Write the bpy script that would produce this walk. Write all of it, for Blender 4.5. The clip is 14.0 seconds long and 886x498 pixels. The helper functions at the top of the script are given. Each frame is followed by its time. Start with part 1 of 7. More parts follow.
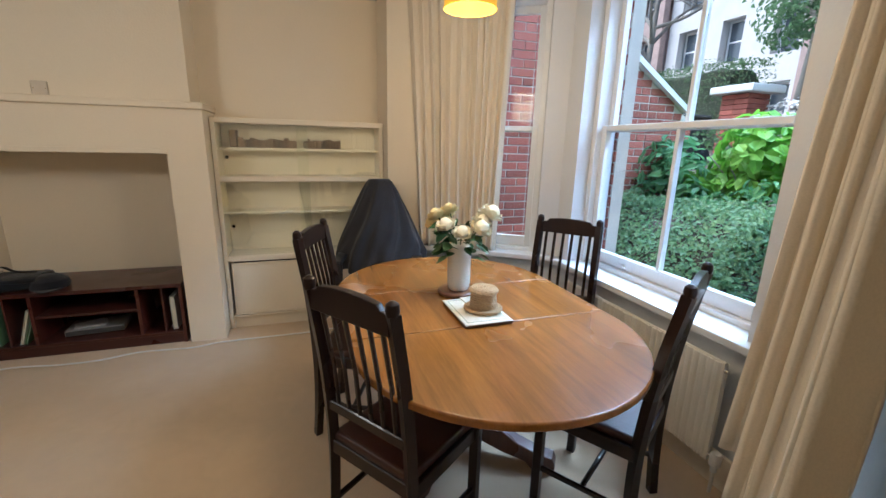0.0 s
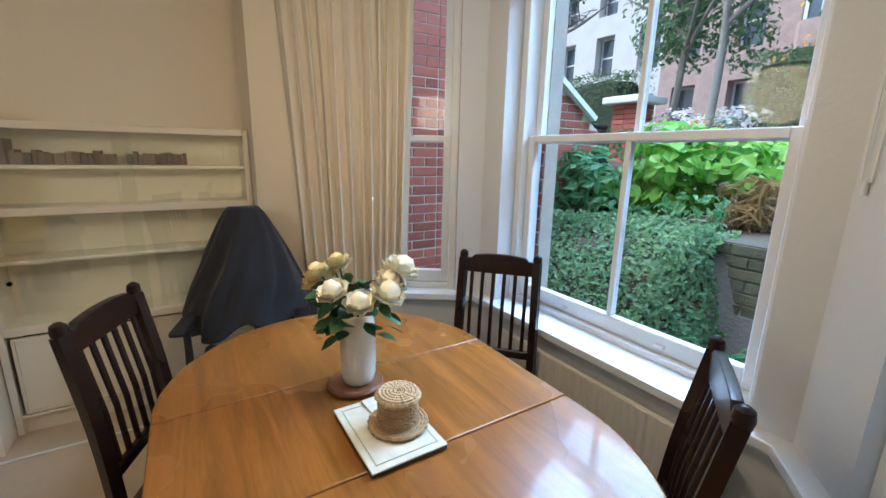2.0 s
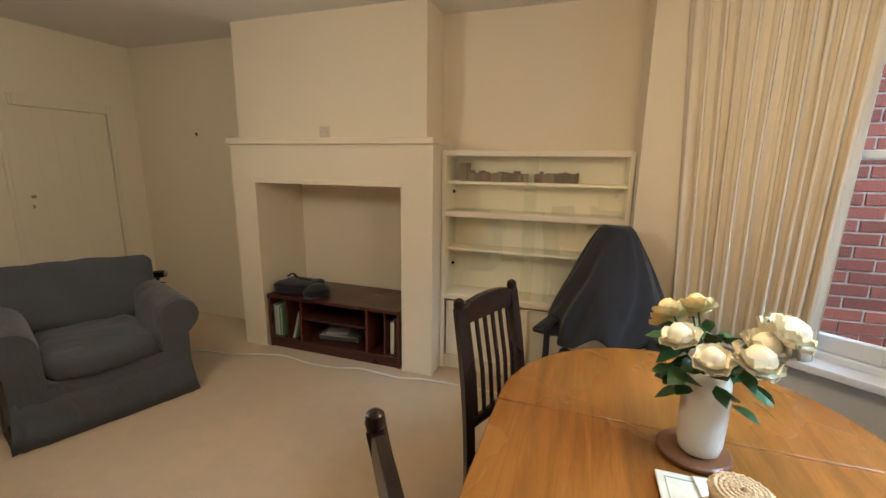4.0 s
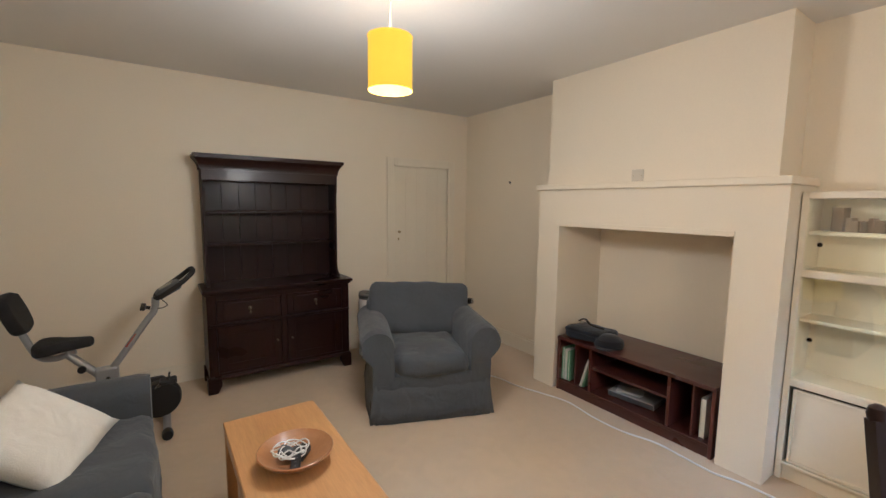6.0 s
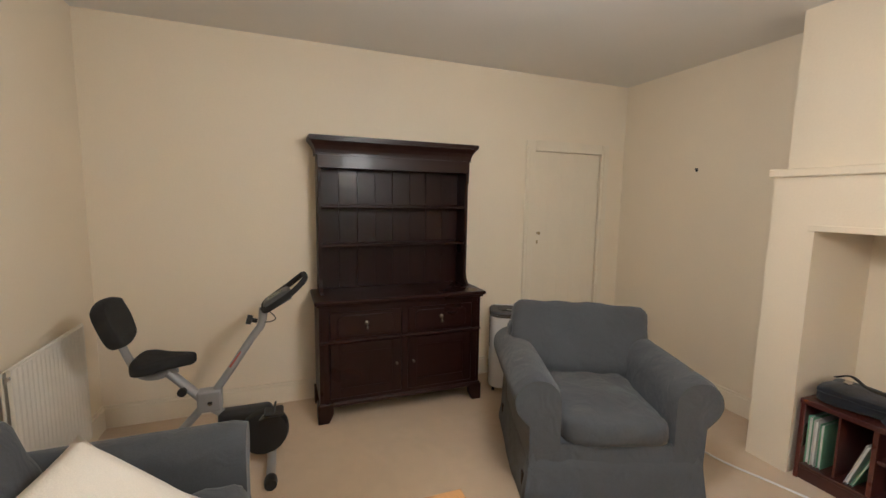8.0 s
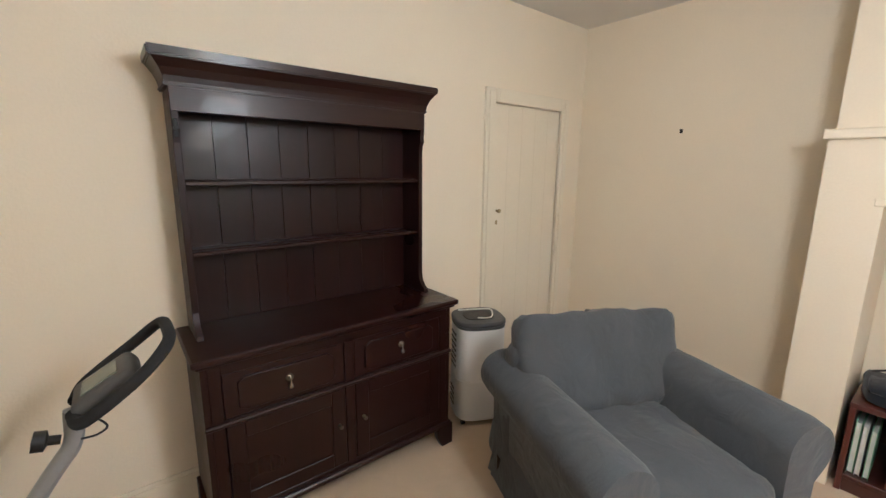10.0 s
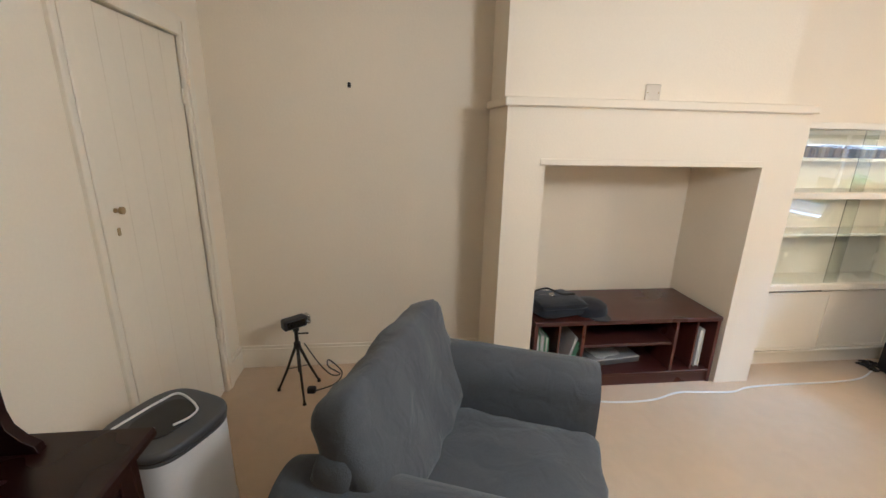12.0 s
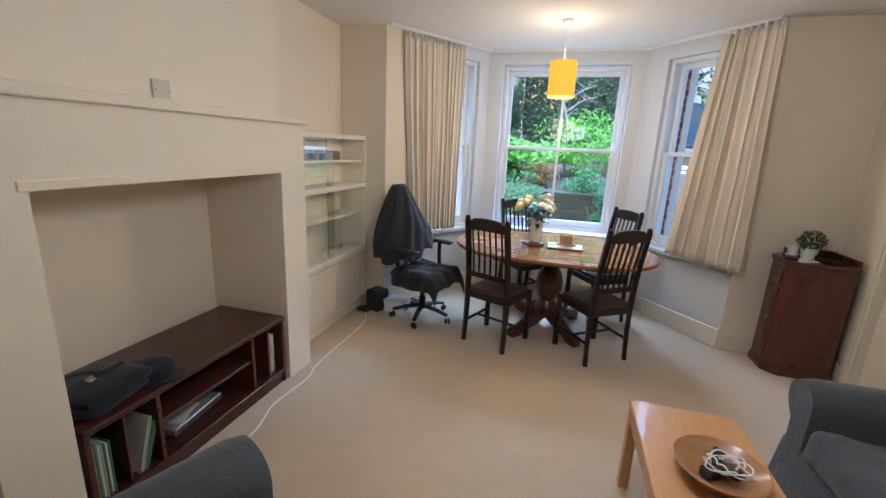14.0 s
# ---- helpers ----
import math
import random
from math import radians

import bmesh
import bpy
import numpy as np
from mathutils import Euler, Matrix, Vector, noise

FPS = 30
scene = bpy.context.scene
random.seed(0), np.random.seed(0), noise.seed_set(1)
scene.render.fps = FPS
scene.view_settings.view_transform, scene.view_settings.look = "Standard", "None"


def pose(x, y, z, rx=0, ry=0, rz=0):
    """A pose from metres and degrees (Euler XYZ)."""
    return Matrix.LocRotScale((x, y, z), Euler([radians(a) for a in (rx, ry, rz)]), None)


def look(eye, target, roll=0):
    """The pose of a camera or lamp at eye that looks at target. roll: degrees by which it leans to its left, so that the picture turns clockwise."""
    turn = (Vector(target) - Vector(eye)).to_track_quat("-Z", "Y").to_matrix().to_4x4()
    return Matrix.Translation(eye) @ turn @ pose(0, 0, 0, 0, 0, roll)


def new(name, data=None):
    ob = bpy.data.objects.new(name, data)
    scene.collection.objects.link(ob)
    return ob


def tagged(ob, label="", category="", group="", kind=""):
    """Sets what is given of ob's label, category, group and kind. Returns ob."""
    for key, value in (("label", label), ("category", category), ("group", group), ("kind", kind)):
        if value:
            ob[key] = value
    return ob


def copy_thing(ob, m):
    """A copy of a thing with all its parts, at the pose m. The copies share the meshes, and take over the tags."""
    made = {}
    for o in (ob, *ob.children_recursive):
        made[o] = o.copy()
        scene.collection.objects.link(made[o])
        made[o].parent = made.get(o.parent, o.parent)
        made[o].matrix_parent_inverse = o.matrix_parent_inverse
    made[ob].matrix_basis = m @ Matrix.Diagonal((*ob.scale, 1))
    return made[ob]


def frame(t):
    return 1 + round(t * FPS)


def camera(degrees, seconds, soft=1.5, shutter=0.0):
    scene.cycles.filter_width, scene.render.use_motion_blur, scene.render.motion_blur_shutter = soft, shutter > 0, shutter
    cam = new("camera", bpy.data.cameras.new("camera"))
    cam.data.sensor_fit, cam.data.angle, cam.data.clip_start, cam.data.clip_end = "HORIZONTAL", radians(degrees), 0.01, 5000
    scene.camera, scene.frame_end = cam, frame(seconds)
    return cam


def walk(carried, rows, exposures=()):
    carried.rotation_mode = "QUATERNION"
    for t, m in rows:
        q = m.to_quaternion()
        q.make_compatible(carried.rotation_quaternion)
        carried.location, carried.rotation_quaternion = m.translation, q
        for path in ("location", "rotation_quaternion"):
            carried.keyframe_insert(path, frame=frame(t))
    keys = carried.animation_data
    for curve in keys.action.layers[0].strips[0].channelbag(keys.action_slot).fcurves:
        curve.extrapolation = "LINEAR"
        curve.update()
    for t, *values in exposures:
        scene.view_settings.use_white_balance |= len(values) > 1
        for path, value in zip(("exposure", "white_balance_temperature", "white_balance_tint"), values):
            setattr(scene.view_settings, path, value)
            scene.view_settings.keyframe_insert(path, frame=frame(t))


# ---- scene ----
cam = camera(93.7, 14.0)
PATH = [
    (0, (3.243, 3.882, 1.451), (1.402, 4.499, 0.969), 1.4),
    (0.5, (3.053, 3.929, 1.468), (1.336, 4.844, 1.0), 1.4),
    (1, (2.873, 4.017, 1.494), (1.263, 5.107, 1.024), 1.7),
    (1.5, (2.717, 4.098, 1.5), (1.131, 5.224, 1.035), 1.5),
    (2, (2.622, 4.151, 1.498), (0.964, 5.178, 1.052), 1.2),
    (2.5, (2.569, 4.217, 1.512), (0.747, 4.91, 1.065), 1.3),
    (3, (2.569, 4.246, 1.515), (0.631, 4.462, 1.068), 1.3),
    (3.5, (2.584, 4.24, 1.525), (0.647, 4.003, 1.09), 1.1),
    (6, (2.669, 4.027, 1.524), (1.545, 2.387, 1.308), 0.7),
    (6.5, (2.655, 3.804, 1.49), (1.745, 2.034, 1.295), 0.9),
    (7, (2.595, 3.589, 1.48), (1.879, 1.732, 1.28), 0.9),
    (9.5, (2.609, 2.287, 1.5), (1.78, 0.494, 1.185), 0.5),
    (10, (2.574, 2.006, 1.501), (1.349, 0.471, 1.118), 0.6),
    (10.5, (2.532, 1.724, 1.501), (0.981, 0.537, 1.069), 0.6),
    (11, (2.466, 1.474, 1.49), (0.682, 0.703, 1.015), 0.9),
    (11.5, (2.302, 1.23, 1.518), (0.392, 0.941, 0.999), 0.9),
    (12, (2.121, 1.018, 1.522), (0.211, 1.239, 0.972), 1.2),
    (12.5, (1.936, 0.926, 1.513), (0.177, 1.695, 0.953), 1.6),
    (13, (1.821, 0.943, 1.501), (0.365, 2.208, 0.97), 1.8),
    (13.5, (1.681, 0.911, 1.508), (0.68, 2.567, 1.003), 1.8),
    (14, (1.605, 0.887, 1.556), (1.091, 2.76, 1.076), 2.7),
]
EXPOSURE = [(0, 0.92, 5050, 8), (1.5, 0.64, 4850, 5), (3.5, 0.80, 5700, 6), (6, 1.44, 4850, 10), (7, 1.50, 5000, 10), (9.5, 2.16, 4750, 9),
            (11, 2.24, 4580, 9), (12.25, 1.84, 4600, 9), (14, 1.18, 4550, 10)]
walk(cam, [(t, look(eye, target, roll)) for t, eye, target, roll in PATH], EXPOSURE)

# ---- outdoor light: an overcast sky, a weak wide sun and an added fill panel ----
world = bpy.data.worlds.new("sky")
scene.world = world
world.use_nodes = True
wn = world.node_tree
wn.nodes.clear()
sky = wn.nodes.new("ShaderNodeTexSky")
sky.sky_type = 'NISHITA'
sky.sun_disc = False
sky.sun_elevation, sky.sun_rotation = radians(54), radians(221)
sky.dust_density, sky.air_density = 4.0, 1.4
bg = wn.nodes.new("ShaderNodeBackground")
bg.inputs["Strength"].default_value = 0.15
wo = wn.nodes.new("ShaderNodeOutputWorld")
wn.links.new(sky.outputs[0], bg.inputs[0])
wn.links.new(bg.outputs[0], wo.inputs[0])

sun_data = bpy.data.lights.new("sun", 'SUN')
sun_data.energy, sun_data.angle, sun_data.color = 2.2, radians(35), (1.0, 0.96, 0.9)
sun = new("sun", sun_data)
sun.matrix_basis = look((-14, -16, 30), (0, 0, 0))


# unseen area panel outside the bay, added to boost the sky's light indoors
d = bpy.data.lights.new("sky_fill_panel", 'AREA')
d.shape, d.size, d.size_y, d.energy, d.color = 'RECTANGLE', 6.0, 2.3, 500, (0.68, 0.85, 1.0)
sky_fill_panel = new("sky_fill_panel", d)
sky_fill_panel.matrix_basis = look((1.5, 8.7, 5.2), (1.5, 4.0, 0.8))


def shade_lamp(x, y, z_low, z_high, power, spill, color):
    """A lit drum shade: the bulb's light leaving below it on all sides, and a little spilling up through its top."""
    d = bpy.data.lights.new("lamp_light", 'POINT')
    d.energy, d.color, d.shadow_soft_size = power, color, 0.17
    new("lamp_light", d).matrix_basis = pose(x, y, z_low - 0.12)
    d = bpy.data.lights.new("lamp_spill", 'AREA')
    d.shape, d.size, d.energy, d.color = 'DISK', 0.17, spill, (1.0, 0.72, 0.36)
    new("lamp_spill", d).matrix_basis = pose(x, y, z_high + 0.004, 180)


shade_lamp(1.772, 2.28, 2.032, 2.262, 16.0, 0.6, (1.0, 0.84, 0.63))
shade_lamp(1.52, 4.55, 1.985, 2.245, 13.5, 0.4, (1.0, 0.70, 0.38))

# ---- materials ----
def node(nt, kind, **values):
    n = nt.nodes.new(kind)
    for k, v in values.items():
        n.inputs[k.replace("_", " ")].default_value = v
    return n


def ramp(nt, fac, stops):
    r = nt.nodes.new("ShaderNodeValToRGB")
    while len(r.color_ramp.elements) < len(stops):
        r.color_ramp.elements.new(0.5)
    for e, (p, c) in zip(r.color_ramp.elements, stops):
        e.position, e.color = p, (*c, 1)
    nt.links.new(fac, r.inputs[0])
    return r.outputs[0]


def shade(c, k):
    return tuple(min(1.0, max(0.0, v * k)) for v in c)


def surface(name, rough=0.6, metal=0.0, coat=0.0, spec=0.5):
    """An empty principled material: its tree, its shader and object coordinates."""
    m = bpy.data.materials.new(name)
    m.use_nodes = True
    nt = m.node_tree
    p = nt.nodes["Principled BSDF"]
    p.inputs["Roughness"].default_value = rough
    p.inputs["Metallic"].default_value = metal
    p.inputs["Coat Weight"].default_value = coat
    p.inputs["Specular IOR Level"].default_value = spec
    tc = nt.nodes.new("ShaderNodeTexCoord")
    return m, nt, p, tc.outputs["Object"]


def bumped(nt, p, height, strength, distance=0.01):
    b = nt.nodes.new("ShaderNodeBump")
    b.inputs["Strength"].default_value, b.inputs["Distance"].default_value = strength, distance
    nt.links.new(height, b.inputs["Height"])
    nt.links.new(b.outputs[0], p.inputs["Normal"])


def mixed(nt, fac, a, b, mode='MIX'):
    mx = nt.nodes.new("ShaderNodeMix")
    mx.data_type, mx.blend_type = 'RGBA', mode
    for socket, v in ((mx.inputs[0], fac), (mx.inputs[6], a), (mx.inputs[7], b)):
        if isinstance(v, (int, float)):
            socket.default_value = v
        elif isinstance(v, tuple):
            socket.default_value = (*v, 1)
        else:
            nt.links.new(v, socket)
    return mx.outputs[2]


def plain(name, color, rough=0.6, var=0.1, scale=3.0, fine=60.0, bump=0.15, metal=0.0, coat=0.0, spec=0.5, per_object=0.0):
    """Paint, plastic, metal, cloth: one colour with broad and fine variation, uneven gloss and a fine relief."""
    m, nt, p, co = surface(name, rough, metal, coat, spec)
    n1 = node(nt, "ShaderNodeTexNoise", Scale=scale, Detail=5.0, Roughness=0.6)
    n2 = node(nt, "ShaderNodeTexNoise", Scale=fine, Detail=3.0)
    for n in (n1, n2):
        nt.links.new(co, n.inputs["Vector"])
    broad = ramp(nt, n1.outputs[0], ((0.3, shade(color, 1 - var)), (0.7, shade(color, 1 + var))))
    grain = ramp(nt, n2.outputs[0], ((0.3, shade(color, 1 - var * 0.7)), (0.7, shade(color, 1 + var * 0.7))))
    col = mixed(nt, 0.45, broad, grain)
    if per_object:
        oi = nt.nodes.new("ShaderNodeObjectInfo")
        tint = ramp(nt, oi.outputs["Random"], ((0.0, shade(color, 1 - per_object)), (1.0, shade(color, 1 + per_object))))
        col = mixed(nt, 0.6, col, tint)
    nt.links.new(col, p.inputs["Base Color"])
    rr = ramp(nt, n1.outputs[0], ((0.3, (rough * 0.85,) * 3), (0.7, (min(1, rough * 1.15),) * 3)))
    nt.links.new(rr, p.inputs["Roughness"])
    bumped(nt, p, n2.outputs[0], bump)
    return m


def wood(name, dark, light, rough=0.35, along='X', scale=1.0, coat=0.2, bump=0.08, spec=0.5):
    """Planed timber: long grain, growth bands and pores."""
    m, nt, p, co = surface(name, rough, 0.0, coat, spec)
    mp = nt.nodes.new("ShaderNodeMapping")
    mp.inputs["Scale"].default_value = {'X': (1.2, 14, 14), 'Y': (14, 1.2, 14), 'Z': (14, 14, 1.2)}[along]
    nt.links.new(co, mp.inputs["Vector"])
    n1 = node(nt, "ShaderNodeTexNoise", Scale=1.6 * scale, Detail=6.0, Roughness=0.6, Distortion=0.6)
    n2 = node(nt, "ShaderNodeTexNoise", Scale=14.0 * scale, Detail=4.0, Roughness=0.7)
    n3 = node(nt, "ShaderNodeTexNoise", Scale=2.0, Detail=3.0)
    nt.links.new(mp.outputs[0], n1.inputs["Vector"])
    nt.links.new(mp.outputs[0], n2.inputs["Vector"])
    nt.links.new(co, n3.inputs["Vector"])
    mid = tuple((a + b) / 2 for a, b in zip(dark, light))
    g = ramp(nt, n1.outputs[0], ((0.25, dark), (0.5, mid), (0.72, light)))
    f = ramp(nt, n2.outputs[0], ((0.35, shade(mid, 0.72)), (0.65, shade(mid, 1.25))))
    c = mixed(nt, 0.35, g, f)
    c = mixed(nt, 0.25, c, ramp(nt, n3.outputs[0], ((0.3, shade(mid, 0.75)), (0.7, shade(mid, 1.3)))))
    nt.links.new(c, p.inputs["Base Color"])
    rr = ramp(nt, n3.outputs[0], ((0.3, (rough * 0.75,) * 3), (0.7, (min(1, rough * 1.35),) * 3)))
    nt.links.new(rr, p.inputs["Roughness"])
    bumped(nt, p, n2.outputs[0], bump, 0.004)
    return m


def cloth(name, color, rough=0.95, var=0.12, weave=900.0, bump=0.25, sheen=0.2, folds=0.0):
    m, nt, p, co = surface(name, rough, 0.0, 0.0, 0.2)
    p.inputs["Sheen Weight"].default_value = sheen
    n1 = node(nt, "ShaderNodeTexNoise", Scale=5.0, Detail=5.0)
    n2 = node(nt, "ShaderNodeTexNoise", Scale=weave * 0.3, Detail=2.0)
    n4 = node(nt, "ShaderNodeTexNoise", Scale=9.0, Detail=2.0, Distortion=1.2)
    for n in (n1, n2, n4):
        nt.links.new(co, n.inputs["Vector"])
    c1 = ramp(nt, n1.outputs[0], ((0.3, shade(color, 1 - var)), (0.7, shade(color, 1 + var))))
    c2 = ramp(nt, n2.outputs[0], ((0.35, shade(color, 1 - var * 1.5)), (0.65, shade(color, 1 + var * 1.5))))
    nt.links.new(mixed(nt, 0.4, c1, c2), p.inputs["Base Color"])
    mm = nt.nodes.new("ShaderNodeMath")
    mm.operation = 'MULTIPLY_ADD'
    mm.inputs[1].default_value = 2.0 + folds
    nt.links.new(n4.outputs[0], mm.inputs[0])
    nt.links.new(n2.outputs[0], mm.inputs[2])
    bumped(nt, p, mm.outputs[0], bump, 0.008)
    return m


def carpet_mat():
    m, nt, p, co = surface("carpet", 0.95, 0, 0, 0.15)
    p.inputs["Sheen Weight"].default_value = 0.3
    n1 = node(nt, "ShaderNodeTexNoise", Scale=1.3, Detail=6.0, Roughness=0.65)
    n2 = node(nt, "ShaderNodeTexNoise", Scale=240.0, Detail=3.0, Roughness=0.8)
    n3 = node(nt, "ShaderNodeTexNoise", Scale=9.0, Detail=4.0, Distortion=1.0)
    for n in (n1, n2, n3):
        nt.links.new(co, n.inputs["Vector"])
    base = (0.58, 0.44, 0.285)
    c = ramp(nt, n1.outputs[0], ((0.3, shade(base, 0.86)), (0.7, shade(base, 1.1))))
    c2 = ramp(nt, n2.outputs[0], ((0.35, shade(base, 0.72)), (0.65, shade(base, 1.25))))
    c3 = ramp(nt, n3.outputs[0], ((0.35, shade(base, 0.9)), (0.65, shade(base, 1.08))))
    nt.links.new(mixed(nt, 0.3, mixed(nt, 0.4, c, c2), c3), p.inputs["Base Color"])
    bumped(nt, p, n2.outputs[0], 0.5, 0.006)
    return m


def pane_glass(name, tint=(1, 1, 1), rough=0.0):
    m, nt, p, co = surface(name, rough)
    p.inputs["Base Color"].default_value = (*tint, 1)
    p.inputs["Transmission Weight"].default_value = 1.0
    p.inputs["IOR"].default_value = 1.45
    return m


def glow(name, color, strength, base=(0.8, 0.8, 0.8)):
    m, nt, p, co = surface(name, 0.6)
    p.inputs["Base Color"].default_value = (*base, 1)
    p.inputs["Emission Color"].default_value = (*color, 1)
    p.inputs["Emission Strength"].default_value = strength
    return m


M_WALL = plain("wall_paint", (0.82, 0.725, 0.565), 0.75, 0.035, 1.2, 90, 0.12)
M_CEIL = plain("ceiling_paint", (0.72, 0.695, 0.65), 0.8, 0.03, 1.0, 70, 0.12)
M_TRIM = plain("cream_gloss_paint", (0.80, 0.72, 0.57), 0.4, 0.03, 4, 40, 0.06)
M_SASH = plain("white_sash_paint", (0.72, 0.73, 0.74), 0.35, 0.04, 5, 60, 0.08)
M_BAYPAINT = plain("bay_white_paint", (0.65, 0.655, 0.665), 0.6, 0.03, 1.5, 80, 0.1)
M_CARPET = carpet_mat()
M_GLASS = pane_glass("window_glass")
M_GLASS.node_tree.nodes['Principled BSDF'].inputs['IOR'].default_value = 1.2
M_CABGLASS = pane_glass("cabinet_glass", (0.93, 0.955, 0.90))
M_CABGLASS.node_tree.nodes['Principled BSDF'].inputs['IOR'].default_value = 1.85
M_DARKWOOD = wood("dark_oak", (0.008, 0.003, 0.0025), (0.026, 0.008, 0.0065), 0.33, 'Z', 1.0, 0.03, spec=0.25)
M_DARKWOOD_X = wood("dark_oak_across", (0.009, 0.003, 0.0025), (0.028, 0.0085, 0.0065), 0.30, 'X', 1.0, 0.05, spec=0.3)
M_CHAIRWOOD = wood("black_brown_wood", (0.007, 0.004, 0.0035), (0.024, 0.011, 0.009), 0.3, 'Z', 1.0, 0.15, spec=0.35)
M_MAHOGANY = wood("mahogany", (0.045, 0.010, 0.008), (0.13, 0.035, 0.024), 0.3, 'Z', 1.0, 0.3)
M_MAHOGANY_Y = wood("mahogany_board", (0.030, 0.008, 0.007), (0.085, 0.025, 0.018), 0.32, 'Y', 1.0, 0.25)
M_TABLE = wood("varnished_table_oak", (0.105, 0.036, 0.006), (0.46, 0.185, 0.028), 0.26, 'X', 0.8, 0.3, 0.05, spec=0.45)
M_TABLEDARK = wood("table_pedestal_wood", (0.045, 0.014, 0.008), (0.12, 0.04, 0.02), 0.28, 'Z', 1.0, 0.3)
M_COASTER = wood("turned_coaster_wood", (0.12, 0.045, 0.02), (0.26, 0.11, 0.05), 0.35, 'X', 1.2, 0.1)
M_BEECH = wood("beech_veneer", (0.44, 0.22, 0.075), (0.64, 0.36, 0.14), 0.35, 'Y', 0.7, 0.15, 0.04)
M_SOFA = cloth("grey_blue_cotton", (0.077, 0.082, 0.089), folds=4.0)
M_DRAPE = cloth("charcoal_fleece", (0.026, 0.026, 0.031), sheen=0.2)
M_CURTAIN = cloth("cream_curtain", (0.70, 0.62, 0.49), var=0.05, bump=0.12)
M_PILLOW = cloth("cream_cushion", (0.78, 0.73, 0.64), var=0.05, folds=3.0)
M_YELLOWCLOTH = cloth("mustard_cloth", (0.55, 0.40, 0.03))
M_LEATHER = plain("brown_leather", (0.055, 0.020, 0.014), 0.35, 0.2, 8, 160, 0.2, coat=0.2)
M_BLACK = plain("black_plastic", (0.012, 0.012, 0.013), 0.45, 0.2, 10, 200, 0.1)
M_BLACKFOAM = plain("black_foam", (0.014, 0.014, 0.015), 0.85, 0.2, 10, 300, 0.3)
M_GREYMETAL = plain("silver_grey_paint", (0.34, 0.34, 0.34), 0.35, 0.06, 8, 200, 0.05, metal=0.3)
M_CHROME = plain("brushed_steel", (0.62, 0.61, 0.60), 0.25, 0.06, 20, 200, 0.05, metal=1.0)
M_OLDBRASS = plain("tarnished_brass", (0.20, 0.17, 0.13), 0.4, 0.2, 20, 200, 0.1, metal=1.0)
M_BRASS = plain("aged_brass", (0.42, 0.33, 0.18), 0.35, 0.15, 20, 200, 0.08, metal=1.0)
M_WHITEPLASTIC = plain("white_plastic", (0.74, 0.73, 0.70), 0.4, 0.03, 6, 120, 0.05)
M_GREYPLASTIC = plain("dark_grey_plastic", (0.07, 0.07, 0.07), 0.5, 0.1, 10, 200, 0.1)
M_RADIATOR = plain("radiator_enamel", (0.74, 0.70, 0.61), 0.35, 0.04, 5, 80, 0.05)
M_CERAMIC = plain("cream_ceramic", (0.76, 0.72, 0.63), 0.25, 0.04, 10, 120, 0.05, coat=0.3)
M_STRAW = plain("straw", (0.42, 0.28, 0.14), 0.8, 0.25, 40, 200, 0.3)
M_PAPER = plain("paper", (0.75, 0.74, 0.70), 0.7, 0.04, 10, 150, 0.05)
M_PAPERGREEN = plain("green_card", (0.20, 0.42, 0.26), 0.6, 0.1, 10, 150, 0.05)
M_LEAF = plain("rose_leaf", (0.035, 0.10, 0.025), 0.45, 0.3, 30, 120, 0.1, per_object=0.2)
M_PETALWARM = plain("yellow_cream_petal", (0.85, 0.70, 0.34), 0.6, 0.08, 20, 150, 0.05)
M_PETAL = plain("cream_petal", (0.85, 0.80, 0.62), 0.6, 0.08, 20, 150, 0.05)
M_SHADE = glow("lit_yellow_shade", (1.0, 0.48, 0.012), 0.38, (0.72, 0.36, 0.02))
M_SHADEIN = plain("lampshade_lining", (0.9, 0.86, 0.72), 0.7, 0.03)
M_BULB = glow("bulb_glow", (1.0, 0.86, 0.62), 14.0)
M_CABLE = plain("white_cable", (0.78, 0.77, 0.74), 0.45, 0.04, 10, 100, 0.05)
M_SWITCH = plain("aged_plate", (0.62, 0.55, 0.44), 0.5, 0.05)
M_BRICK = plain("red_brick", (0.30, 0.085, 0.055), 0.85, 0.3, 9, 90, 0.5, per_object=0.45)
M_MORTAR = plain("lime_mortar", (0.52, 0.46, 0.39), 0.95, 0.15, 9, 120, 0.4)

# ---- mesh helpers ----
def add_box(bm, x0, x1, y0, y1, z0, z1, bevel=0.0, m=None, seg=1):
    """A box between two corners, with rounded edges, turned by m."""
    b = bmesh.new()
    bmesh.ops.create_cube(b, size=1.0)
    bmesh.ops.transform(b, matrix=Matrix.Translation(((x0 + x1) / 2, (y0 + y1) / 2, (z0 + z1) / 2)) @
                        Matrix.Diagonal((abs(x1 - x0), abs(y1 - y0), abs(z1 - z0), 1)), verts=b.verts)
    if bevel:
        bmesh.ops.bevel(b, geom=b.edges[:], offset=bevel, segments=seg, affect='EDGES', profile=0.5)
    merge(bm, b, m)
    return bm


def merge(bm, b, m=None):
    if m is not None:
        bmesh.ops.transform(b, matrix=m, verts=b.verts)
    me = bpy.data.meshes.new("tmp")
    b.to_mesh(me)
    b.free()
    bm.from_mesh(me)
    bpy.data.meshes.remove(me)


def box(x0, x1, y0, y1, z0, z1, bevel=0.0, m=None, seg=1):
    return add_box(bmesh.new(), x0, x1, y0, y1, z0, z1, bevel, m, seg)


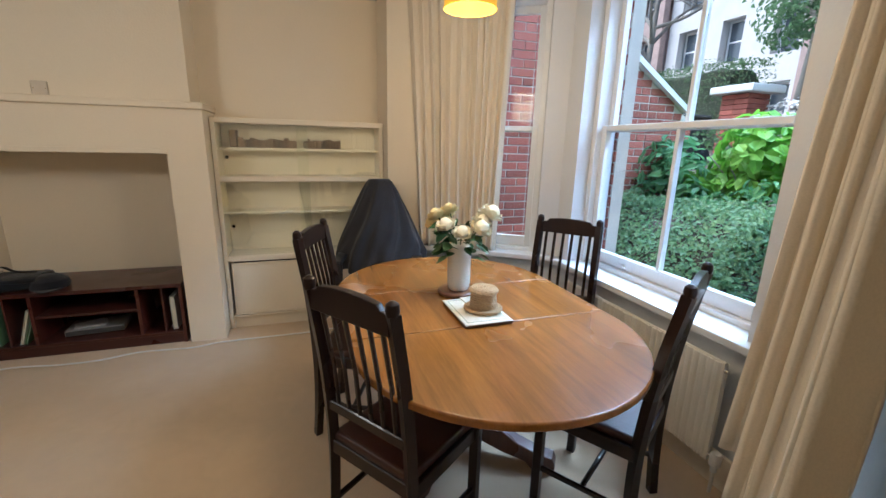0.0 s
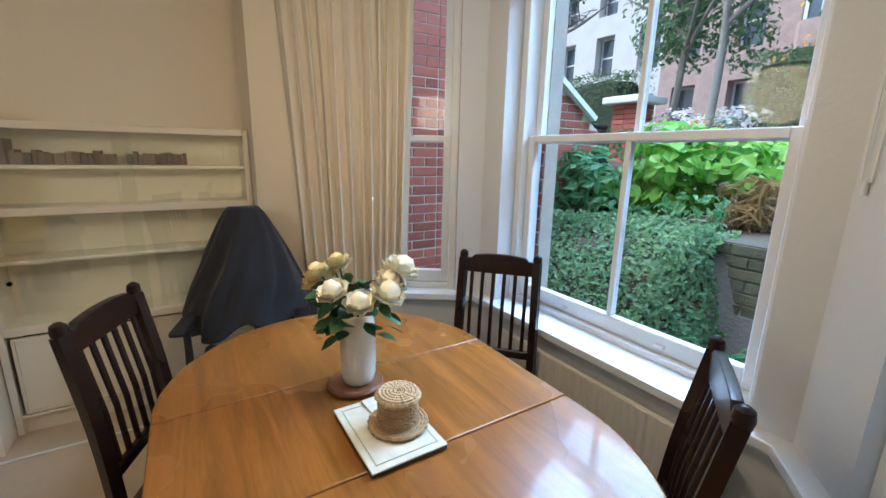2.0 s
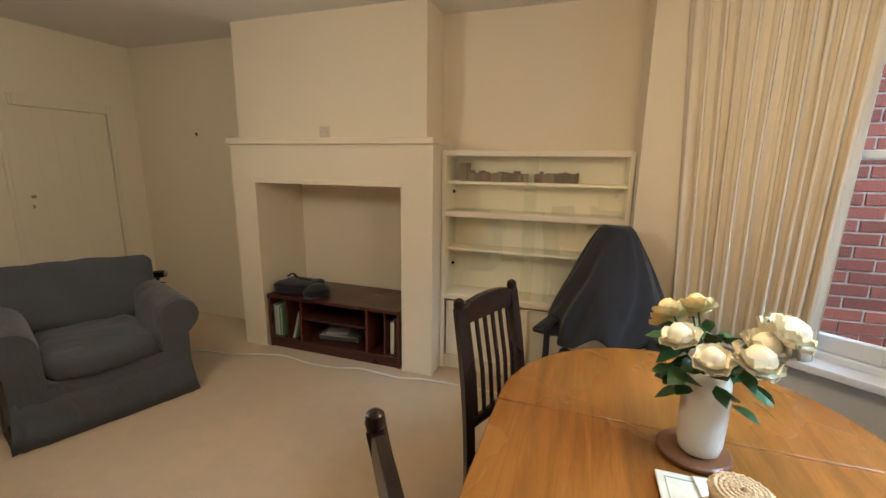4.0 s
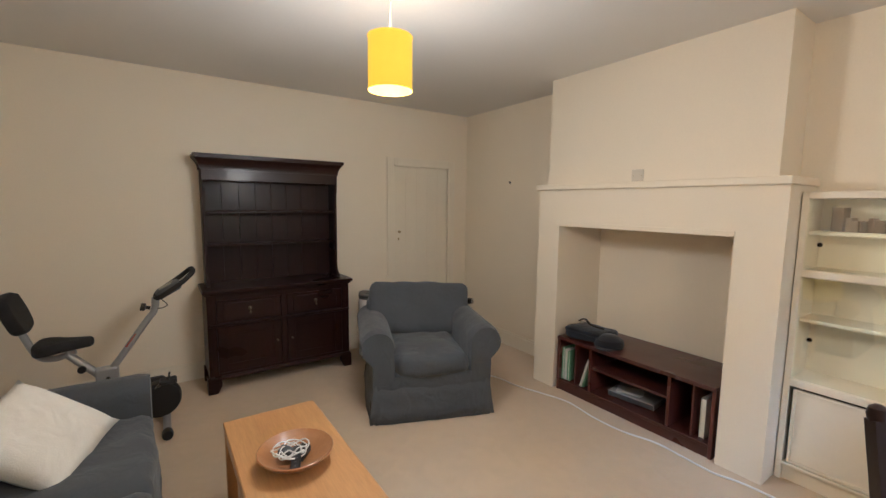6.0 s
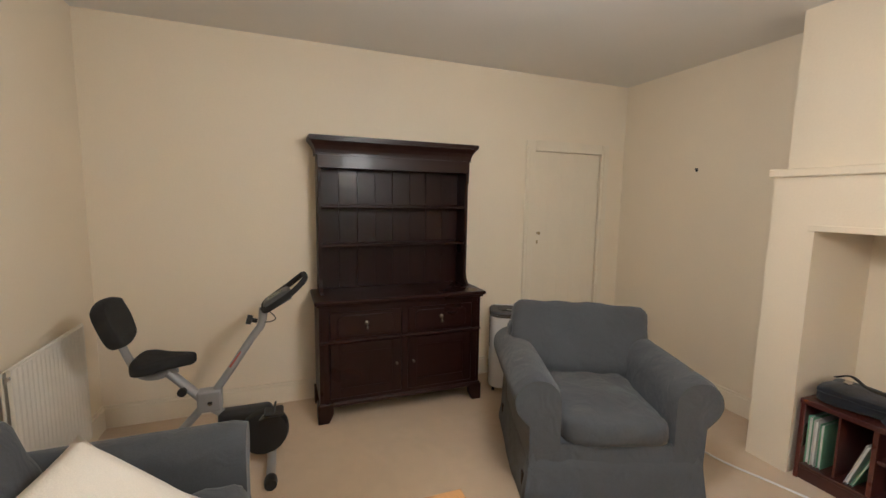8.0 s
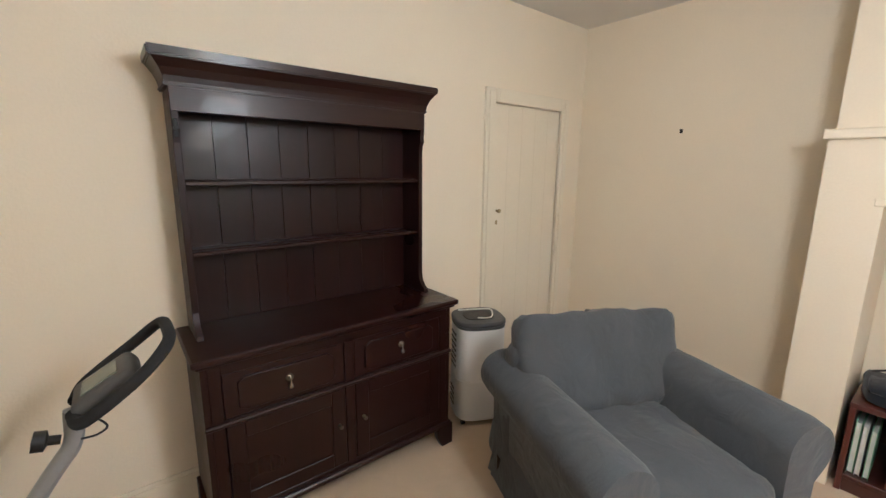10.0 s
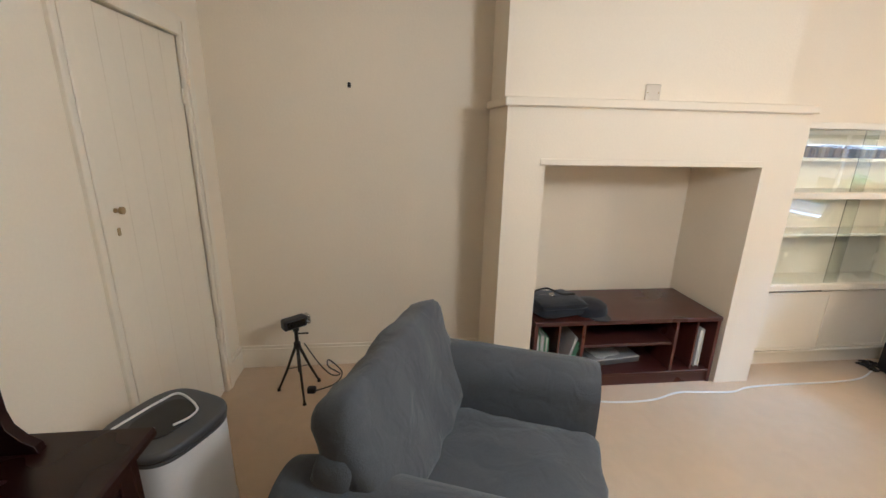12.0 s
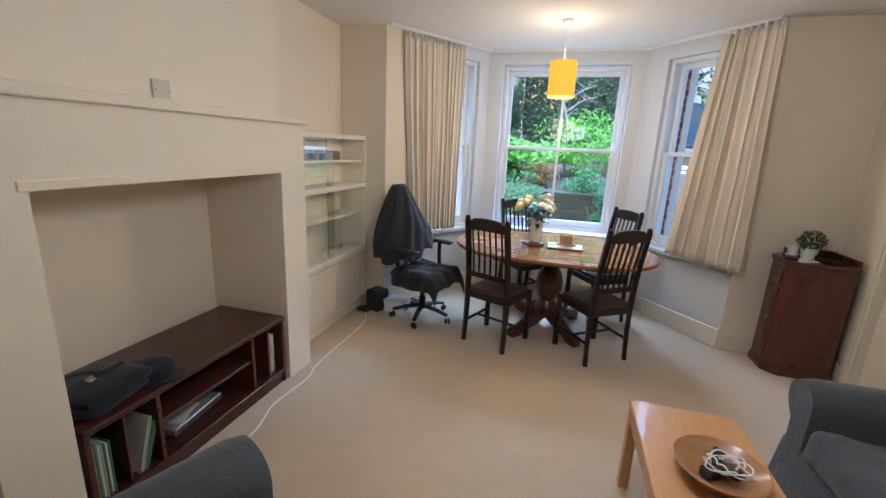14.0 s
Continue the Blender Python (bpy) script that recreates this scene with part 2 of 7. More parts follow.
def add_lathe(bm, profile, n=24, m=None):
    """A body turned about z from (radius, height) pairs; zero radius closes it."""
    b = bmesh.new()
    rings = []
    for r, z in profile:
        if r <= 1e-5:
            rings.append([b.verts.new((0, 0, z))])
        else:
            rings.append([b.verts.new((r * math.cos(2 * math.pi * i / n), r * math.sin(2 * math.pi * i / n), z)) for i in range(n)])
    for a, c in zip(rings, rings[1:]):
        for i in range(n):
            j = (i + 1) % n
            if len(a) == 1 and len(c) > 1:
                b.faces.new((a[0], c[j], c[i]))
            elif len(c) == 1 and len(a) > 1:
                b.faces.new((a[i], a[j], c[0]))
            elif len(a) > 1:
                b.faces.new((a[i], a[j], c[j], c[i]))
    bmesh.ops.recalc_face_normals(b, faces=b.faces[:])
    merge(bm, b, m)
    return bm


def lathe(profile, n=24, m=None):
    return add_lathe(bmesh.new(), profile, n, m)


def smooth_line(points, steps=6):
    """A Catmull-Rom line through points."""
    pts = [Vector(p) for p in points]
    pts = [pts[0] * 2 - pts[1]] + pts + [pts[-1] * 2 - pts[-2]]
    out = []
    for i in range(1, len(pts) - 2):
        a, b, c, d = pts[i - 1:i + 3]
        for k in range(steps):
            t = k / steps
            out.append(0.5 * ((2 * b) + (c - a) * t + (2 * a - 5 * b + 4 * c - d) * t * t + (3 * b - a - 3 * c + d) * t ** 3))
    out.append(pts[-2])
    return out


def add_tube(bm, points, r, n=10, r2=None, flat=1.0, phase=0.0):
    """A round bar along a line of points, from radius r to r2; flat squeezes it."""
    b = bmesh.new()
    pts = [Vector(p) for p in points]
    rings, up = [], Vector((0.13, 0.21, 0.97))
    for i, p in enumerate(pts):
        d = (pts[min(i + 1, len(pts) - 1)] - pts[max(i - 1, 0)]).normalized()
        side = d.cross(up)
        if side.length < 1e-3:
            side = d.cross(Vector((1, 0, 0)))
        side.normalize()
        w = side.cross(d).normalized()
        k = i / max(1, len(pts) - 1)
        rad = r if r2 is None else r + (r2 - r) * k
        rings.append([b.verts.new(p + side * (math.cos(2 * math.pi * j / n + phase) * rad) + w * (math.sin(2 * math.pi * j / n + phase) * rad * flat)) for j in range(n)])
    for a, c in zip(rings, rings[1:]):
        for j in range(n):
            b.faces.new((a[j], a[(j + 1) % n], c[(j + 1) % n], c[j]))
    b.faces.new(rings[0][::-1])
    b.faces.new(rings[-1])
    bmesh.ops.recalc_face_normals(b, faces=b.faces[:])
    merge(bm, b)
    return bm


def tube(points, r, n=10, r2=None, flat=1.0, phase=0.0):
    return add_tube(bmesh.new(), points, r, n, r2, flat, phase)


def prism(outline, z0, z1, m=None, bevel=0.0):
    """A flat outline in x, y drawn up from z0 to z1."""
    b = bmesh.new()
    f = b.faces.new([b.verts.new((x, y, z0)) for x, y in outline])
    up = bmesh.ops.extrude_face_region(b, geom=[f])
    bmesh.ops.translate(b, verts=[v for v in up["geom"] if isinstance(v, bmesh.types.BMVert)], vec=(0, 0, z1 - z0))
    bmesh.ops.recalc_face_normals(b, faces=b.faces[:])
    if bevel:
        rim = [e for e in b.edges if abs(e.verts[0].co.z - e.verts[1].co.z) < 1e-6]
        bmesh.ops.bevel(b, geom=rim, offset=bevel, segments=3, affect='EDGES', profile=0.6)
    out = bmesh.new()
    merge(out, b, m)
    return out


def soft(bm, levels=1, rough=0.0, scale=4.0, seed=0.0):
    """Round a body off by subdividing it, and ruffle it a little."""
    bmesh.ops.subdivide_edges(bm, edges=bm.edges[:], cuts=levels, use_grid_fill=True)
    for _ in range(2):
        bmesh.ops.smooth_vert(bm, verts=bm.verts[:], factor=0.5, use_axis_x=True, use_axis_y=True, use_axis_z=True)
    if rough:
        for v in bm.verts:
            v.co += Vector((noise.noise(v.co * scale + Vector((seed, 0, 0))), noise.noise(v.co * scale + Vector((0, seed + 9, 0))),
                            noise.noise(v.co * scale + Vector((0, 0, seed + 5))))) * rough
    return bm


def mesh_of(name, bm, material, smooth=True, angle=38):
    me = bpy.data.meshes.new(name)
    if smooth:
        limit = radians(angle)
        for f in bm.faces:
            f.smooth = True
        for e in bm.edges:
            if len(e.link_faces) == 2:
                a, b = (f.calc_area() for f in e.link_faces)
                turn = e.calc_face_angle(0.0)
                e.smooth = turn < limit and (angle > 50 or turn < 0.08 or max(a, b) < 14 * min(a, b))
    bm.to_mesh(me)
    bm.free()
    me.materials.append(material)
    return me


def part(name, bm, material, parent, label="", smooth=True, at=None, angle=38):
    """One mesh object under a thing or under a part."""
    ob = new(name, mesh_of(name, bm, material, smooth, angle))
    ob.parent = parent
    if at is not None:
        ob.matrix_basis = at
    return tagged(ob, label)


def thing(name, m, label, category, group="", kind=""):
    """An empty at a thing's base, which carries its parts."""
    ob = new(name)
    ob.empty_display_size = 0.1
    ob.matrix_basis = m
    return tagged(ob, label, category, group, kind)


def solo(name, bm, material, m, label, category, group="", kind="", smooth=True, angle=38):
    """A thing of one mesh."""
    ob = new(name, mesh_of(name, bm, material, smooth, angle))
    ob.matrix_basis = m
    return tagged(ob, label, category, group, kind)


def structure(name, bm, material, label, category, smooth=False, parent=None):
    ob = new(name, mesh_of(name, bm, material, smooth))
    if parent is not None:
        ob.parent = parent
        return tagged(ob, label)
    return tagged(ob, label, category, kind="structure")


def wall_mesh(p, q, z0, z1, thick, holes=()):
    """A wall whose inner face runs from p to q, thick to the right of that way, with square holes (u0, u1, z0, z1) right through."""
    p, q = Vector((*p, 0)), Vector((*q, 0))
    d = (q - p).normalized()
    out = Vector((d.y, -d.x, 0)) * thick
    us = sorted({0.0, (q - p).length, *[h[0] for h in holes], *[h[1] for h in holes]})
    zs = sorted({z0, z1, *[h[2] for h in holes], *[h[3] for h in holes]})
    bm = bmesh.new()

    def solid(i, j):
        if not (0 <= i < len(us) - 1 and 0 <= j < len(zs) - 1):
            return False
        u, z = (us[i] + us[i + 1]) / 2, (zs[j] + zs[j + 1]) / 2
        return not any(h[0] < u < h[1] and h[2] < z < h[3] for h in holes)

    def at(u, z, back):
        v = p + d * u + (out if back else Vector())
        return bm.verts.new((v.x, v.y, z))

    for i in range(len(us) - 1):
        for j in range(len(zs) - 1):
            if not solid(i, j):
                continue
            a, b, c, e = us[i], us[i + 1], zs[j], zs[j + 1]
            for back in (False, True):
                bm.faces.new([at(a, c, back), at(b, c, back), at(b, e, back), at(a, e, back)])
            for ok, u0, w0, u1, w1 in ((solid(i - 1, j), a, c, a, e), (solid(i + 1, j), b, c, b, e), (solid(i, j - 1), a, c, b, c), (solid(i, j + 1), a, e, b, e)):
                if not ok:
                    bm.faces.new([at(u0, w0, False), at(u1, w1, False), at(u1, w1, True), at(u0, w0, True)])
    bmesh.ops.remove_doubles(bm, verts=bm.verts[:], dist=0.0005)
    bmesh.ops.recalc_face_normals(bm, faces=bm.faces[:])
    return bm


# ---- the room: x = 0 at the fireplace front, y = 0 at the dresser wall, the bay at the far end ----
H = 2.55
XW, XE = -0.42, 3.70
YL, YR = 4.50, 4.66
BAY = ((0.02, 4.50), (0.74, 5.57), (2.27, 5.57), (3.02, 4.66))
OUT = 0.28

structure("floor", prism([(XW - .3, -.3), (XE + .3, -.3), (XE + .3, YR + .2), (BAY[3][0] + .2, BAY[3][1] + .1), (BAY[2][0] + .12, BAY[2][1] + .25), (BAY[1][0] - .12, BAY[1][1] + .25),
                                 (BAY[0][0] - .2, BAY[0][1] + .1), (XW - .3, YL + .2)], -0.15, 0.0), M_CARPET, "beige wool fitted carpet, slightly worn", "carpet")
structure("ceiling", prism([(XW - .3, -.3), (XE + .3, -.3), (XE + .3, YR + .2), (BAY[3][0] + .2, BAY[3][1] + .1), (BAY[2][0] + .12, BAY[2][1] + .25), (BAY[1][0] - .12, BAY[1][1] + .25),
                                   (BAY[0][0] - .2, BAY[0][1] + .1), (XW - .3, YL + .2)], H, H + 0.2), M_CEIL, "smooth off-white painted plaster ceiling", "ceiling")

DOOR_X0, DOOR_X1, DOOR_H = -0.156, 0.572, 1.935
structure("wall_south", wall_mesh((XW, 0), (XE, 0), 0, H, 0.2, [(DOOR_X0 - XW, DOOR_X1 - XW, 0.0, DOOR_H)]), M_WALL, "cream painted plaster wall behind the dresser", "wall")
structure("wall_west", wall_mesh((XW, YL), (XW, 0), 0, H, 0.2, [(YL - 3.028, YL - 1.789, 0.0, 1.362)]), M_WALL, "cream painted plaster wall in the chimney recesses", "wall")
EDOOR = (3.44, 4.22, 2.0)
structure("wall_east", wall_mesh((XE, 0), (XE, YR), 0, H, 0.2, [(EDOOR[0], EDOOR[1], 0.0, EDOOR[2])]), M_WALL, "cream painted plaster wall beside the sofa", "wall")
structure("wall_north_west", wall_mesh((BAY[0][0], YL), (XW, YL), 0, H, 0.25, ()), M_WALL, "cream painted wall return beside the bay", "wall")
structure("wall_north_east", wall_mesh((XE, YR), (BAY[3][0], YR), 0, H, 0.25, ()), M_WALL, "cream painted wall return beside the bay", "wall")

# bay walls and windows
SILL_Z, HEAD_Z = 0.70, 2.42


def bay_wall(i, name, hole):
    a, b = Vector(BAY[i + 1]), Vector(BAY[i])
    return structure(name, wall_mesh(a, b, 0, H, OUT, [hole]), M_BAYPAINT, "white painted bay wall around a sash window", "wall")


L1 = (Vector(BAY[1]) - Vector(BAY[0])).length
L3 = (Vector(BAY[3]) - Vector(BAY[2])).length
L2 = BAY[2][0] - BAY[1][0]
WIN = {0: (0.14, 0.76), 1: (BAY[2][0] - 2.155, BAY[2][0] - 0.895), 2: (0.27, 0.93)}
bay_wall(0, "wall_bay_west", (*WIN[0], SILL_Z, HEAD_Z))
bay_wall(1, "wall_bay_north", (*WIN[1], SILL_Z, HEAD_Z))
bay_wall(2, "wall_bay_east", (*WIN[2], SILL_Z, HEAD_Z))


pier_a = Vector(BAY[0])
pier_d = (Vector(BAY[1]) - pier_a).normalized()
pier_n = Vector((pier_d.y, -pier_d.x))
structure("wall_bay_pier", prism([tuple(pier_a + pier_n * 0.001), tuple(pier_a + pier_d * 0.40 + pier_n * 0.001), tuple(pier_a + pier_d * 0.40 + pier_n * 0.005), tuple(pier_a + pier_n * 0.005)], 0.72, H - 0.001),
          M_WALL, "cream painted plaster at the edge of the bay", "wall")


def sash_window(name, i, bar, depth):
    """A box sash window: frame, two sashes, panes, glazing bars and a sill. Local x along the opening, y outward."""
    a, b = Vector(BAY[i + 1]), Vector(BAY[i])
    d = (b - a).normalized()
    base = a + d * WIN[i][0]
    w = WIN[i][1] - WIN[i][0]
    rot = Matrix((( d.x, d.y, 0, base.x), (d.y, -d.x, 0, base.y), (0, 0, 1, 0), (0, 0, 0, 1)))
    win = thing(name, rot, "white painted timber sliding sash window", "window", kind="structure")
    z0, z1, zm = SILL_Z, HEAD_Z, 1.58
    fr = bmesh.new()
    add_box(fr, 0.003, 0.045, depth - 0.04, depth + 0.10, z0, z1, 0.004)
    add_box(fr, w - 0.045, w - 0.003, depth - 0.04, depth + 0.10, z0, z1, 0.004)
    add_box(fr, 0.045, w - 0.045, depth - 0.04, depth + 0.10, z1 - 0.04, z1 - 0.003, 0.004)
    add_box(fr, 0.045, w - 0.045, depth - 0.03, depth + 0.12, z0 + 0.003, z0 + 0.035, 0.004)
    part("window_frame", fr, M_SASH, win)
    for k, (s0, s1, dy) in enumerate(((z0 + 0.035, zm + 0.02, depth), (zm - 0.02, z1 - 0.04, depth + 0.045))):
        sh = bmesh.new()
        low = 0.075 if k == 0 else 0.035
        top = 0.035 if k == 0 else 0.05
        add_box(sh, 0.046, 0.088, dy, dy + 0.042, s0, s1, 0.004)
        add_box(sh, w - 0.088, w - 0.046, dy, dy + 0.042, s0, s1, 0.004)
        add_box(sh, 0.088, w - 0.088, dy, dy + 0.042, s0, s0 + low, 0.004)
        add_box(sh, 0.088, w - 0.088, dy, dy + 0.042, s1 - top, s1, 0.004)
        so = part("sash", sh, M_SASH, win)
        x0, x1 = 0.088, w - 0.088
        spans = [(x0, x1)]
        if bar:
            mid = (x0 + x1) / 2
            part("glazing_bar", box(mid - 0.013, mid + 0.013, dy + 0.002, dy + 0.040, s0 + low, s1 - top, 0.004), M_SASH, so)
            spans = [(x0, mid - 0.013), (mid + 0.013, x1)]
        for p0, p1 in spans:
            g = part("pane", box(p0, p1, dy + 0.019, dy + 0.023, s0 + low, s1 - top), M_GLASS, so, "clear window glass", smooth=False)
            g.visible_shadow = False
    for hx in ((0.3 * w, 0.7 * w) if bar else ()):
        part("sash_lift", box(hx - 0.02, hx + 0.02, depth - 0.012, depth + 0.002, z0 + 0.055, z0 + 0.075, 0.004), M_SASH, win)
    return win


sash_window("window_1", 0, False, 0.075)
sash_window("window_2", 1, True, 0.135)
sash_window("window_3", 2, False, 0.075)


def offset_bay(o):
    """The bay's inner line moved o inward."""
    pts = [Vector(p) for p in BAY]
    ls = []
    for a, b in zip(pts, pts[1:]):
        d = (b - a).normalized()
        nrm = Vector((d.y, -d.x))
        ls.append((a + nrm * o, d))
    out = [ls[0][0]]
    for (a, d), (b, e) in zip(ls, ls[1:]):
        k = ((b - a).x * e.y - (b - a).y * e.x) / (d.x * e.y - d.y * e.x)
        out.append(a + d * k)
    out.append(ls[-1][0] + ls[-1][1] * (pts[-1] - pts[-2]).length)
    return out


def bay_strip(inner, outer, z0, z1, bevel=0.0):
    a, b = offset_bay(inner), offset_bay(outer)
    return prism([tuple(v) for v in a] + [tuple(v) for v in b[::-1]], z0, z1, None, bevel)


structure("window_sill", bay_strip(0.065, -0.13, 0.668, 0.7045, 0.006), M_SASH, "white gloss window board round the bay", "window sill", True)
structure("baseboard_bay", bay_strip(0.018, -0.002, 0.0, 0.16, 0.004), M_TRIM, "white gloss skirting board round the bay", "skirting", True)


def skirting(name, p, q, h=0.15):
    p, q = Vector(p), Vector(q)
    d = (q - p).normalized()
    n = Vector((-d.y, d.x))
    bm = prism([tuple(p), tuple(q), tuple(q + n * 0.016), tuple(p + n * 0.016)], 0.0, h - 0.02, None)
    c = prism([tuple(p), tuple(q), tuple(q + n * 0.010), tuple(p + n * 0.010)], h - 0.02, h, None, 0.003)
    merge(bm, c)
    return structure(name, bm, M_TRIM, "cream gloss skirting board", "skirting")


skirting("baseboard_south", (DOOR_X1 + 0.075, 0.0), (XE, 0.0))
skirting("baseboard_south_end", (XW, 0.0), (DOOR_X0 - 0.075, 0.0))
skirting("baseboard_west", (XW, 1.56), (XW, 0.016))
skirting("baseboard_east", (XE, 0.016), (XE, EDOOR[0] - 0.08))
skirting("baseboard_east_end", (XE, EDOOR[1] + 0.08), (XE, YR))
skirting("baseboard_north_east", (XE - 0.016, YR), (BAY[3][0], YR))

# chimney breast with its plain surround and deep opening
Y0, Y1, O0, O1, OZ, MZ = 1.572, 3.262, 1.789, 3.028, 1.362, 1.645
cb = wall_mesh((0.0, Y1), (0.0, Y0), 0, MZ, -XW, [(Y1 - O1, Y1 - O0, 0.0, OZ)])
structure("chimney_surround", cb, M_WALL, "plain cream painted fireplace surround", "fireplace")
structure("chimney_breast", box(XW, -0.097, Y0 + 0.006, 3.18, MZ + 0.045, H), M_WALL, "cream painted chimney breast", "wall")
structure("mantel_shelf", box(XW, 0.028, Y0 - 0.02, Y1 + 0.012, MZ, MZ + 0.045, 0.006), M_WALL, "thin cream painted mantel shelf", "mantel", True)
structure("lintel_board", box(-0.30, 0.006, O0 - 0.03, O1 + 0.005, OZ - 0.004, OZ + 0.03, 0.003), M_WALL, "cream painted lintel edge over the opening", "lintel", True)
structure("alcove_back", box(-0.62, -0.56, O0 + 0.001, O1 - 0.001, 0, OZ - 0.001), M_WALL, "cream painted back of the fireplace opening", "wall")


# doors
def cupboard_door():
    d = thing("door_1", pose(0, 0, 0), "cream painted plank cupboard door, closed", "door", kind="structure")
    fr = bmesh.new()
    for x0, x1, z0, z1 in ((DOOR_X0 - 0.075, DOOR_X0 + 0.012, 0, DOOR_H + 0.075), (DOOR_X1 - 0.012, DOOR_X1 + 0.075, 0, DOOR_H + 0.075), (DOOR_X0 + 0.012, DOOR_X1 - 0.012, DOOR_H - 0.012, DOOR_H + 0.075)):
        add_box(fr, x0, x1, -0.004, 0.018, z0, z1, 0.004)
        add_box(fr, x0 + 0.015, x1 - 0.025, 0.018, 0.026, z0, z1 - (0.02 if z0 == 0 else 0), 0.003)
    part("architrave", fr, M_TRIM, d)
    w = (DOOR_X1 - DOOR_X0 - 0.034) / 5
    for i in range(5):
        x0 = DOOR_X0 + 0.014 + i * w
        part("plank", box(x0 + 0.0003, x0 + w - 0.0003, -0.04, -0.006, 0.008, DOOR_H - 0.0145, 0.0007), M_TRIM, d)
    part("backing", box(DOOR_X0 + 0.002, DOOR_X1 - 0.002, -0.19, -0.15, 0.0, DOOR_H - 0.002), M_TRIM, d)
    kb = part("knob", lathe([(0, 0), (0.009, 0), (0.007, 0.012), (0.014, 0.02), (0.014, 0.03), (0, 0.034)], 14, pose(0.500, -0.006, 1.215, -90)), M_BRASS, d, "small brass knob")
    part("keyhole_plate", box(0.492, 0.508, -0.0065, -0.003, 1.12, 1.15, 0.003), M_BRASS, kb)
    for z in (0.35, 1.62):
        part("hinge", box(DOOR_X0 + 0.004, DOOR_X0 + 0.022, -0.009, 0.003, z, z + 0.07, 0.003), M_TRIM, d)


cupboard_door()


def room_door():
    y0, y1, h = EDOOR
    d = thing("door_2", pose(XE, 0, 0), "white painted panelled room door with a cream frame", "door", kind="structure")
    fr = bmesh.new()
    for a, b, z0, z1 in ((y0 - 0.08, y0 + 0.012, 0, h + 0.08), (y1 - 0.012, y1 + 0.08, 0, h + 0.08), (y0 + 0.012, y1 - 0.012, h - 0.012, h + 0.08)):
        add_box(fr, -0.02, 0.004, a, b, z0, z1, 0.005)
        add_box(fr, -0.03, -0.02, a + 0.02, b - 0.02, z0, z1 - (0.02 if z0 == 0 else 0), 0.004)
    part("architrave", fr, M_TRIM, d)
    leaf = part("leaf", box(0.05, 0.09, y0 + 0.014, y1 - 0.014, 0.008, h - 0.014, 0.003), M_TRIM, d)
    for za, zb in ((0.22, 0.88), (1.06, 1.86)):
        for ya, yb in ((y0 + 0.11, (y0 + y1) / 2 - 0.05), ((y0 + y1) / 2 + 0.05, y1 - 0.11)):
            part("panel_moulding", box(0.044, 0.051, ya, yb, za, zb, 0.003), M_TRIM, leaf)
    part("handle", lathe([(0, 0), (0.025, 0), (0.025, 0.006), (0.010, 0.01), (0.010, 0.04), (0.026, 0.05), (0.026, 0.065), (0, 0.075)], 16, pose(0.05, y1 - 0.075, 1.0, 0, -90)), M_BRASS, leaf, "round brass door knob")


room_door()

# ---- dining end ----
def dining_table(m):
    t = thing("dining_table", m, "oval varnished oak extending table on a turned pedestal", "table")
    R, hx = 0.565, 0.285
    seam = (-0.255, 0.215)

    def end(sign, x_in):
        pts = [(x_in, R if sign > 0 else -R)]
        for i in range(33):
            a = math.pi / 2 - math.pi * i / 32
            pts.append((sign * (hx + R * math.cos(a)), sign * R * math.sin(a)))
        pts.append((x_in, -R if sign > 0 else R))
        return pts

    part("leaf_end", prism(end(1, seam[1] + 0.0012), 0.722, 0.75, None, 0.008), M_TABLE, t)
    part("leaf_end", prism(end(-1, seam[0] - 0.0012), 0.722, 0.75, None, 0.008), M_TABLE, t)
    part("centre_leaf", prism([(seam[0] + 0.0012, -R), (seam[1] - 0.0012, -R), (seam[1] - 0.0012, R), (seam[0] + 0.0012, R)], 0.722, 0.7495, None, 0.006), M_TABLE, t)
    ap = bmesh.new()
    for s in (-1, 1):
        add_box(ap, -0.46, 0.46, s * 0.33 - 0.012, s * 0.33 + 0.012, 0.655, 0.721, 0.003)
        add_box(ap, s * 0.46 - 0.012, s * 0.46 + 0.012, -0.33, 0.33, 0.655, 0.721, 0.003)
    part("apron", ap, M_TABLEDARK, t)
    part("runner_block", box(-0.30, 0.30, -0.16, 0.16, 0.64, 0.72, 0.01), M_TABLEDARK, t)
    part("pedestal", lathe([(0, 0.13), (0.11, 0.13), (0.13, 0.16), (0.135, 0.2), (0.10, 0.235), (0.085, 0.26), (0.12, 0.30), (0.145, 0.36), (0.15, 0.43), (0.135, 0.50), (0.10, 0.55),
                            (0.085, 0.575), (0.11, 0.60), (0.13, 0.62), (0.13, 0.65), (0, 0.65)], 36, pose(0, 0, 0) @ Matrix.Diagonal((0.78, 0.78, 1, 1))), M_TABLEDARK, t)
    for k in range(4):
        ft = bmesh.new()
        a = radians(52 + (0, 76, 180, 256)[k])
        pr = [(0.03, 0.10), (0.03, 0.22), (0.14, 0.20), (0.26, 0.12), (0.37, 0.085), (0.43, 0.08), (0.445, 0.05), (0.445, 0.0), (0.34, 0.0), (0.31, 0.03), (0.2, 0.05)]
        ft = prism(pr, -0.035, 0.035, pose(0, 0, 0, 0, 0, math.degrees(a)) @ Matrix(((1, 0, 0, 0), (0, 0, 1, 0), (0, 1, 0, 0), (0, 0, 0, 1))), 0.006)
        part("foot", ft, M_TABLEDARK, t)
    return t


dining_table(pose(1.595, 4.565, 0))


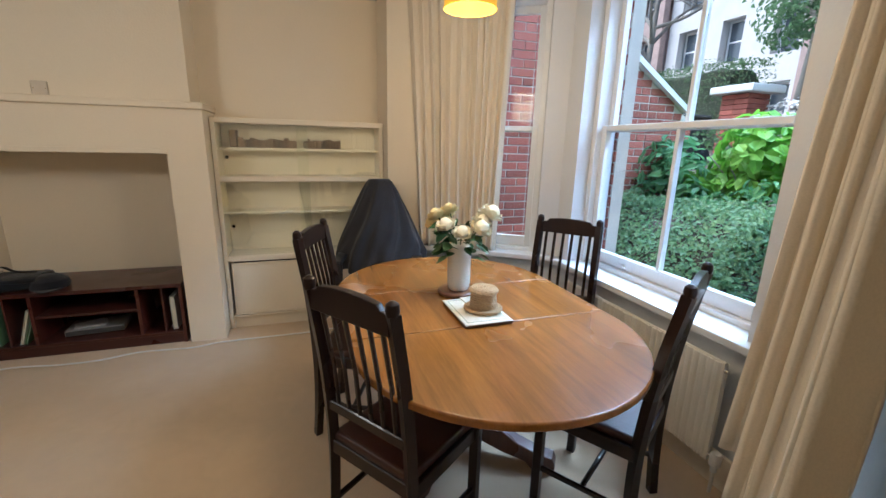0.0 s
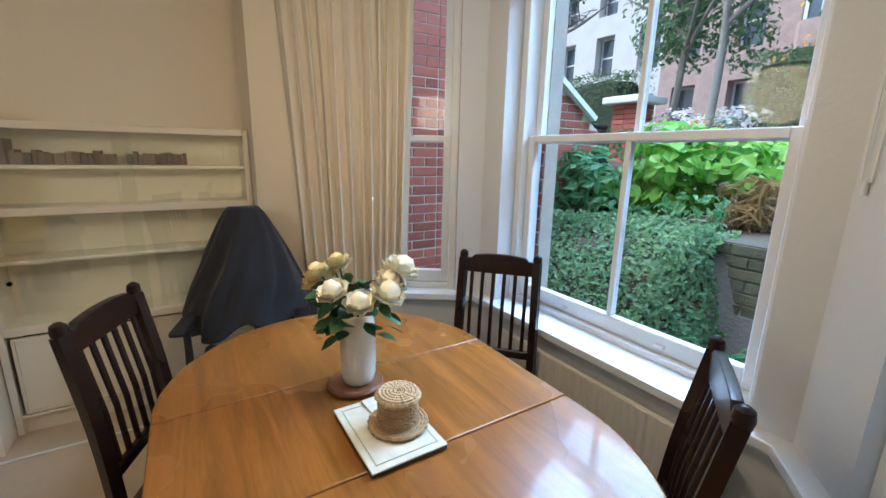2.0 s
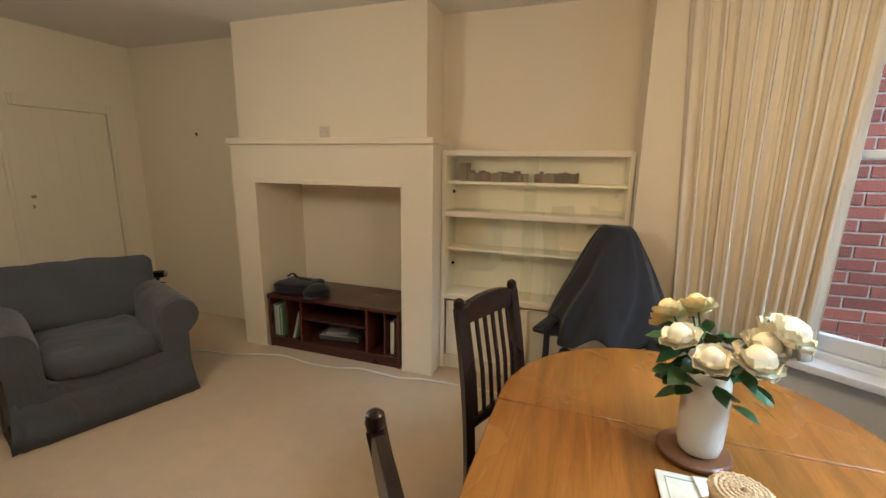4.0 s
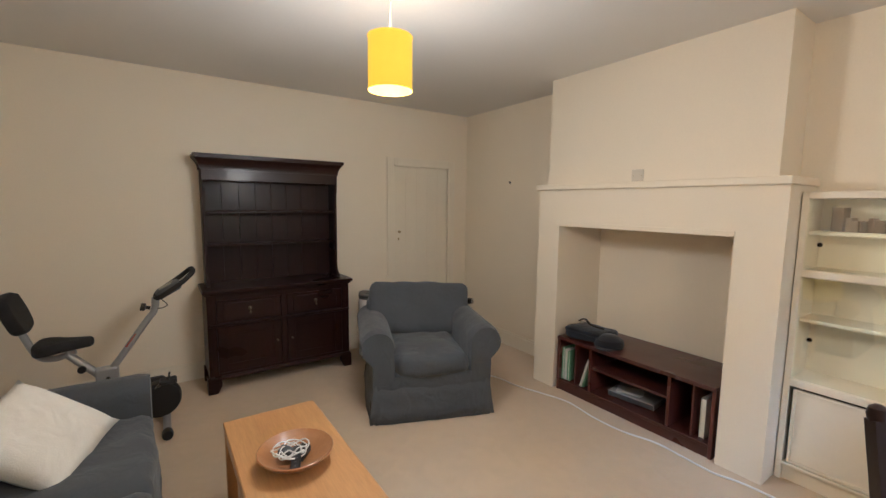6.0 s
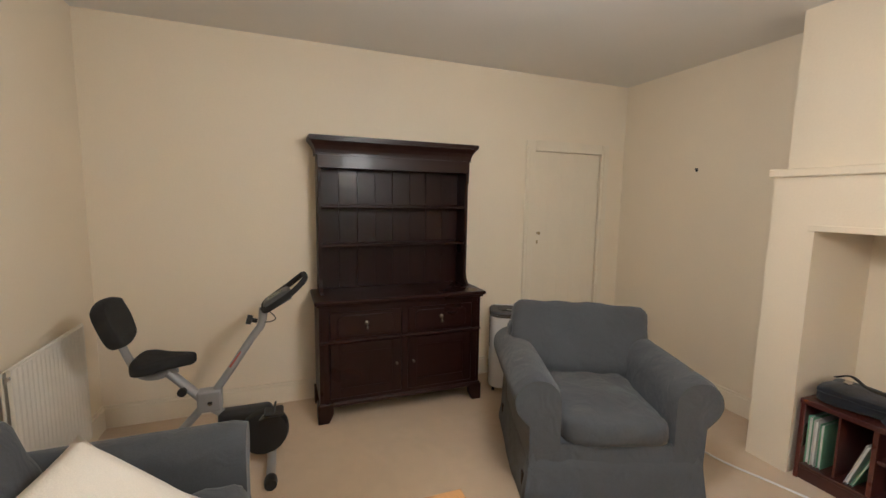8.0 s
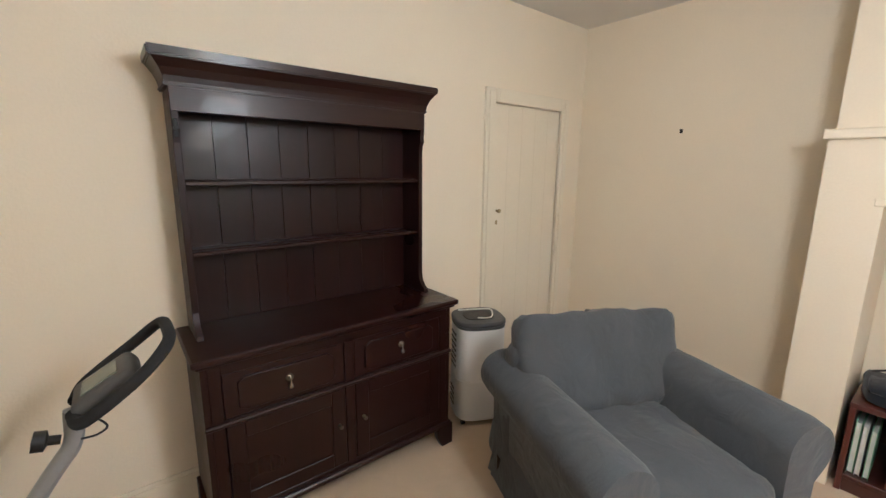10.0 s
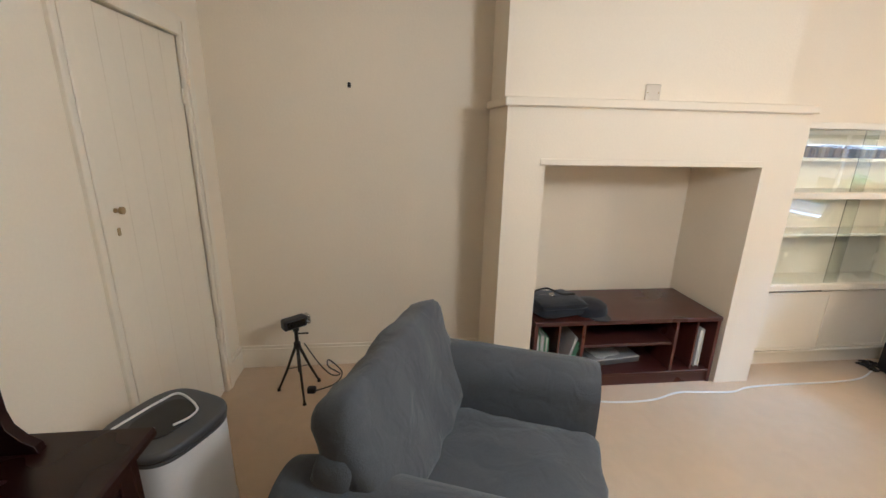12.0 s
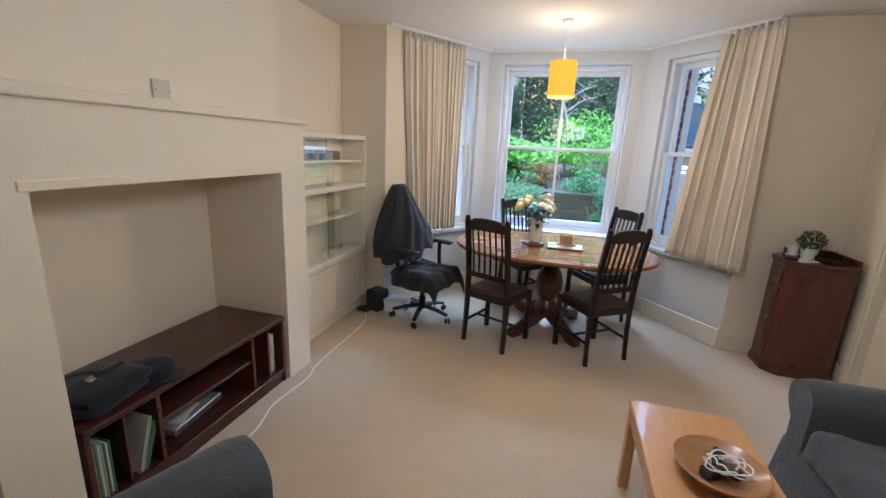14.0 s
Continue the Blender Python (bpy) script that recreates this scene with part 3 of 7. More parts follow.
def dining_chair(m, label):
    """Local origin at the floor below the back; the chair faces local y."""
    c = thing("dining_chair", m, label, "chair", "dining chairs round the table")
    for s in (-1, 1):
        pts = [(s * 0.185, 0.02, 0.0), (s * 0.183, 0.035, 0.22), (s * 0.18, 0.035, 0.46), (s * 0.176, 0.01, 0.75), (s * 0.172, -0.035, 1.02)]
        leg = tube(smooth_line(pts, 4), 0.0238, 4, None, 1.0, math.pi / 4)
        add_lathe(leg, [(0, -0.005), (0.017, -0.005), (0.021, 0.012), (0.018, 0.03), (0.008, 0.038), (0, 0.039)], 12, pose(s * 0.172, -0.036, 1.02))
        part("back_leg", leg, M_CHAIRWOOD, c)
        part("front_leg", box(s * 0.195 - 0.018, s * 0.195 + 0.018, 0.375, 0.411, 0, 0.44, 0.004), M_CHAIRWOOD, c)
        st = tube([(s * 0.184, 0.035, 0.17), (s * 0.195, 0.39, 0.17)], 0.012, 8)
        part("side_stretcher", st, M_CHAIRWOOD, c)
        part("seat_rail", box(s * 0.188 - 0.011, s * 0.188 + 0.011, 0.04, 0.385, 0.385, 0.44, 0.003), M_CHAIRWOOD, c)
    part("cross_stretcher", tube([(-0.188, 0.21, 0.17), (0.188, 0.21, 0.17)], 0.011, 8), M_CHAIRWOOD, c)
    part("front_rail", box(-0.19, 0.19, 0.382, 0.404, 0.385, 0.44, 0.003), M_CHAIRWOOD, c)
    part("rear_rail", box(-0.18, 0.18, 0.022, 0.044, 0.385, 0.44, 0.003), M_CHAIRWOOD, c)
    outline = [(-0.165, 0.955), (0.165, 0.955), (0.165, 1.012), (0.150, 1.022), (0.135, 1.022), (0.120, 1.038), (0.06, 1.046), (0, 1.048), (-0.06, 1.046), (-0.120, 1.038), (-0.135, 1.022), (-0.150, 1.022), (-0.165, 1.012)]
    lay = Matrix(((1, 0, 0, 0), (0, 0, 1, -0.034), (0, 1, 0, 0), (0, 0, 0, 1)))
    part("top_rail", prism(outline, -0.012, 0.012, lay, 0.003), M_CHAIRWOOD, c)
    part("lower_rail", box(-0.17, 0.17, 0.012, 0.034, 0.565, 0.605, 0.004), M_CHAIRWOOD, c)
    for i in range(6):
        x = -0.128 + i * 0.0512
        part("slat", tube([(x, 0.023, 0.6), (x, 0.008, 0.76), (x, -0.03, 0.965)], 0.0095, 8, None, 0.8), M_CHAIRWOOD, c)
    seat = prism([(-0.178, 0.03), (0.178, 0.03), (0.186, 0.38), (-0.186, 0.38)], 0.425, 0.468, None, 0.016)
    part("seat", seat, M_LEATHER, c, "brown leather drop-in seat")
    return c


CHAIR_LABEL = "dark-stained wooden dining chair with slatted back and leather seat"
first_chair = dining_chair(pose(1.120, 3.935, 0, 0, 0, -22.4), CHAIR_LABEL)
for x, y, r in ((1.185, 5.345, -137.8), (2.085, 4.01, 36.0), (2.215, 5.115, 122.7)):
    copy_thing(first_chair, pose(x, y, 0, 0, 0, r))


def flower_vase(m):
    v = thing("flower_vase", m, "ribbed cream ceramic vase of cream roses on the table", "vase")
    bm = bmesh.new()
    n = 72
    prof = [(0.0, 0.0), (0.036, 0.0), (0.043, 0.006), (0.047, 0.03), (0.049, 0.09), (0.049, 0.16), (0.046, 0.195), (0.038, 0.213), (0.034, 0.216), (0.031, 0.21), (0.036, 0.19), (0.0, 0.18)]
    rings = []
    for r, z in prof:
        rings.append([bm.verts.new((0, 0, z))] if r == 0 else [bm.verts.new(((r + (0.0013 if i % 2 and 0.02 < z < 0.2 and r > 0.04 else 0)) * math.cos(2 * math.pi * i / n),
                     (r + (0.0013 if i % 2 and 0.02 < z < 0.2 and r > 0.04 else 0)) * math.sin(2 * math.pi * i / n), z)) for i in range(n)])
    for a, c in zip(rings, rings[1:]):
        for i in range(n):
            j = (i + 1) % n
            if len(a) == 1:
                bm.faces.new((a[0], c[j], c[i]))
            elif len(c) == 1:
                bm.faces.new((a[i], a[j], c[0]))
            else:
                bm.faces.new((a[i], a[j], c[j], c[i]))
    bmesh.ops.recalc_face_normals(bm, faces=bm.faces[:])
    part("vase", bm, M_CERAMIC, v, angle=80)
    rnd = random.Random(4)
    heads = [(-0.105, -0.02, 0.325), (-0.135, 0.015, 0.285), (-0.075, 0.025, 0.345), (-0.11, 0.05, 0.315), (-0.015, -0.075, 0.30), (0.05, -0.06, 0.275), (0.085, 0.02, 0.315), (0.105, 0.05, 0.35), (0.07, 0.07, 0.335), (0.095, -0.005, 0.29)]
    for hx, hy, hz in heads:
        stem = part("stem", tube(smooth_line([(hx * 0.12, hy * 0.12, 0.1), (hx * 0.3, hy * 0.3, 0.21), (hx, hy, hz)], 4), 0.0025, 6), M_LEAF, v, "green rose stem")
        bl = bmesh.new()
        rr = rnd.uniform(0.040, 0.049)
        d = Vector((hx, hy, 0.16)).normalized()
        for ring, (cnt, tilt, sz) in enumerate(((3, 14, 0.55), (5, 34, 0.8), (6, 58, 0.98), (7, 84, 1.0))):
            for k in range(cnt):
                ang = 2 * math.pi * (k + 0.5 * ring) / cnt + rnd.uniform(-.2, .2)
                g = bmesh.new()
                grid = []
                for iu in range(5):
                    row = []
                    for iv in range(4):
                        u, w = (iu / 4 - 0.5) * 2, iv / 3
                        wid = rr * sz * 0.72 * math.sin(math.pi * (0.18 + 0.72 * w)) * u
                        up = rr * sz * 1.15 * w
                        bow = rr * 0.45 * (w * (1.35 - w)) - abs(u) ** 2 * rr * 0.25
                        row.append(g.verts.new((wid, bow, up)))
                    grid.append(row)
                for iu in range(4):
                    for iv in range(3):
                        g.faces.new((grid[iu][iv], grid[iu + 1][iv], grid[iu + 1][iv + 1], grid[iu][iv + 1]))
                mm = d.to_track_quat('Z', 'Y').to_matrix().to_4x4() @ Matrix.Rotation(ang, 4, 'Z') @ Matrix.Rotation(-radians(tilt * 0.8), 4, 'X')
                merge(bl, g, Matrix.Translation((hx, hy, hz - 0.008)) @ mm)
        core = bmesh.new()
        bmesh.ops.create_icosphere(core, subdivisions=2, radius=rr * 0.62)
        for c in core.verts:
            c.co *= 1 + 0.10 * math.sin(3 * math.atan2(c.co.y, c.co.x) + 60 * c.co.z)
        merge(bl, core, Matrix.Translation(Vector((hx, hy, hz - 0.008)) + d * rr * 0.5))
        part("rose", bl, M_PETALWARM if hx < -0.05 else M_PETAL, v, "open cream yellow rose", angle=180)
    for k in range(64):
        a = rnd.uniform(0, 2 * math.pi)
        r0, z0 = rnd.uniform(0.015, 0.085), rnd.uniform(0.20, 0.30)
        if k > 50:
            r0, z0 = rnd.uniform(0.05, 0.075), rnd.uniform(0.16, 0.2)
        L, W = rnd.uniform(0.045, 0.075), rnd.uniform(0.015, 0.024)
        g = bmesh.new()
        cen = [g.verts.new((0, L * t, 0.006 * math.sin(3 * t))) for t in (0, .3, .6, 1)]
        for s in (-1, 1):
            e = [g.verts.new((s * W * math.sin(math.pi * min(1, t * 0.9 + 0.12)), L * t, 0.006 + 0.004 * s)) for t in (.3, .6)]
            g.faces.new((cen[0], cen[1], e[0]))
            g.faces.new((cen[1], cen[2], e[1], e[0]))
            g.faces.new((cen[2], cen[3], e[1]))
        lf = bmesh.new()
        merge(lf, g, Matrix.Translation((r0 * math.cos(a), r0 * math.sin(a), z0)) @ Matrix.Rotation(a - math.pi / 2 + rnd.uniform(-.5, .5), 4, 'Z') @ Matrix.Rotation(rnd.uniform(-0.9, 0.35), 4, 'X') @ Matrix.Rotation(rnd.uniform(-.6, .6), 4, 'Y'))
        part("leaf", lf, M_LEAF, v)
    return v


flower_vase(pose(1.433, 4.573, 0.770, 0, 0, 35) @ Matrix.Diagonal((1.13, 1.13, 1.08, 1)))
solo("wooden_coaster", lathe([(0, 0), (0.078, 0), (0.083, 0.006), (0.083, 0.014), (0.078, 0.0195), (0, 0.0195)], 40, pose(0, 0, 0) @ Matrix.Diagonal((1.1, 1.1, 1, 1))), M_COASTER, pose(1.425, 4.565, 0.7502), "round turned wooden coaster under the vase", "coaster")


def place_mats():
    rot = -1
    cx, cy = 1.69, 4.562
    for k in range(3):
        solo("place_mat", box(-0.145, 0.145, -0.105, 0.105, 0, 0.0055, 0.0018), M_BOARD if k == 2 else M_CORK, pose(cx + 0.002 * k, cy - 0.002 * k, 0.7502 + k * 0.0057, 0, 0, rot + k * 0.8),
             "cream bordered place mat stacked on the table", "place mat", "stack of place mats")
    solo("drinks_mat", box(-0.052, 0.052, -0.052, 0.052, 0, 0.006, 0.0018), M_BOARD, pose(cx - 0.088, cy + 0.028, 0.7675, 0, 0, rot + 6), "small square cream drinks mat", "coaster")


M_CORK = plain("cork_backing", (0.14, 0.08, 0.045), 0.8, 0.2, 60, 200, 0.2)


def board_mat():
    m, nt, p, co = surface("printed_mat", 0.35, 0, 0.3)
    n = node(nt, "ShaderNodeTexNoise", Scale=30.0, Detail=4.0)
    nt.links.new(co, n.inputs["Vector"])
    nt.links.new(ramp(nt, n.outputs[0], ((0.3, (0.66, 0.64, 0.52)), (0.7, (0.78, 0.76, 0.66)))), p.inputs["Base Color"])
    return m


M_BOARD = board_mat()
M_BORDER = plain("mat_border", (0.30, 0.36, 0.24), 0.4, 0.1)
place_mats()
bd = bmesh.new()
for x0, x1, y0, y1 in ((-.125, .125, -.087, -.084), (-.125, .125, .084, .087), (-.125, -.122, -.084, .084), (.122, .125, -.084, .084)):
    add_box(bd, x0, x1, y0, y1, 0, 0.0006)
solo("mat_border_line", bd, M_BORDER, pose(1.694, 4.558, 0.7673, 0, 0, 0.6), "thin green printed border on the place mat", "print")


def straw_hat_box(m):
    """A little round straw box in the form of a boater."""
    h = thing("straw_hat_pot", m, "woven straw pot shaped like a small boater hat", "straw pot")
    r = random.Random(2)

    def coil(rows):
        b = bmesh.new()
        for rad, z, th in rows:
            n = 56
            pts = []
            for i in range(n + 1):
                a = 2 * math.pi * i / n
                w = 1 + 0.025 * math.sin(i * 2.4 + z * 300)
                pts.append((rad * w * math.cos(a), rad * w * math.sin(a), z + 0.0012 * math.sin(i * 2.4)))
            add_tube(b, pts, th, 6)
        return b

    part("brim", coil([(0.045 + 0.0085 * k, 0.006 + 0.0005 * k, 0.0058) for k in range(4)]), M_STRAW, h)
    body = part("body", lathe([(0, 0.004), (0.044, 0.004), (0.044, 0.075), (0, 0.075)], 24), M_STRAW, h)
    for k in range(7):
        part("coil", coil([(0.0465 + 0.001 * math.sin(k), 0.013 + 0.0088 * k, 0.0056)]), M_STRAW, body)
    top = coil([(0.051, 0.078, 0.0065)] + [(0.046 - 0.009 * k, 0.083 + 0.0006 * k, 0.006) for k in range(5)])
    add_lathe(top, [(0, 0.074), (0.048, 0.074), (0.048, 0.082), (0, 0.083)], 24)
    part("lid", top, M_STRAWLIGHT, h, "paler woven straw lid")
    return h


M_STRAWLIGHT = plain("pale_straw", (0.52, 0.39, 0.23), 0.8, 0.3, 60, 220, 0.35)
straw_hat_box(pose(1.700, 4.588, 0.768, 0, 0, 10) @ Matrix.Diagonal((1.1, 1.1, 1.14, 1)))


def curtain(name, p, q, z0, z1, folds, amp, seed, gather=(0.0, 0.0), push=0.0, label="cream lined curtain drawn back beside the bay window"):
    p, q = Vector(p), Vector(q)
    d = (q - p).normalized()
    nrm = Vector((-d.y, d.x))
    L = (q - p).length
    rnd = random.Random(seed)
    ph = [rnd.uniform(-0.5, 0.5) for _ in range(folds + 2)]
    bm = bmesh.new()
    nu, nz = folds * 12, 34
    rows = []
    for j in range(nz + 1):
        t = j / nz
        z = z1 + (z0 - z1) * t
        row = []
        for i in range(nu + 1):
            u = i / nu
            f = folds * (u + 0.035 * math.sin(6.5 * u + seed) + 0.05 * noise.noise(Vector((u * 3.5, 0.15 * t, seed + 11))))
            k = int(f)
            a = amp * (0.45 + 0.75 * t) * (0.8 + 0.5 * noise.noise(Vector((f * 0.7, 3.0, seed))))
            wave = math.sin(2 * math.pi * f + 0.9 * noise.noise(Vector((f * 0.8, t * 1.2, seed)))) + 0.35 * math.sin(5.3 * math.pi * f + seed) * (1 - 0.5 * t)
            wave = math.copysign(abs(wave) ** 0.8, wave)
            x = u * L + 0.012 * math.sin(4 * math.pi * f) + 0.03 * math.sin(math.pi * u) * noise.noise(Vector((f * 0.9, t * 0.8, seed + 7))) + t * ((1 - u) * gather[0] - u * gather[1])
            c = p + d * x + nrm * (a * wave - push * t + 0.012 * noise.noise(Vector((u * 3, t * 2, seed + 3))))
            row.append(bm.verts.new((c.x, c.y, z + 0.004 * math.sin(f * 6) * (j == nz))))
        rows.append(row)
    for a, b in zip(rows, rows[1:]):
        for i in range(nu):
            bm.faces.new((a[i], a[i + 1], b[i + 1], b[i]))
    bmesh.ops.recalc_face_normals(bm, faces=bm.faces[:])
    cur = thing(name, pose(0, 0, 0), label, "curtain", "bay curtains")
    ob = part("cloth", bm, M_CURTAIN, cur, angle=180)
    md = ob.modifiers.new("thickness", 'SOLIDIFY')
    md.thickness = 0.003
    for i in range(folds):
        c = p + d * ((i + 0.5) / folds * L)
        part("glider", box(c.x - 0.010, c.x + 0.010, c.y - 0.010, c.y + 0.010, z1 - 0.01, z1 + 0.026, 0.003), M_WHITEPLASTIC, cur)
    return cur


curtain("curtain", (0.158, 4.622), (0.570, 5.236), 0.712, 2.50, 12, 0.032, 1, (0.11, 0.05))
curtain("curtain", (2.715, 4.917), (2.982, 4.552), 0.712, 2.50, 8, 0.036, 5, (-0.12, -0.11), 0.065)
structure("curtain_rail", bay_strip(0.075, 0.060, 2.524, 2.549), M_WHITEPLASTIC, "white plastic curtain track round the bay ceiling", "curtain rail")

# blind cord on the bay pier
solo("blind_cord", add_lathe(add_tube(tube(smooth_line([(2.285, 5.540, 2.52), (2.287, 5.535, 2.0), (2.287, 5.533, 1.50), (2.30, 5.521, 1.46)], 6), 0.0022, 6),
     smooth_line([(2.30, 5.521, 1.46), (2.313, 5.510, 1.50), (2.315, 5.510, 2.0), (2.313, 5.513, 2.52)], 6), 0.0022, 6), [(0, -0.03), (0.007, -0.03), (0.005, 0.01), (0, 0.012)], 10, pose(2.30, 5.521, 1.452)),
     M_WHITEPLASTIC, pose(0, 0, 0), "looped white blind cord with a small toggle", "blind cord")


def radiator(m, w, h, label):
    """A pressed steel panel radiator; local x along the wall, y into the room, origin on the floor below its left end."""
    r = thing("radiator", m, label, "radiator")
    z0 = 0.14
    bm = bmesh.new()
    n = int(w / 0.035)
    pts = []
    for i in range(n):
        x = 0.012 + (w - 0.024) * i / n
        s = (w - 0.024) / n
        pts += [(x, 0.0755), (x + s * 0.32, 0.080), (x + s * 0.68, 0.080), (x + s * 0.98, 0.0755)]
    pts = [(0.0, 0.06), (0.0, 0.074)] + pts + [(w, 0.074), (w, 0.06)]
    part("panel", prism(pts, z0, z0 + h, None), M_RADIATOR, r, smooth=False)
    part("back_panel", box(0.01, w - 0.01, 0.030, 0.042, z0 + 0.01, z0 + h - 0.01, 0.003), M_RADIATOR, r)
    part("top_edge", tube([(0.0, 0.066, z0 + h), (w, 0.066, z0 + h)], 0.008, 8), M_RADIATOR, r)
    for x in (w * 0.2, w * 0.8):
        part("bracket", box(x - 0.015, x + 0.015, 0.0, 0.032, z0 + 0.05, z0 + h - 0.05, 0.002), M_RADIATOR, r)
    v = part("valve", lathe([(0, 0), (0.013, 0), (0.013, 0.03), (0.022, 0.032), (0.024, 0.075), (0.018, 0.09), (0, 0.092)], 18, pose(w + 0.035, 0.065, 0.105)), M_WHITEPLASTIC, r, "white thermostatic valve")
    part("pipe", tube([(w + 0.035, 0.065, 0.0), (w + 0.035, 0.065, 0.12)], 0.0075, 8), M_RADIATOR, v)
    part("tail", tube([(w + 0.035, 0.065, 0.165), (w, 0.065, 0.165)], 0.009, 8), M_CHROME, v)
    part("bleed_valve", lathe([(0, 0), (0.009, 0), (0.009, 0.016), (0, 0.016)], 12, pose(w, 0.066, z0 + h - 0.03, 0, 90)), M_CHROME, r)
    return r


radiator(pose(1.02, 5.568, 0, 0, 0, 0) @ Matrix.Diagonal((1, -1, 1, 1)), 1.12, 0.46, "cream enamelled panel radiator under the bay window")


def desk_chair(m):
    """A swivel chair with a charcoal cloth thrown over its back; local y is its front."""
    c = thing("office_chair", m, "black swivel office chair with a charcoal cloth draped over", "office chair")
    for k in range(5):
        a = 2 * math.pi * k / 5 + 0.35
        leg = tube([(0.03 * math.cos(a), 0.03 * math.sin(a), 0.115), (0.16 * math.cos(a), 0.16 * math.sin(a), 0.10), (0.27 * math.cos(a), 0.27 * math.sin(a), 0.075)], 0.027, 8, 0.018, 0.7)
        lg = part("base_leg", leg, M_BLACK, c)
        w = bmesh.new()
        for s in (-1, 1):
            add_lathe(w, [(0, -0.009), (0.022, -0.009), (0.025, -0.004), (0.025, 0.004), (0.022, 0.009), (0, 0.009)], 16,
                      Matrix.Translation((0.275 * math.cos(a), 0.275 * math.sin(a), 0.025)) @ Matrix.Rotation(a + 0.6, 4, 'Z') @ pose(s * 0.014, 0, 0, 0, 90))
        part("castor", w, M_BLACK, lg)
    part("gas_column", lathe([(0, 0.09), (0.032, 0.09), (0.032, 0.2), (0.022, 0.205), (0.022, 0.38), (0, 0.38)], 18), M_BLACK, c)
    st = box(-0.23, 0.23, -0.21, 0.25, 0.40, 0.47, 0.03, None, 3)
    part("seat", st, M_BLACKFOAM, c)
    part("back_post", tube(smooth_line([(0, -0.12, 0.39), (0, -0.27, 0.40), (0, -0.30, 0.55), (0, -0.27, 0.75)], 5), 0.022, 8, None, 0.6), M_BLACK, c)
    part("backrest", box(-0.15, 0.15, -0.29, -0.25, 0.56, 1.07, 0.02, pose(0, 0, 0, 4), 3), M_BLACKFOAM, c)
    for s in (-1, 1):
        arm = part("armrest", box(s * 0.265 - 0.035, s * 0.265 + 0.035, -0.13, 0.13, 0.665, 0.695, 0.012, None, 3), M_BLACK, c)
        part("armrest_post", tube(smooth_line([(s * 0.2, 0.02, 0.42), (s * 0.26, 0.01, 0.44), (s * 0.265, 0.0, 0.52), (s * 0.265, 0.0, 0.67)], 5), 0.02, 8, None, 0.7), M_BLACK, arm)
    # cloth: drawn to a peak on the top of the back and falling in slanting folds
    bm = bmesh.new()
    n, rows = 120, 34
    rings = []
    for j in range(rows):
        t = j / (rows - 1)
        wx = 0.075 + 0.255 * min(1, t / 0.75) ** 0.75
        wy = 0.045 + 0.125 * min(1, t / 0.6) ** 0.8
        ring = []
        for i in range(n):
            a = 2 * math.pi * i / n
            cx, cy = math.cos(a), math.sin(a)
            back, fr = max(0, -cy), max(0, cy)
            drop = 0.60 + 0.10 * back + 0.05 * math.sin(a * 2 + 0.7) + 0.02 * math.sin(a * 7)
            z = 1.205 - drop * t - 0.05 * math.sin(math.pi * t) * abs(cx)
            ph = a + 0.55 * t
            f = 0.85 * t ** 0.7 * (0.019 * math.sin(ph * 9 + 2.5 * noise.noise(Vector((a * 1.3, t * 2.2, 1)))) + 0.012 * math.sin(ph * 16 + 1.3 + 2 * t)
                + 0.020 * noise.noise(Vector((cx * 3, cy * 3 + 5, t * 3))))
            x = (wx + f) * cx + 0.02 * (1 - t)
            y = -0.235 + (wy + f) * cy + 0.10 * t * t * fr - 0.05 * (1 - t) - 0.03 * t * back
            ring.append(bm.verts.new((x, y, z + 0.010 * noise.noise(Vector((x * 9, y * 9, z * 6))))))
        rings.append(ring)
    for a, b in zip(rings, rings[1:]):
        for i in range(n):
            bm.faces.new((a[i], a[(i + 1) % n], b[(i + 1) % n], b[i]))
    bm.faces.new(rings[0])
    # the part that lies over the seat and hangs at its side
    g = []
    for i in range(31):
        row = []
        for j in range(31):
            u, v = i / 30, j / 30
            x = -0.27 + 0.54 * u
            y = -0.17 + 0.47 * v
            z = 0.487 + 0.012 * noise.noise(Vector((x * 11, y * 11, 2))) + 0.008 * math.sin(x * 40 + y * 12)
            over = max(0, abs(x) - 0.215) * 2.6 + max(0, y - 0.235) * 1.8
            z -= over
            x2 = max(-0.255, min(0.255, x)) + 0.01 * math.sin(y * 40)
            row.append(bm.verts.new((x2, y, z)))
        g.append(row)
    for i in range(30):
        for j in range(30):
            bm.faces.new((g[i][j], g[i + 1][j], g[i + 1][j + 1], g[i][j + 1]))
    bmesh.ops.recalc_face_normals(bm, faces=bm.faces[:])
    ob = part("draped_cloth", bm, M_DRAPE, c, "charcoal fleece throw hanging in folds", angle=180)
    md = ob.modifiers.new("thickness", 'SOLIDIFY')
    md.thickness = 0.005
    return c


desk_chair(pose(0.48, 4.34, 0, 0, 0, -106))


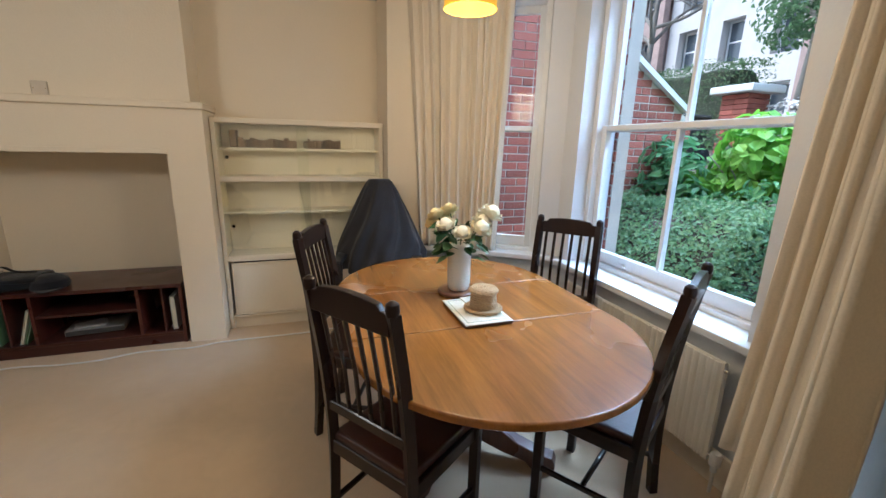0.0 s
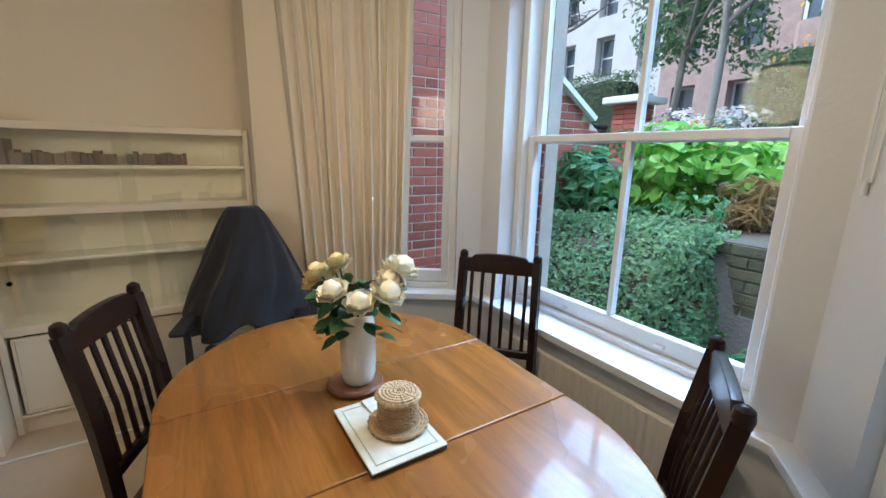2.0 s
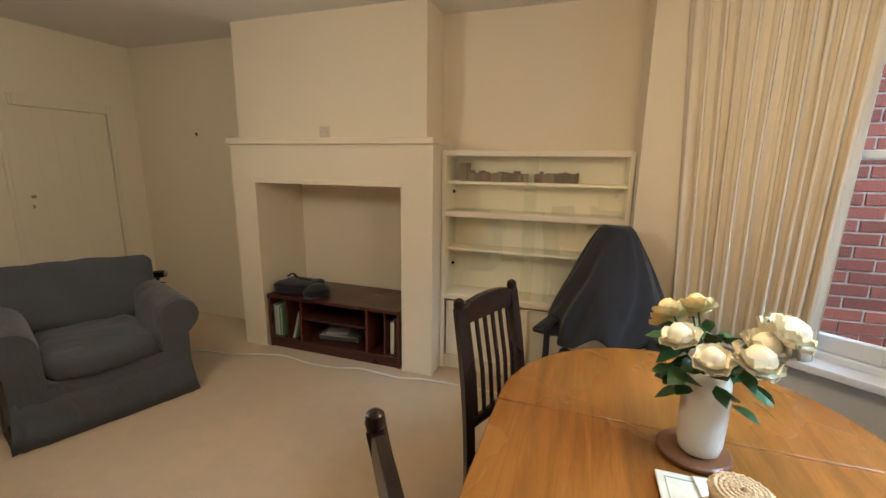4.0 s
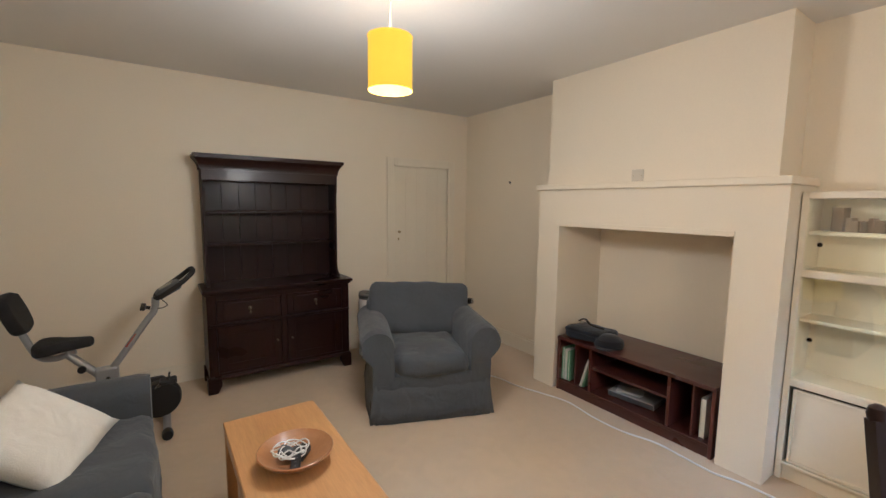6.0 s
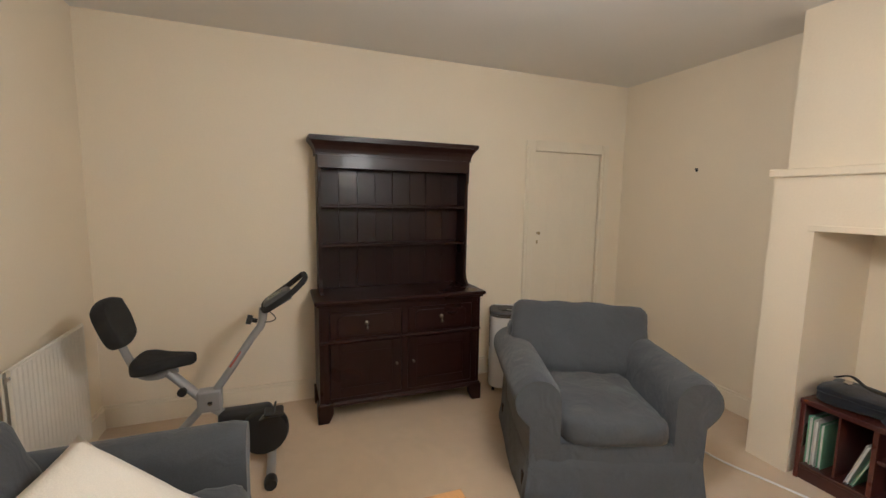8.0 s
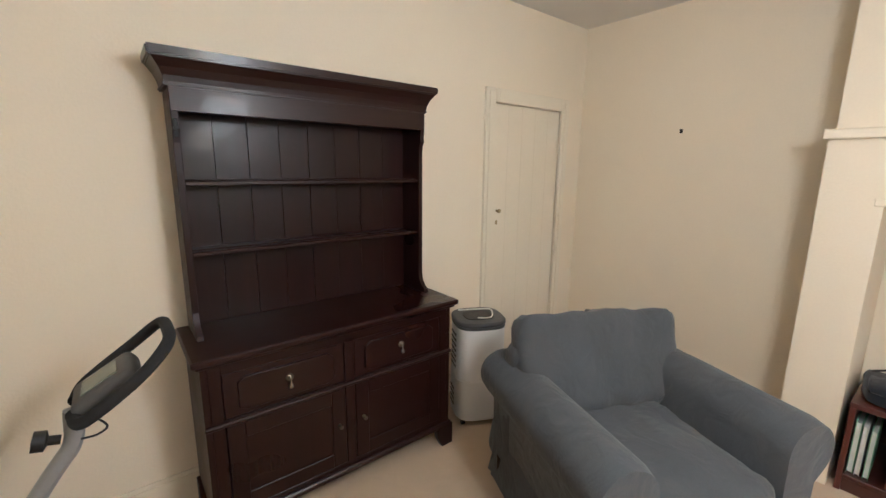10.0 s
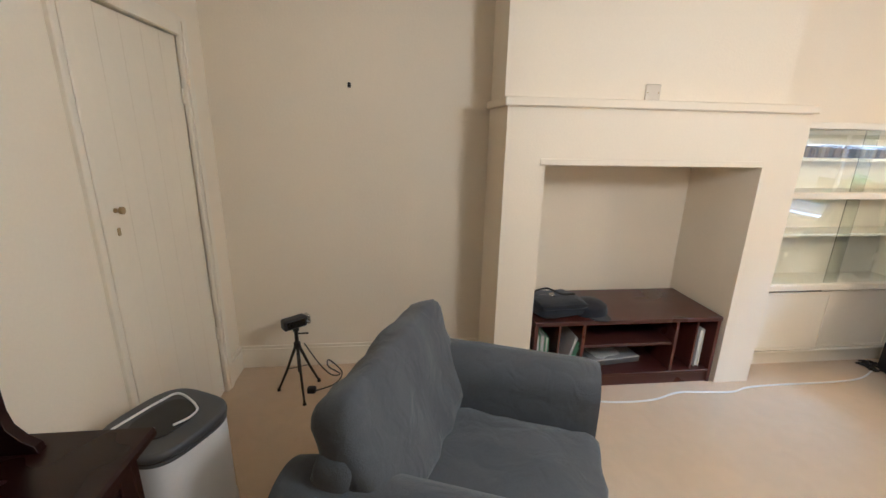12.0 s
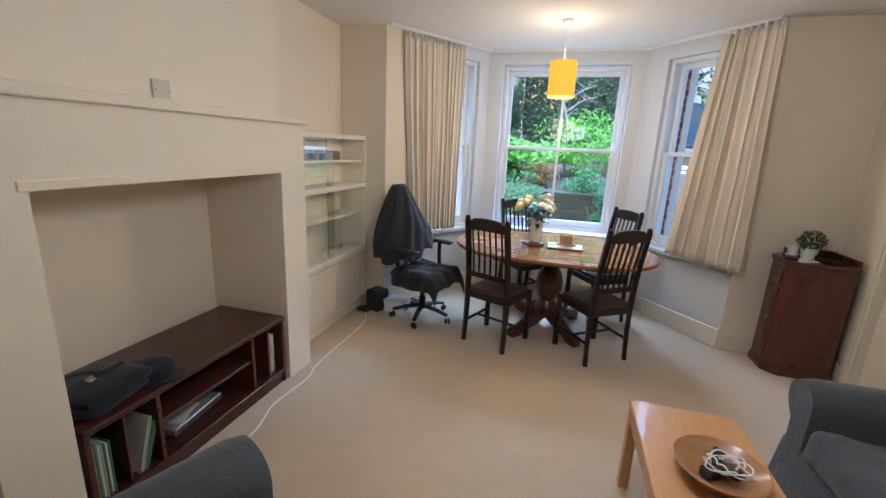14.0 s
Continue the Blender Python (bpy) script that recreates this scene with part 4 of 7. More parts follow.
def floor_box():
    s = thing("loudspeaker", pose(0.02, 4.36, 0, 0, 0, -20), "small black loudspeaker box standing on the carpet", "loudspeaker")
    part("cabinet", box(-0.075, 0.075, -0.08, 0.08, 0.0, 0.20, 0.008), M_BLACK, s)
    part("grille", box(0.070, 0.079, -0.068, 0.068, 0.015, 0.185, 0.004), M_BLACKFOAM, s)
    b = thing("paper_box", pose(0.22, 4.37, 0, 0, 0, -12), "white cardboard box lying on the carpet", "box")
    part("box_body", box(-0.10, 0.10, -0.075, 0.075, 0.0, 0.12, 0.003), M_PAPER, b)
    part("box_lid", box(-0.103, 0.103, -0.078, 0.078, 0.085, 0.125, 0.003), M_PAPER, b)
    part("box_print", box(0.1032, 0.1042, -0.03, 0.03, 0.03, 0.075, 0), M_BLUEPRINT, b, "blue printed patch")
    tray = thing("cable_tangle", pose(-0.10, 4.30, 0), "tangle of black cables on the carpet", "cables")
    r = random.Random(8)
    for k in range(3):
        pts = [(r.uniform(-0.06, 0.09), r.uniform(-0.09, 0.08), 0.006 + 0.012 * r.random()) for _ in range(9)]
        part("cable", tube(smooth_line(pts, 6), 0.0045, 6), M_BLACK, tray)


M_BLUEPRINT = plain("blue_print", (0.10, 0.20, 0.42), 0.5, 0.1)
floor_box()


# ---- recess bookcase with glass doors ----
def bookcase():
    X0, X1, Y0b, Y1b = XW + 0.002, -0.165, 3.268, 4.496
    b = thing("glazed_bookcase", pose(0, 0, 0), "cream painted built-in bookcase with sliding glass doors", "bookcase")
    T = M_TRIM
    part("side_panel", box(X0, X1, Y0b, Y0b + 0.03, 0.0, 1.612, 0.003), T, b)
    part("side_panel", box(X0, X1, Y1b - 0.03, Y1b, 0.0, 1.612, 0.003), T, b)
    part("back_panel", box(X0, X0 + 0.012, Y0b + 0.03, Y1b - 0.03, 0.09, 1.575), T, b)
    part("top_board", box(X0, X1 + 0.008, Y0b + 0.03, Y1b - 0.03, 1.575, 1.612, 0.003), T, b)
    part("middle_rail", box(X0 + 0.012, X1 + 0.006, Y0b + 0.03, Y1b - 0.03, 1.158, 1.196, 0.004), T, b)
    part("worktop_rail", box(X0 + 0.012, X1 + 0.012, Y0b + 0.03, Y1b - 0.03, 0.552, 0.592, 0.004), T, b)
    part("plinth", box(X0, X1 - 0.02, Y0b + 0.03, Y1b - 0.03, 0.0, 0.09), T, b)
    # dark sheet behind the doors: shade in their gaps, put in as colour
    part("gap_shade_sheet", box(X0 + 0.013, X0 + 0.018, Y0b + 0.032, Y1b - 0.032, 0.11, 0.55), M_DARKWOOD, b, "dark sheet standing in for the shade inside the cupboard")
    part("bottom_board", box(X0 + 0.012, X1 + 0.004, Y0b + 0.03, Y1b - 0.03, 0.09, 0.108, 0.003), T, b)
    part("shelf", box(X0 + 0.012, X1 - 0.045, Y0b + 0.03, Y1b - 0.03, 1.384, 1.404, 0.003), T, b)
    part("shelf", box(X0 + 0.012, X1 - 0.045, Y0b + 0.03, Y1b - 0.03, 0.908, 0.928, 0.003), T, b)
    mid = (Y0b + Y1b) / 2
    for z0, z1 in ((0.592, 1.158), (1.196, 1.575)):
        for k, (ya, yb) in enumerate(((Y0b + 0.03, mid + 0.04), (mid - 0.04, Y1b - 0.03))):
            g = part("glass_door", box(X1 - 0.012 - 0.014 * k, X1 - 0.008 - 0.014 * k, ya, yb, z0 + 0.004, z1 - 0.004), M_CABGLASS, b, "sliding clear glass door", smooth=False)
            g.visible_shadow = False
            part("finger_pull", lathe([(0, 0), (0.012, 0), (0.012, 0.004), (0, 0.004)], 16, pose(X1 - 0.008 - 0.014 * k, ya + 0.06 if k == 0 else yb - 0.06, (z0 + z1) / 2 - 0.05, 0, 90)), M_CABGLASS, g)
    for k, (ya, yb) in enumerate(((Y0b + 0.032, mid + 0.03), (mid - 0.03, Y1b - 0.032))):
        d = part("cupboard_door", box(X1 - 0.022 - 0.018 * k, X1 - 0.006 - 0.018 * k, ya + 0.016, yb, 0.114, 0.536, 0.003), T, b)
        fr = bmesh.new()
        xx = X1 - 0.006 - 0.018 * k
        for a0, a1, c0, c1 in ((ya + 0.016, ya + 0.031, 0.114, 0.536), (yb - 0.015, yb, 0.114, 0.536), (ya + 0.031, yb - 0.015, 0.114, 0.129), (ya + 0.031, yb - 0.015, 0.521, 0.536)):
            add_box(fr, xx, xx + 0.007, a0, a1, c0, c1, 0.0015)
        part("door_edging", fr, T, d)
    return b


bookcase()
M_BOOKS = [plain("book_cloth_a", (0.10, 0.055, 0.03), 0.7, 0.2), plain("book_cloth_b", (0.17, 0.11, 0.065), 0.7, 0.2), plain("book_cloth_c", (0.06, 0.04, 0.028), 0.7, 0.2), plain("book_cloth_d", (0.22, 0.155, 0.10), 0.7, 0.2)]


def book(m, w, h, d, mat, label="old brown clothbound book on the bookcase shelf"):
    """x is the spine's thickness, y the depth, z the height."""
    b = thing("book", m, label, "book", "books on the bookcase shelf")
    cov = bmesh.new()
    add_box(cov, 0, 0.003, 0, d, 0, h, 0.001)
    add_box(cov, w - 0.003, w, 0, d, 0, h, 0.001)
    add_box(cov, 0.003, w - 0.003, 0, 0.003, 0, h, 0.001)
    part("cover", cov, mat, b)
    part("pages", box(0.003, w - 0.003, 0.003, d - 0.004, 0.003, h - 0.003), M_PAPER, b, "yellowed page block")


rb = random.Random(11)
yy = 3.375
book(pose(-0.25, yy, 1.4045, 0, 0, 90), 0.045, 0.125, 0.13, M_BOOKS[1])
yy += 0.055
while yy < 4.16:
    w = rb.uniform(0.018, 0.034)
    book(pose(-0.25 + rb.uniform(-.012, .01), yy, 1.4045, 0, 0, 90), w, rb.uniform(0.055, 0.075), 0.11, M_BOOKS[rb.randrange(4)])
    yy += w + (0.05 if 3.8 < yy < 3.84 else 0.0015)

# ---- living end ----
def dresser():
    d = thing("welsh_dresser", pose(0, 0, 0), "tall dark-stained oak dresser with open shelves and cupboards", "dresser")
    W, WX = M_DARKWOOD, M_DARKWOOD_X
    x0, x1 = 1.245, 2.398
    # base
    part("base_side", box(x0, x0 + 0.022, 0.022, 0.405, 0.12, 0.795, 0.002), W, d)
    part("base_side", box(x1 - 0.022, x1, 0.022, 0.405, 0.12, 0.795, 0.002), W, d)
    part("base_back", box(x0 + 0.022, x1 - 0.022, 0.022, 0.034, 0.12, 0.795), WX, d)
    part("base_floor", box(x0 + 0.022, x1 - 0.022, 0.034, 0.395, 0.13, 0.15), WX, d)
    top = bmesh.new()
    add_box(top, x0 - 0.028, x1 + 0.028, 0.022, 0.445, 0.806, 0.832, 0.006)
    add_box(top, x0 - 0.014, x1 + 0.014, 0.022, 0.428, 0.790, 0.806, 0.005)
    part("worktop", top, WX, d)
    fr = bmesh.new()
    for a, b, c, e in ((x0 + 0.022, x0 + 0.065, 0.12, 0.79), (x1 - 0.065, x1 - 0.022, 0.12, 0.79), (1.800, 1.845, 0.15, 0.765), (x0 + 0.065, x1 - 0.065, 0.745, 0.79), (x0 + 0.065, x1 - 0.065, 0.535, 0.560), (x0 + 0.065, x1 - 0.065, 0.12, 0.155)):
        add_box(fr, a, b, 0.385, 0.405, c, e, 0.002)
    part("face_frame", fr, W, d)
    part("rail_moulding", box(x0 - 0.004, x1 + 0.004, 0.400, 0.420, 0.538, 0.556, 0.006), WX, d)
    for xa, xb in ((x0 + 0.068, 1.797), (1.848, x1 - 0.068)):
        dr = part("drawer", box(xa, xb, 0.372, 0.402, 0.563, 0.742, 0.003), WX, d)
        part("drawer_field", prism([(xa + 0.05, 0.60), (xa + 0.075, 0.585), (xb - 0.075, 0.585), (xb - 0.05, 0.60), (xb - 0.05, 0.70), (xb - 0.075, 0.72), (xa + 0.075, 0.72), (xa + 0.05, 0.70)], -0.414, -0.400,
                                   Matrix(((1, 0, 0, 0), (0, 0, -1, 0), (0, 1, 0, 0), (0, 0, 0, 1))), 0.004), WX, dr)
        cx = (xa + xb) / 2
        hd = part("drop_handle", lathe([(0, 0), (0.016, 0), (0.016, 0.004), (0.006, 0.008), (0.006, 0.016), (0, 0.018)], 14, pose(cx, 0.413, 0.665, -90)), M_OLDBRASS, dr, "brass drop handle")
        part("drop", lathe([(0, -0.045), (0.008, -0.04), (0.010, -0.032), (0.004, -0.02), (0.003, 0.0), (0, 0.002)], 12, pose(cx, 0.428, 0.665)), M_OLDBRASS, hd)
        dd = part("door", box(xa, xb, 0.374, 0.398, 0.158, 0.532, 0.002), W, d)
        pf = bmesh.new()
        for a, b, c, e in ((xa, xa + 0.065, 0.158, 0.532), (xb - 0.065, xb, 0.158, 0.532), (xa + 0.065, xb - 0.065, 0.158, 0.223), (xa + 0.065, xb - 0.065, 0.467, 0.532)):
            add_box(pf, a, b, 0.398, 0.407, c, e, 0.0025)
        part("door_frame", pf, W, dd)
        kx = xb - 0.035 if cx < 1.8 else xa + 0.035
        part("escutcheon", lathe([(0, 0), (0.009, 0), (0.007, 0.006), (0.004, 0.018), (0.010, 0.024), (0, 0.03)], 12, pose(kx, 0.406, 0.36, -90)), M_OLDBRASS, dd)
    for k, (a, b) in enumerate(((x0 - 0.014, x0 + 0.085), (x1 - 0.085, x1 + 0.014))):
        ft = prism([(a, 0.0), (b - (0.03 if k == 0 else 0), 0.0), (b, 0.06), (b, 0.12), (a, 0.12)] if k == 0 else [(a + 0.03, 0.0), (b, 0.0), (b, 0.12), (a, 0.12), (a, 0.06)], -0.425, -0.385,
                   Matrix(((1, 0, 0, 0), (0, 0, -1, 0), (0, 1, 0, 0), (0, 0, 0, 1))), 0.005)
        part("bracket_foot", ft, W, d)
        xo = a if k == 0 else b - 0.03
        part("bracket_foot", box(xo, xo + 0.03, 0.30, 0.385, 0.0, 0.12, 0.004), W, d)
        part("bracket_foot", box(xo, xo + 0.03, 0.03, 0.11, 0.0, 0.12, 0.004), W, d)
    part("plinth_moulding", box(x0 - 0.010, x1 + 0.010, 0.385, 0.424, 0.105, 0.135, 0.008), WX, d)
    # rack
    prof = [(0.022, 0.832), (0.245, 0.832), (0.240, 0.85), (0.215, 0.868), (0.195, 0.895), (0.188, 0.93), (0.188, 1.58), (0.192, 1.61), (0.205, 1.63), (0.200, 1.65), (0.205, 1.675), (0.205, 1.772), (0.022, 1.772)]
    for xa in (1.268, 2.352):
        part("rack_side", prism(prof, xa, xa + 0.024, Matrix(((0, 0, 1, 0), (1, 0, 0, 0), (0, 1, 0, 0), (0, 0, 0, 1))), 0.002), W, d)
    w = (2.352 - 1.292) / 8
    for i in range(8):
        part("back_board", box(1.292 + i * w + 0.0006, 1.292 + (i + 1) * w - 0.0006, 0.022 + 0.002 * (i % 2), 0.036 + 0.002 * (i % 2), 0.833, 1.76, 0.001), W, d)
    for z in (1.150, 1.424):
        sh = part("shelf", box(1.2925, 2.3515, 0.04, 0.176, z, z + 0.018, 0.003), WX, d)
        part("plate_rail", box(1.2925, 2.3515, 0.140, 0.148, z + 0.0182, z + 0.024, 0.002), WX, sh)
    part("frieze", box(1.268, 2.376, 0.180, 0.207, 1.69, 1.775, 0.002), WX, d)
    def flared(z0, z1, o0, o1, bevel):
        b = box(1.268, 2.376, 0.022, 0.195, z0, z1)
        for v in b.verts:
            o = o0 if v.co.z < (z0 + z1) / 2 else o1
            v.co.x += o if v.co.x > 1.8 else -o
            v.co.y += o if v.co.y > 0.1 else 0
        if bevel:
            bmesh.ops.bevel(b, geom=b.edges[:], offset=bevel, segments=2, affect='EDGES')
        return b

    for z0, z1, o0, o1, bv in ((1.775, 1.790, 0.014, 0.014, 0.004), (1.7902, 1.810, 0.010, 0.014, 0), (1.8102, 1.835, 0.014, 0.024, 0), (1.8352, 1.864, 0.024, 0.044, 0), (1.8642, 1.898, 0.054, 0.058, 0.006)):
        part("cornice_moulding", flared(z0, z1, o0, o1, bv), WX, d)
    hk = part("latch", box(2.358, 2.372, 0.205, 0.210, 1.60, 1.665, 0.002), M_IRON, d, "black iron latch plate")
    part("latch_knob", lathe([(0, 0), (0.008, 0), (0.008, 0.012), (0, 0.014)], 10, pose(2.365, 0.209, 1.632, -90)), M_IRON, hk)
    return d


M_IRON = plain("black_iron", (0.02, 0.02, 0.02), 0.5, 0.2, 20, 200, 0.2, metal=0.6)
dresser()


def puffy(x0, x1, y0, y1, z0, z1, r, puff, seed, wrinkle=0.006, m=None):
    """A stuffed block with rounded edges, swollen in the middle and slightly creased."""
    b = bmesh.new()
    n = 14
    nx, ny, nz = max(4, int((x1 - x0) / 0.05)), max(4, int((y1 - y0) / 0.05)), max(4, int((z1 - z0) / 0.05))
    bmesh.ops.create_cube(b, size=1.0)
    for axis, cnt in ((0, nx), (1, ny), (2, nz)):
        es = [e for e in b.edges if abs((e.verts[0].co - e.verts[1].co)[axis]) > 0.9 * max(1e-6, (e.verts[0].co - e.verts[1].co).length) and (e.verts[0].co - e.verts[1].co).length > 1e-6]
        bmesh.ops.subdivide_edges(b, edges=es, cuts=cnt, use_grid_fill=True)
    c = Vector(((x0 + x1) / 2, (y0 + y1) / 2, (z0 + z1) / 2))
    h = Vector(((x1 - x0) / 2, (y1 - y0) / 2, (z1 - z0) / 2))
    for v in b.verts:
        p = Vector((v.co.x * 2 * h.x, v.co.y * 2 * h.y, v.co.z * 2 * h.z))
        core = Vector([max(-(hh - r), min(hh - r, q)) for q, hh in zip(p, h)])
        out = p - core
        if out.length > 1e-6:
            p = core + out.normalized() * min(r, out.length if max(abs(o) for o in out) < r * 0.99 else r)
        k = (1 - (v.co.x * 2) ** 2) * (1 - (v.co.y * 2) ** 2) + (1 - (v.co.x * 2) ** 2) * (1 - (v.co.z * 2) ** 2) * 0.5 + (1 - (v.co.y * 2) ** 2) * (1 - (v.co.z * 2) ** 2) * 0.5
        if p.length > 1e-6:
            nrm = Vector((p.x / h.x ** 2, p.y / h.y ** 2, p.z / h.z ** 2)).normalized()
            p += nrm * (puff * max(0, k))
            q = p + c
            p += nrm * wrinkle * (noise.noise(q * 7 + Vector((seed, 0, 0))) + 0.6 * noise.noise(q * 16 + Vector((0, seed, 0))))
        v.co = p + c
    out = bmesh.new()
    merge(out, b, m)
    return out


def arm_mesh(x_in, x_out, y0, y1, h, seed):
    """A rolled sofa arm: a round-topped slab that flares outward, along y."""
    prof = []
    w = x_out - x_in
    r = abs(w) * 0.5
    for i in range(19):
        a = math.radians(178 - 228 * i / 18)
        prof.append((x_in + w * 0.52 + math.cos(a) * w * 0.5, h - r + math.sin(a) * r))
    prof = [(x_in + w * 0.03, 0.05)] + prof + [(x_out - w * 0.30, h - 2.05 * r), (x_out - w * 0.34, 0.05)]
    bm = bmesh.new()
    n = 18
    rings = []
    for j in range(n + 1):
        y = y0 + (y1 - y0) * j / n
        s = 1.0 if 0 < j < n else 0.95
        cx, cz = x_in + w / 2, h * 0.6
        ring = []
        for x, z in prof:
            q = Vector((x, y, z))
            k = 0.005 * noise.noise(q * 8 + Vector((seed, 0, 0)))
            ring.append(bm.verts.new((cx + (x - cx) * s + k, y, cz + (z - cz) * (s if z > 0.3 else 1) + k)))
        rings.append(ring)
    for a, b in zip(rings, rings[1:]):
        for i in range(len(prof)):
            j = (i + 1) % len(prof)
            bm.faces.new((a[i], a[j], b[j], b[i]))
    bm.faces.new(rings[0][::-1])
    bm.faces.new(rings[-1])
    bmesh.ops.recalc_face_normals(bm, faces=bm.faces[:])
    return bm


def skirt_mesh(w, depth, z0, z1, seed):
    """The loose cover's skirt: a band round the foot with pleats at the corners."""
    bm = bmesh.new()
    pts = []
    corners = [(-w / 2, 0), (w / 2, 0), (w / 2, -depth), (-w / 2, -depth)]
    for (ax, ay), (bx, by) in zip(corners, corners[1:] + corners[:1]):
        n = 40
        for i in range(n):
            t = i / n
            pts.append((ax + (bx - ax) * t, ay + (by - ay) * t, min(t, 1 - t)))
    cx, cy = 0, -depth / 2
    rings = []
    for z, k in ((z1, -0.4), (z0 + 0.6 * (z1 - z0), 0.10), (z0 + 0.3 * (z1 - z0), 0.5), (z0, 1.0)):
        ring = []
        for x, y, e in pts:
            o = 0.034 * k + k * 0.012 * noise.noise(Vector((x * 9, y * 9, seed))) + k * 0.02 * math.exp(-(e / 0.05) ** 2) * math.sin(e * 170)
            d = Vector((x - cx, y - cy)).normalized()
            ring.append(bm.verts.new((x + d.x * o, y + d.y * o, z)))
        rings.append(ring)
    for a, b in zip(rings, rings[1:]):
        for i in range(len(pts)):
            j = (i + 1) % len(pts)
            bm.faces.new((a[i], a[j], b[j], b[i]))
    bmesh.ops.recalc_face_normals(bm, faces=bm.faces[:])
    return bm


def settee(name, m, w, depth, seats, label, category, arm_h=0.62, back_h=0.80, tilt=()):
    """Loose-covered upholstery: local x across, front at y = 0, back at y = -depth."""
    s = thing(name, m, label, category)
    aw = 0.235 if seats == 1 else 0.20
    part("base", puffy(-w / 2 + aw * 0.6, w / 2 - aw * 0.6, -depth + 0.03, -0.004, 0.06, 0.33, 0.03, 0.0, 1, 0.003), M_SOFA, s)
    for k, sg in enumerate((-1, 1)):
        part("arm", arm_mesh(sg * (w / 2 - aw), sg * w / 2, -depth - 0.02, -0.004, arm_h, 3 + k), M_SOFA, s, angle=60)
    bf = puffy(-w / 2 + 0.07, w / 2 - 0.07, -depth, -depth + 0.20, 0.05, back_h - 0.06, 0.05, 0.0, 5, 0.006)
    for v in bf.verts:                                   # the back slopes: thick at the foot, thin at the top
        k = (v.co.z - 0.05) / (back_h - 0.11)
        f = (v.co.y + depth) / 0.20
        v.co.y += (1 - f) * (0.09 * k - 0.12 * (1 - k))
    part("back_frame", bf, M_SOFA, s, angle=60)
    sw = (w - 2 * aw) / seats
    for i in range(seats):
        xa = -w / 2 + aw + sw * i
        c = part("seat_cushion", puffy(xa + 0.004, xa + sw - 0.004, -depth + 0.22, 0.004, 0.30, 0.455, 0.055, 0.024, 11 + i, 0.020), M_SOFA, s, angle=60)
        tl, rl = tilt[i] if i < len(tilt) else (12, 0)
        ov = 0.160 if seats == 1 else 0.02
        swell = 0.014 if seats == 1 else 0.035
        bc = puffy(-sw / 2 - ov, sw / 2 + ov, -0.10, 0.08, 0.0, back_h - 0.375, 0.05, swell, 21 + i, 0.016,
                                   Matrix.Translation((xa + sw / 2, -depth + 0.27, 0.435)) @ pose(0, 0, 0, tl, rl, 0))
        for v in bc.verts:
            k = max(0, (v.co.z - 0.5) / 0.35)
            v.co.y -= 0.06 * k * max(0, (v.co.y + depth - 0.12) / 0.2)
            v.co += Vector((0, 1, 0)) * 0.008 * noise.noise(v.co * 5.0)
            low = max(0.0, min(1.0, (0.64 - v.co.z) / 0.12))          # it narrows between the arms
            v.co.x += (xa + sw / 2 - v.co.x) * low * 0.7 * ov / (sw / 2 + ov)
        part("back_cushion", bc, M_SOFA, s, angle=60)
    sk = part("skirt", skirt_mesh(w - (0.15 if seats == 1 else 0.072), depth - 0.02, 0.006, 0.30, 7), M_SOFA, s, "blue-grey cover skirt reaching the carpet", angle=70)
    md = sk.modifiers.new("thickness", 'SOLIDIFY')
    md.thickness = 0.004
    for x in (-w / 2 + 0.08, w / 2 - 0.08):
        for y in (-0.08, -depth + 0.08):
            part("foot", lathe([(0, 0), (0.018, 0), (0.024, 0.08), (0.024, 0.13), (0, 0.13)], 12, pose(x, y, 0)), M_DARKWOOD, s)
    return s


settee("armchair", pose(1.120, 1.672, 0, 0, 0, -21.2), 1.00, 0.86, 1, "grey-blue loose-covered armchair with rolled arms", "armchair", 0.655, 0.80, ((19, -3),))
settee("sofa", pose(2.745, 2.18, 0, 0, 0, 90), 1.72, 0.88, 2, "grey-blue loose-covered two-seat sofa by the wall", "sofa", 0.62, 0.75)


def cushion(m, size, mat, label, thick=0.13):
    bm = bmesh.new()
    n = 16
    for s in (1, -1):
        g = []
        for i in range(n + 1):
            row = []
            for j in range(n + 1):
                u, v = i / n * 2 - 1, j / n * 2 - 1
                pin = 1 - 0.06 * (1 - abs(u) ** 4) * abs(v) ** 3 - 0.06 * (1 - abs(v) ** 4) * abs(u) ** 3
                h = thick / 2 * max(0, (1 - u ** 4) * (1 - v ** 4)) ** 0.55
                x, y = u * size / 2 * pin, v * size / 2 * pin
                row.append(bm.verts.new((x, y, s * h * (1 + 0.12 * noise.noise(Vector((x * 9, y * 9, s)))))))
            g.append(row)
        for i in range(n):
            for j in range(n):
                q = (g[i][j], g[i + 1][j], g[i + 1][j + 1], g[i][j + 1])
                bm.faces.new(q if s > 0 else q[::-1])
    bmesh.ops.remove_doubles(bm, verts=bm.verts[:], dist=0.0008)
    return solo("cushion", bm, mat, m, label, "cushion", "cushions on the sofa", angle=180)


cushion(look((3.11, 1.83, 0.585), (2.28, 2.53, 1.95)) @ pose(0, 0, 0, 180, 0, 68), 0.42, M_PILLOW, "square cream cushion propped on the sofa")
cushion(look((3.22, 2.62, 0.62), (2.4, 2.35, 1.1)) @ pose(0, 0, 0, 180, 0, 20), 0.40, M_YELLOWCLOTH, "mustard yellow cushion leaning on the sofa back")


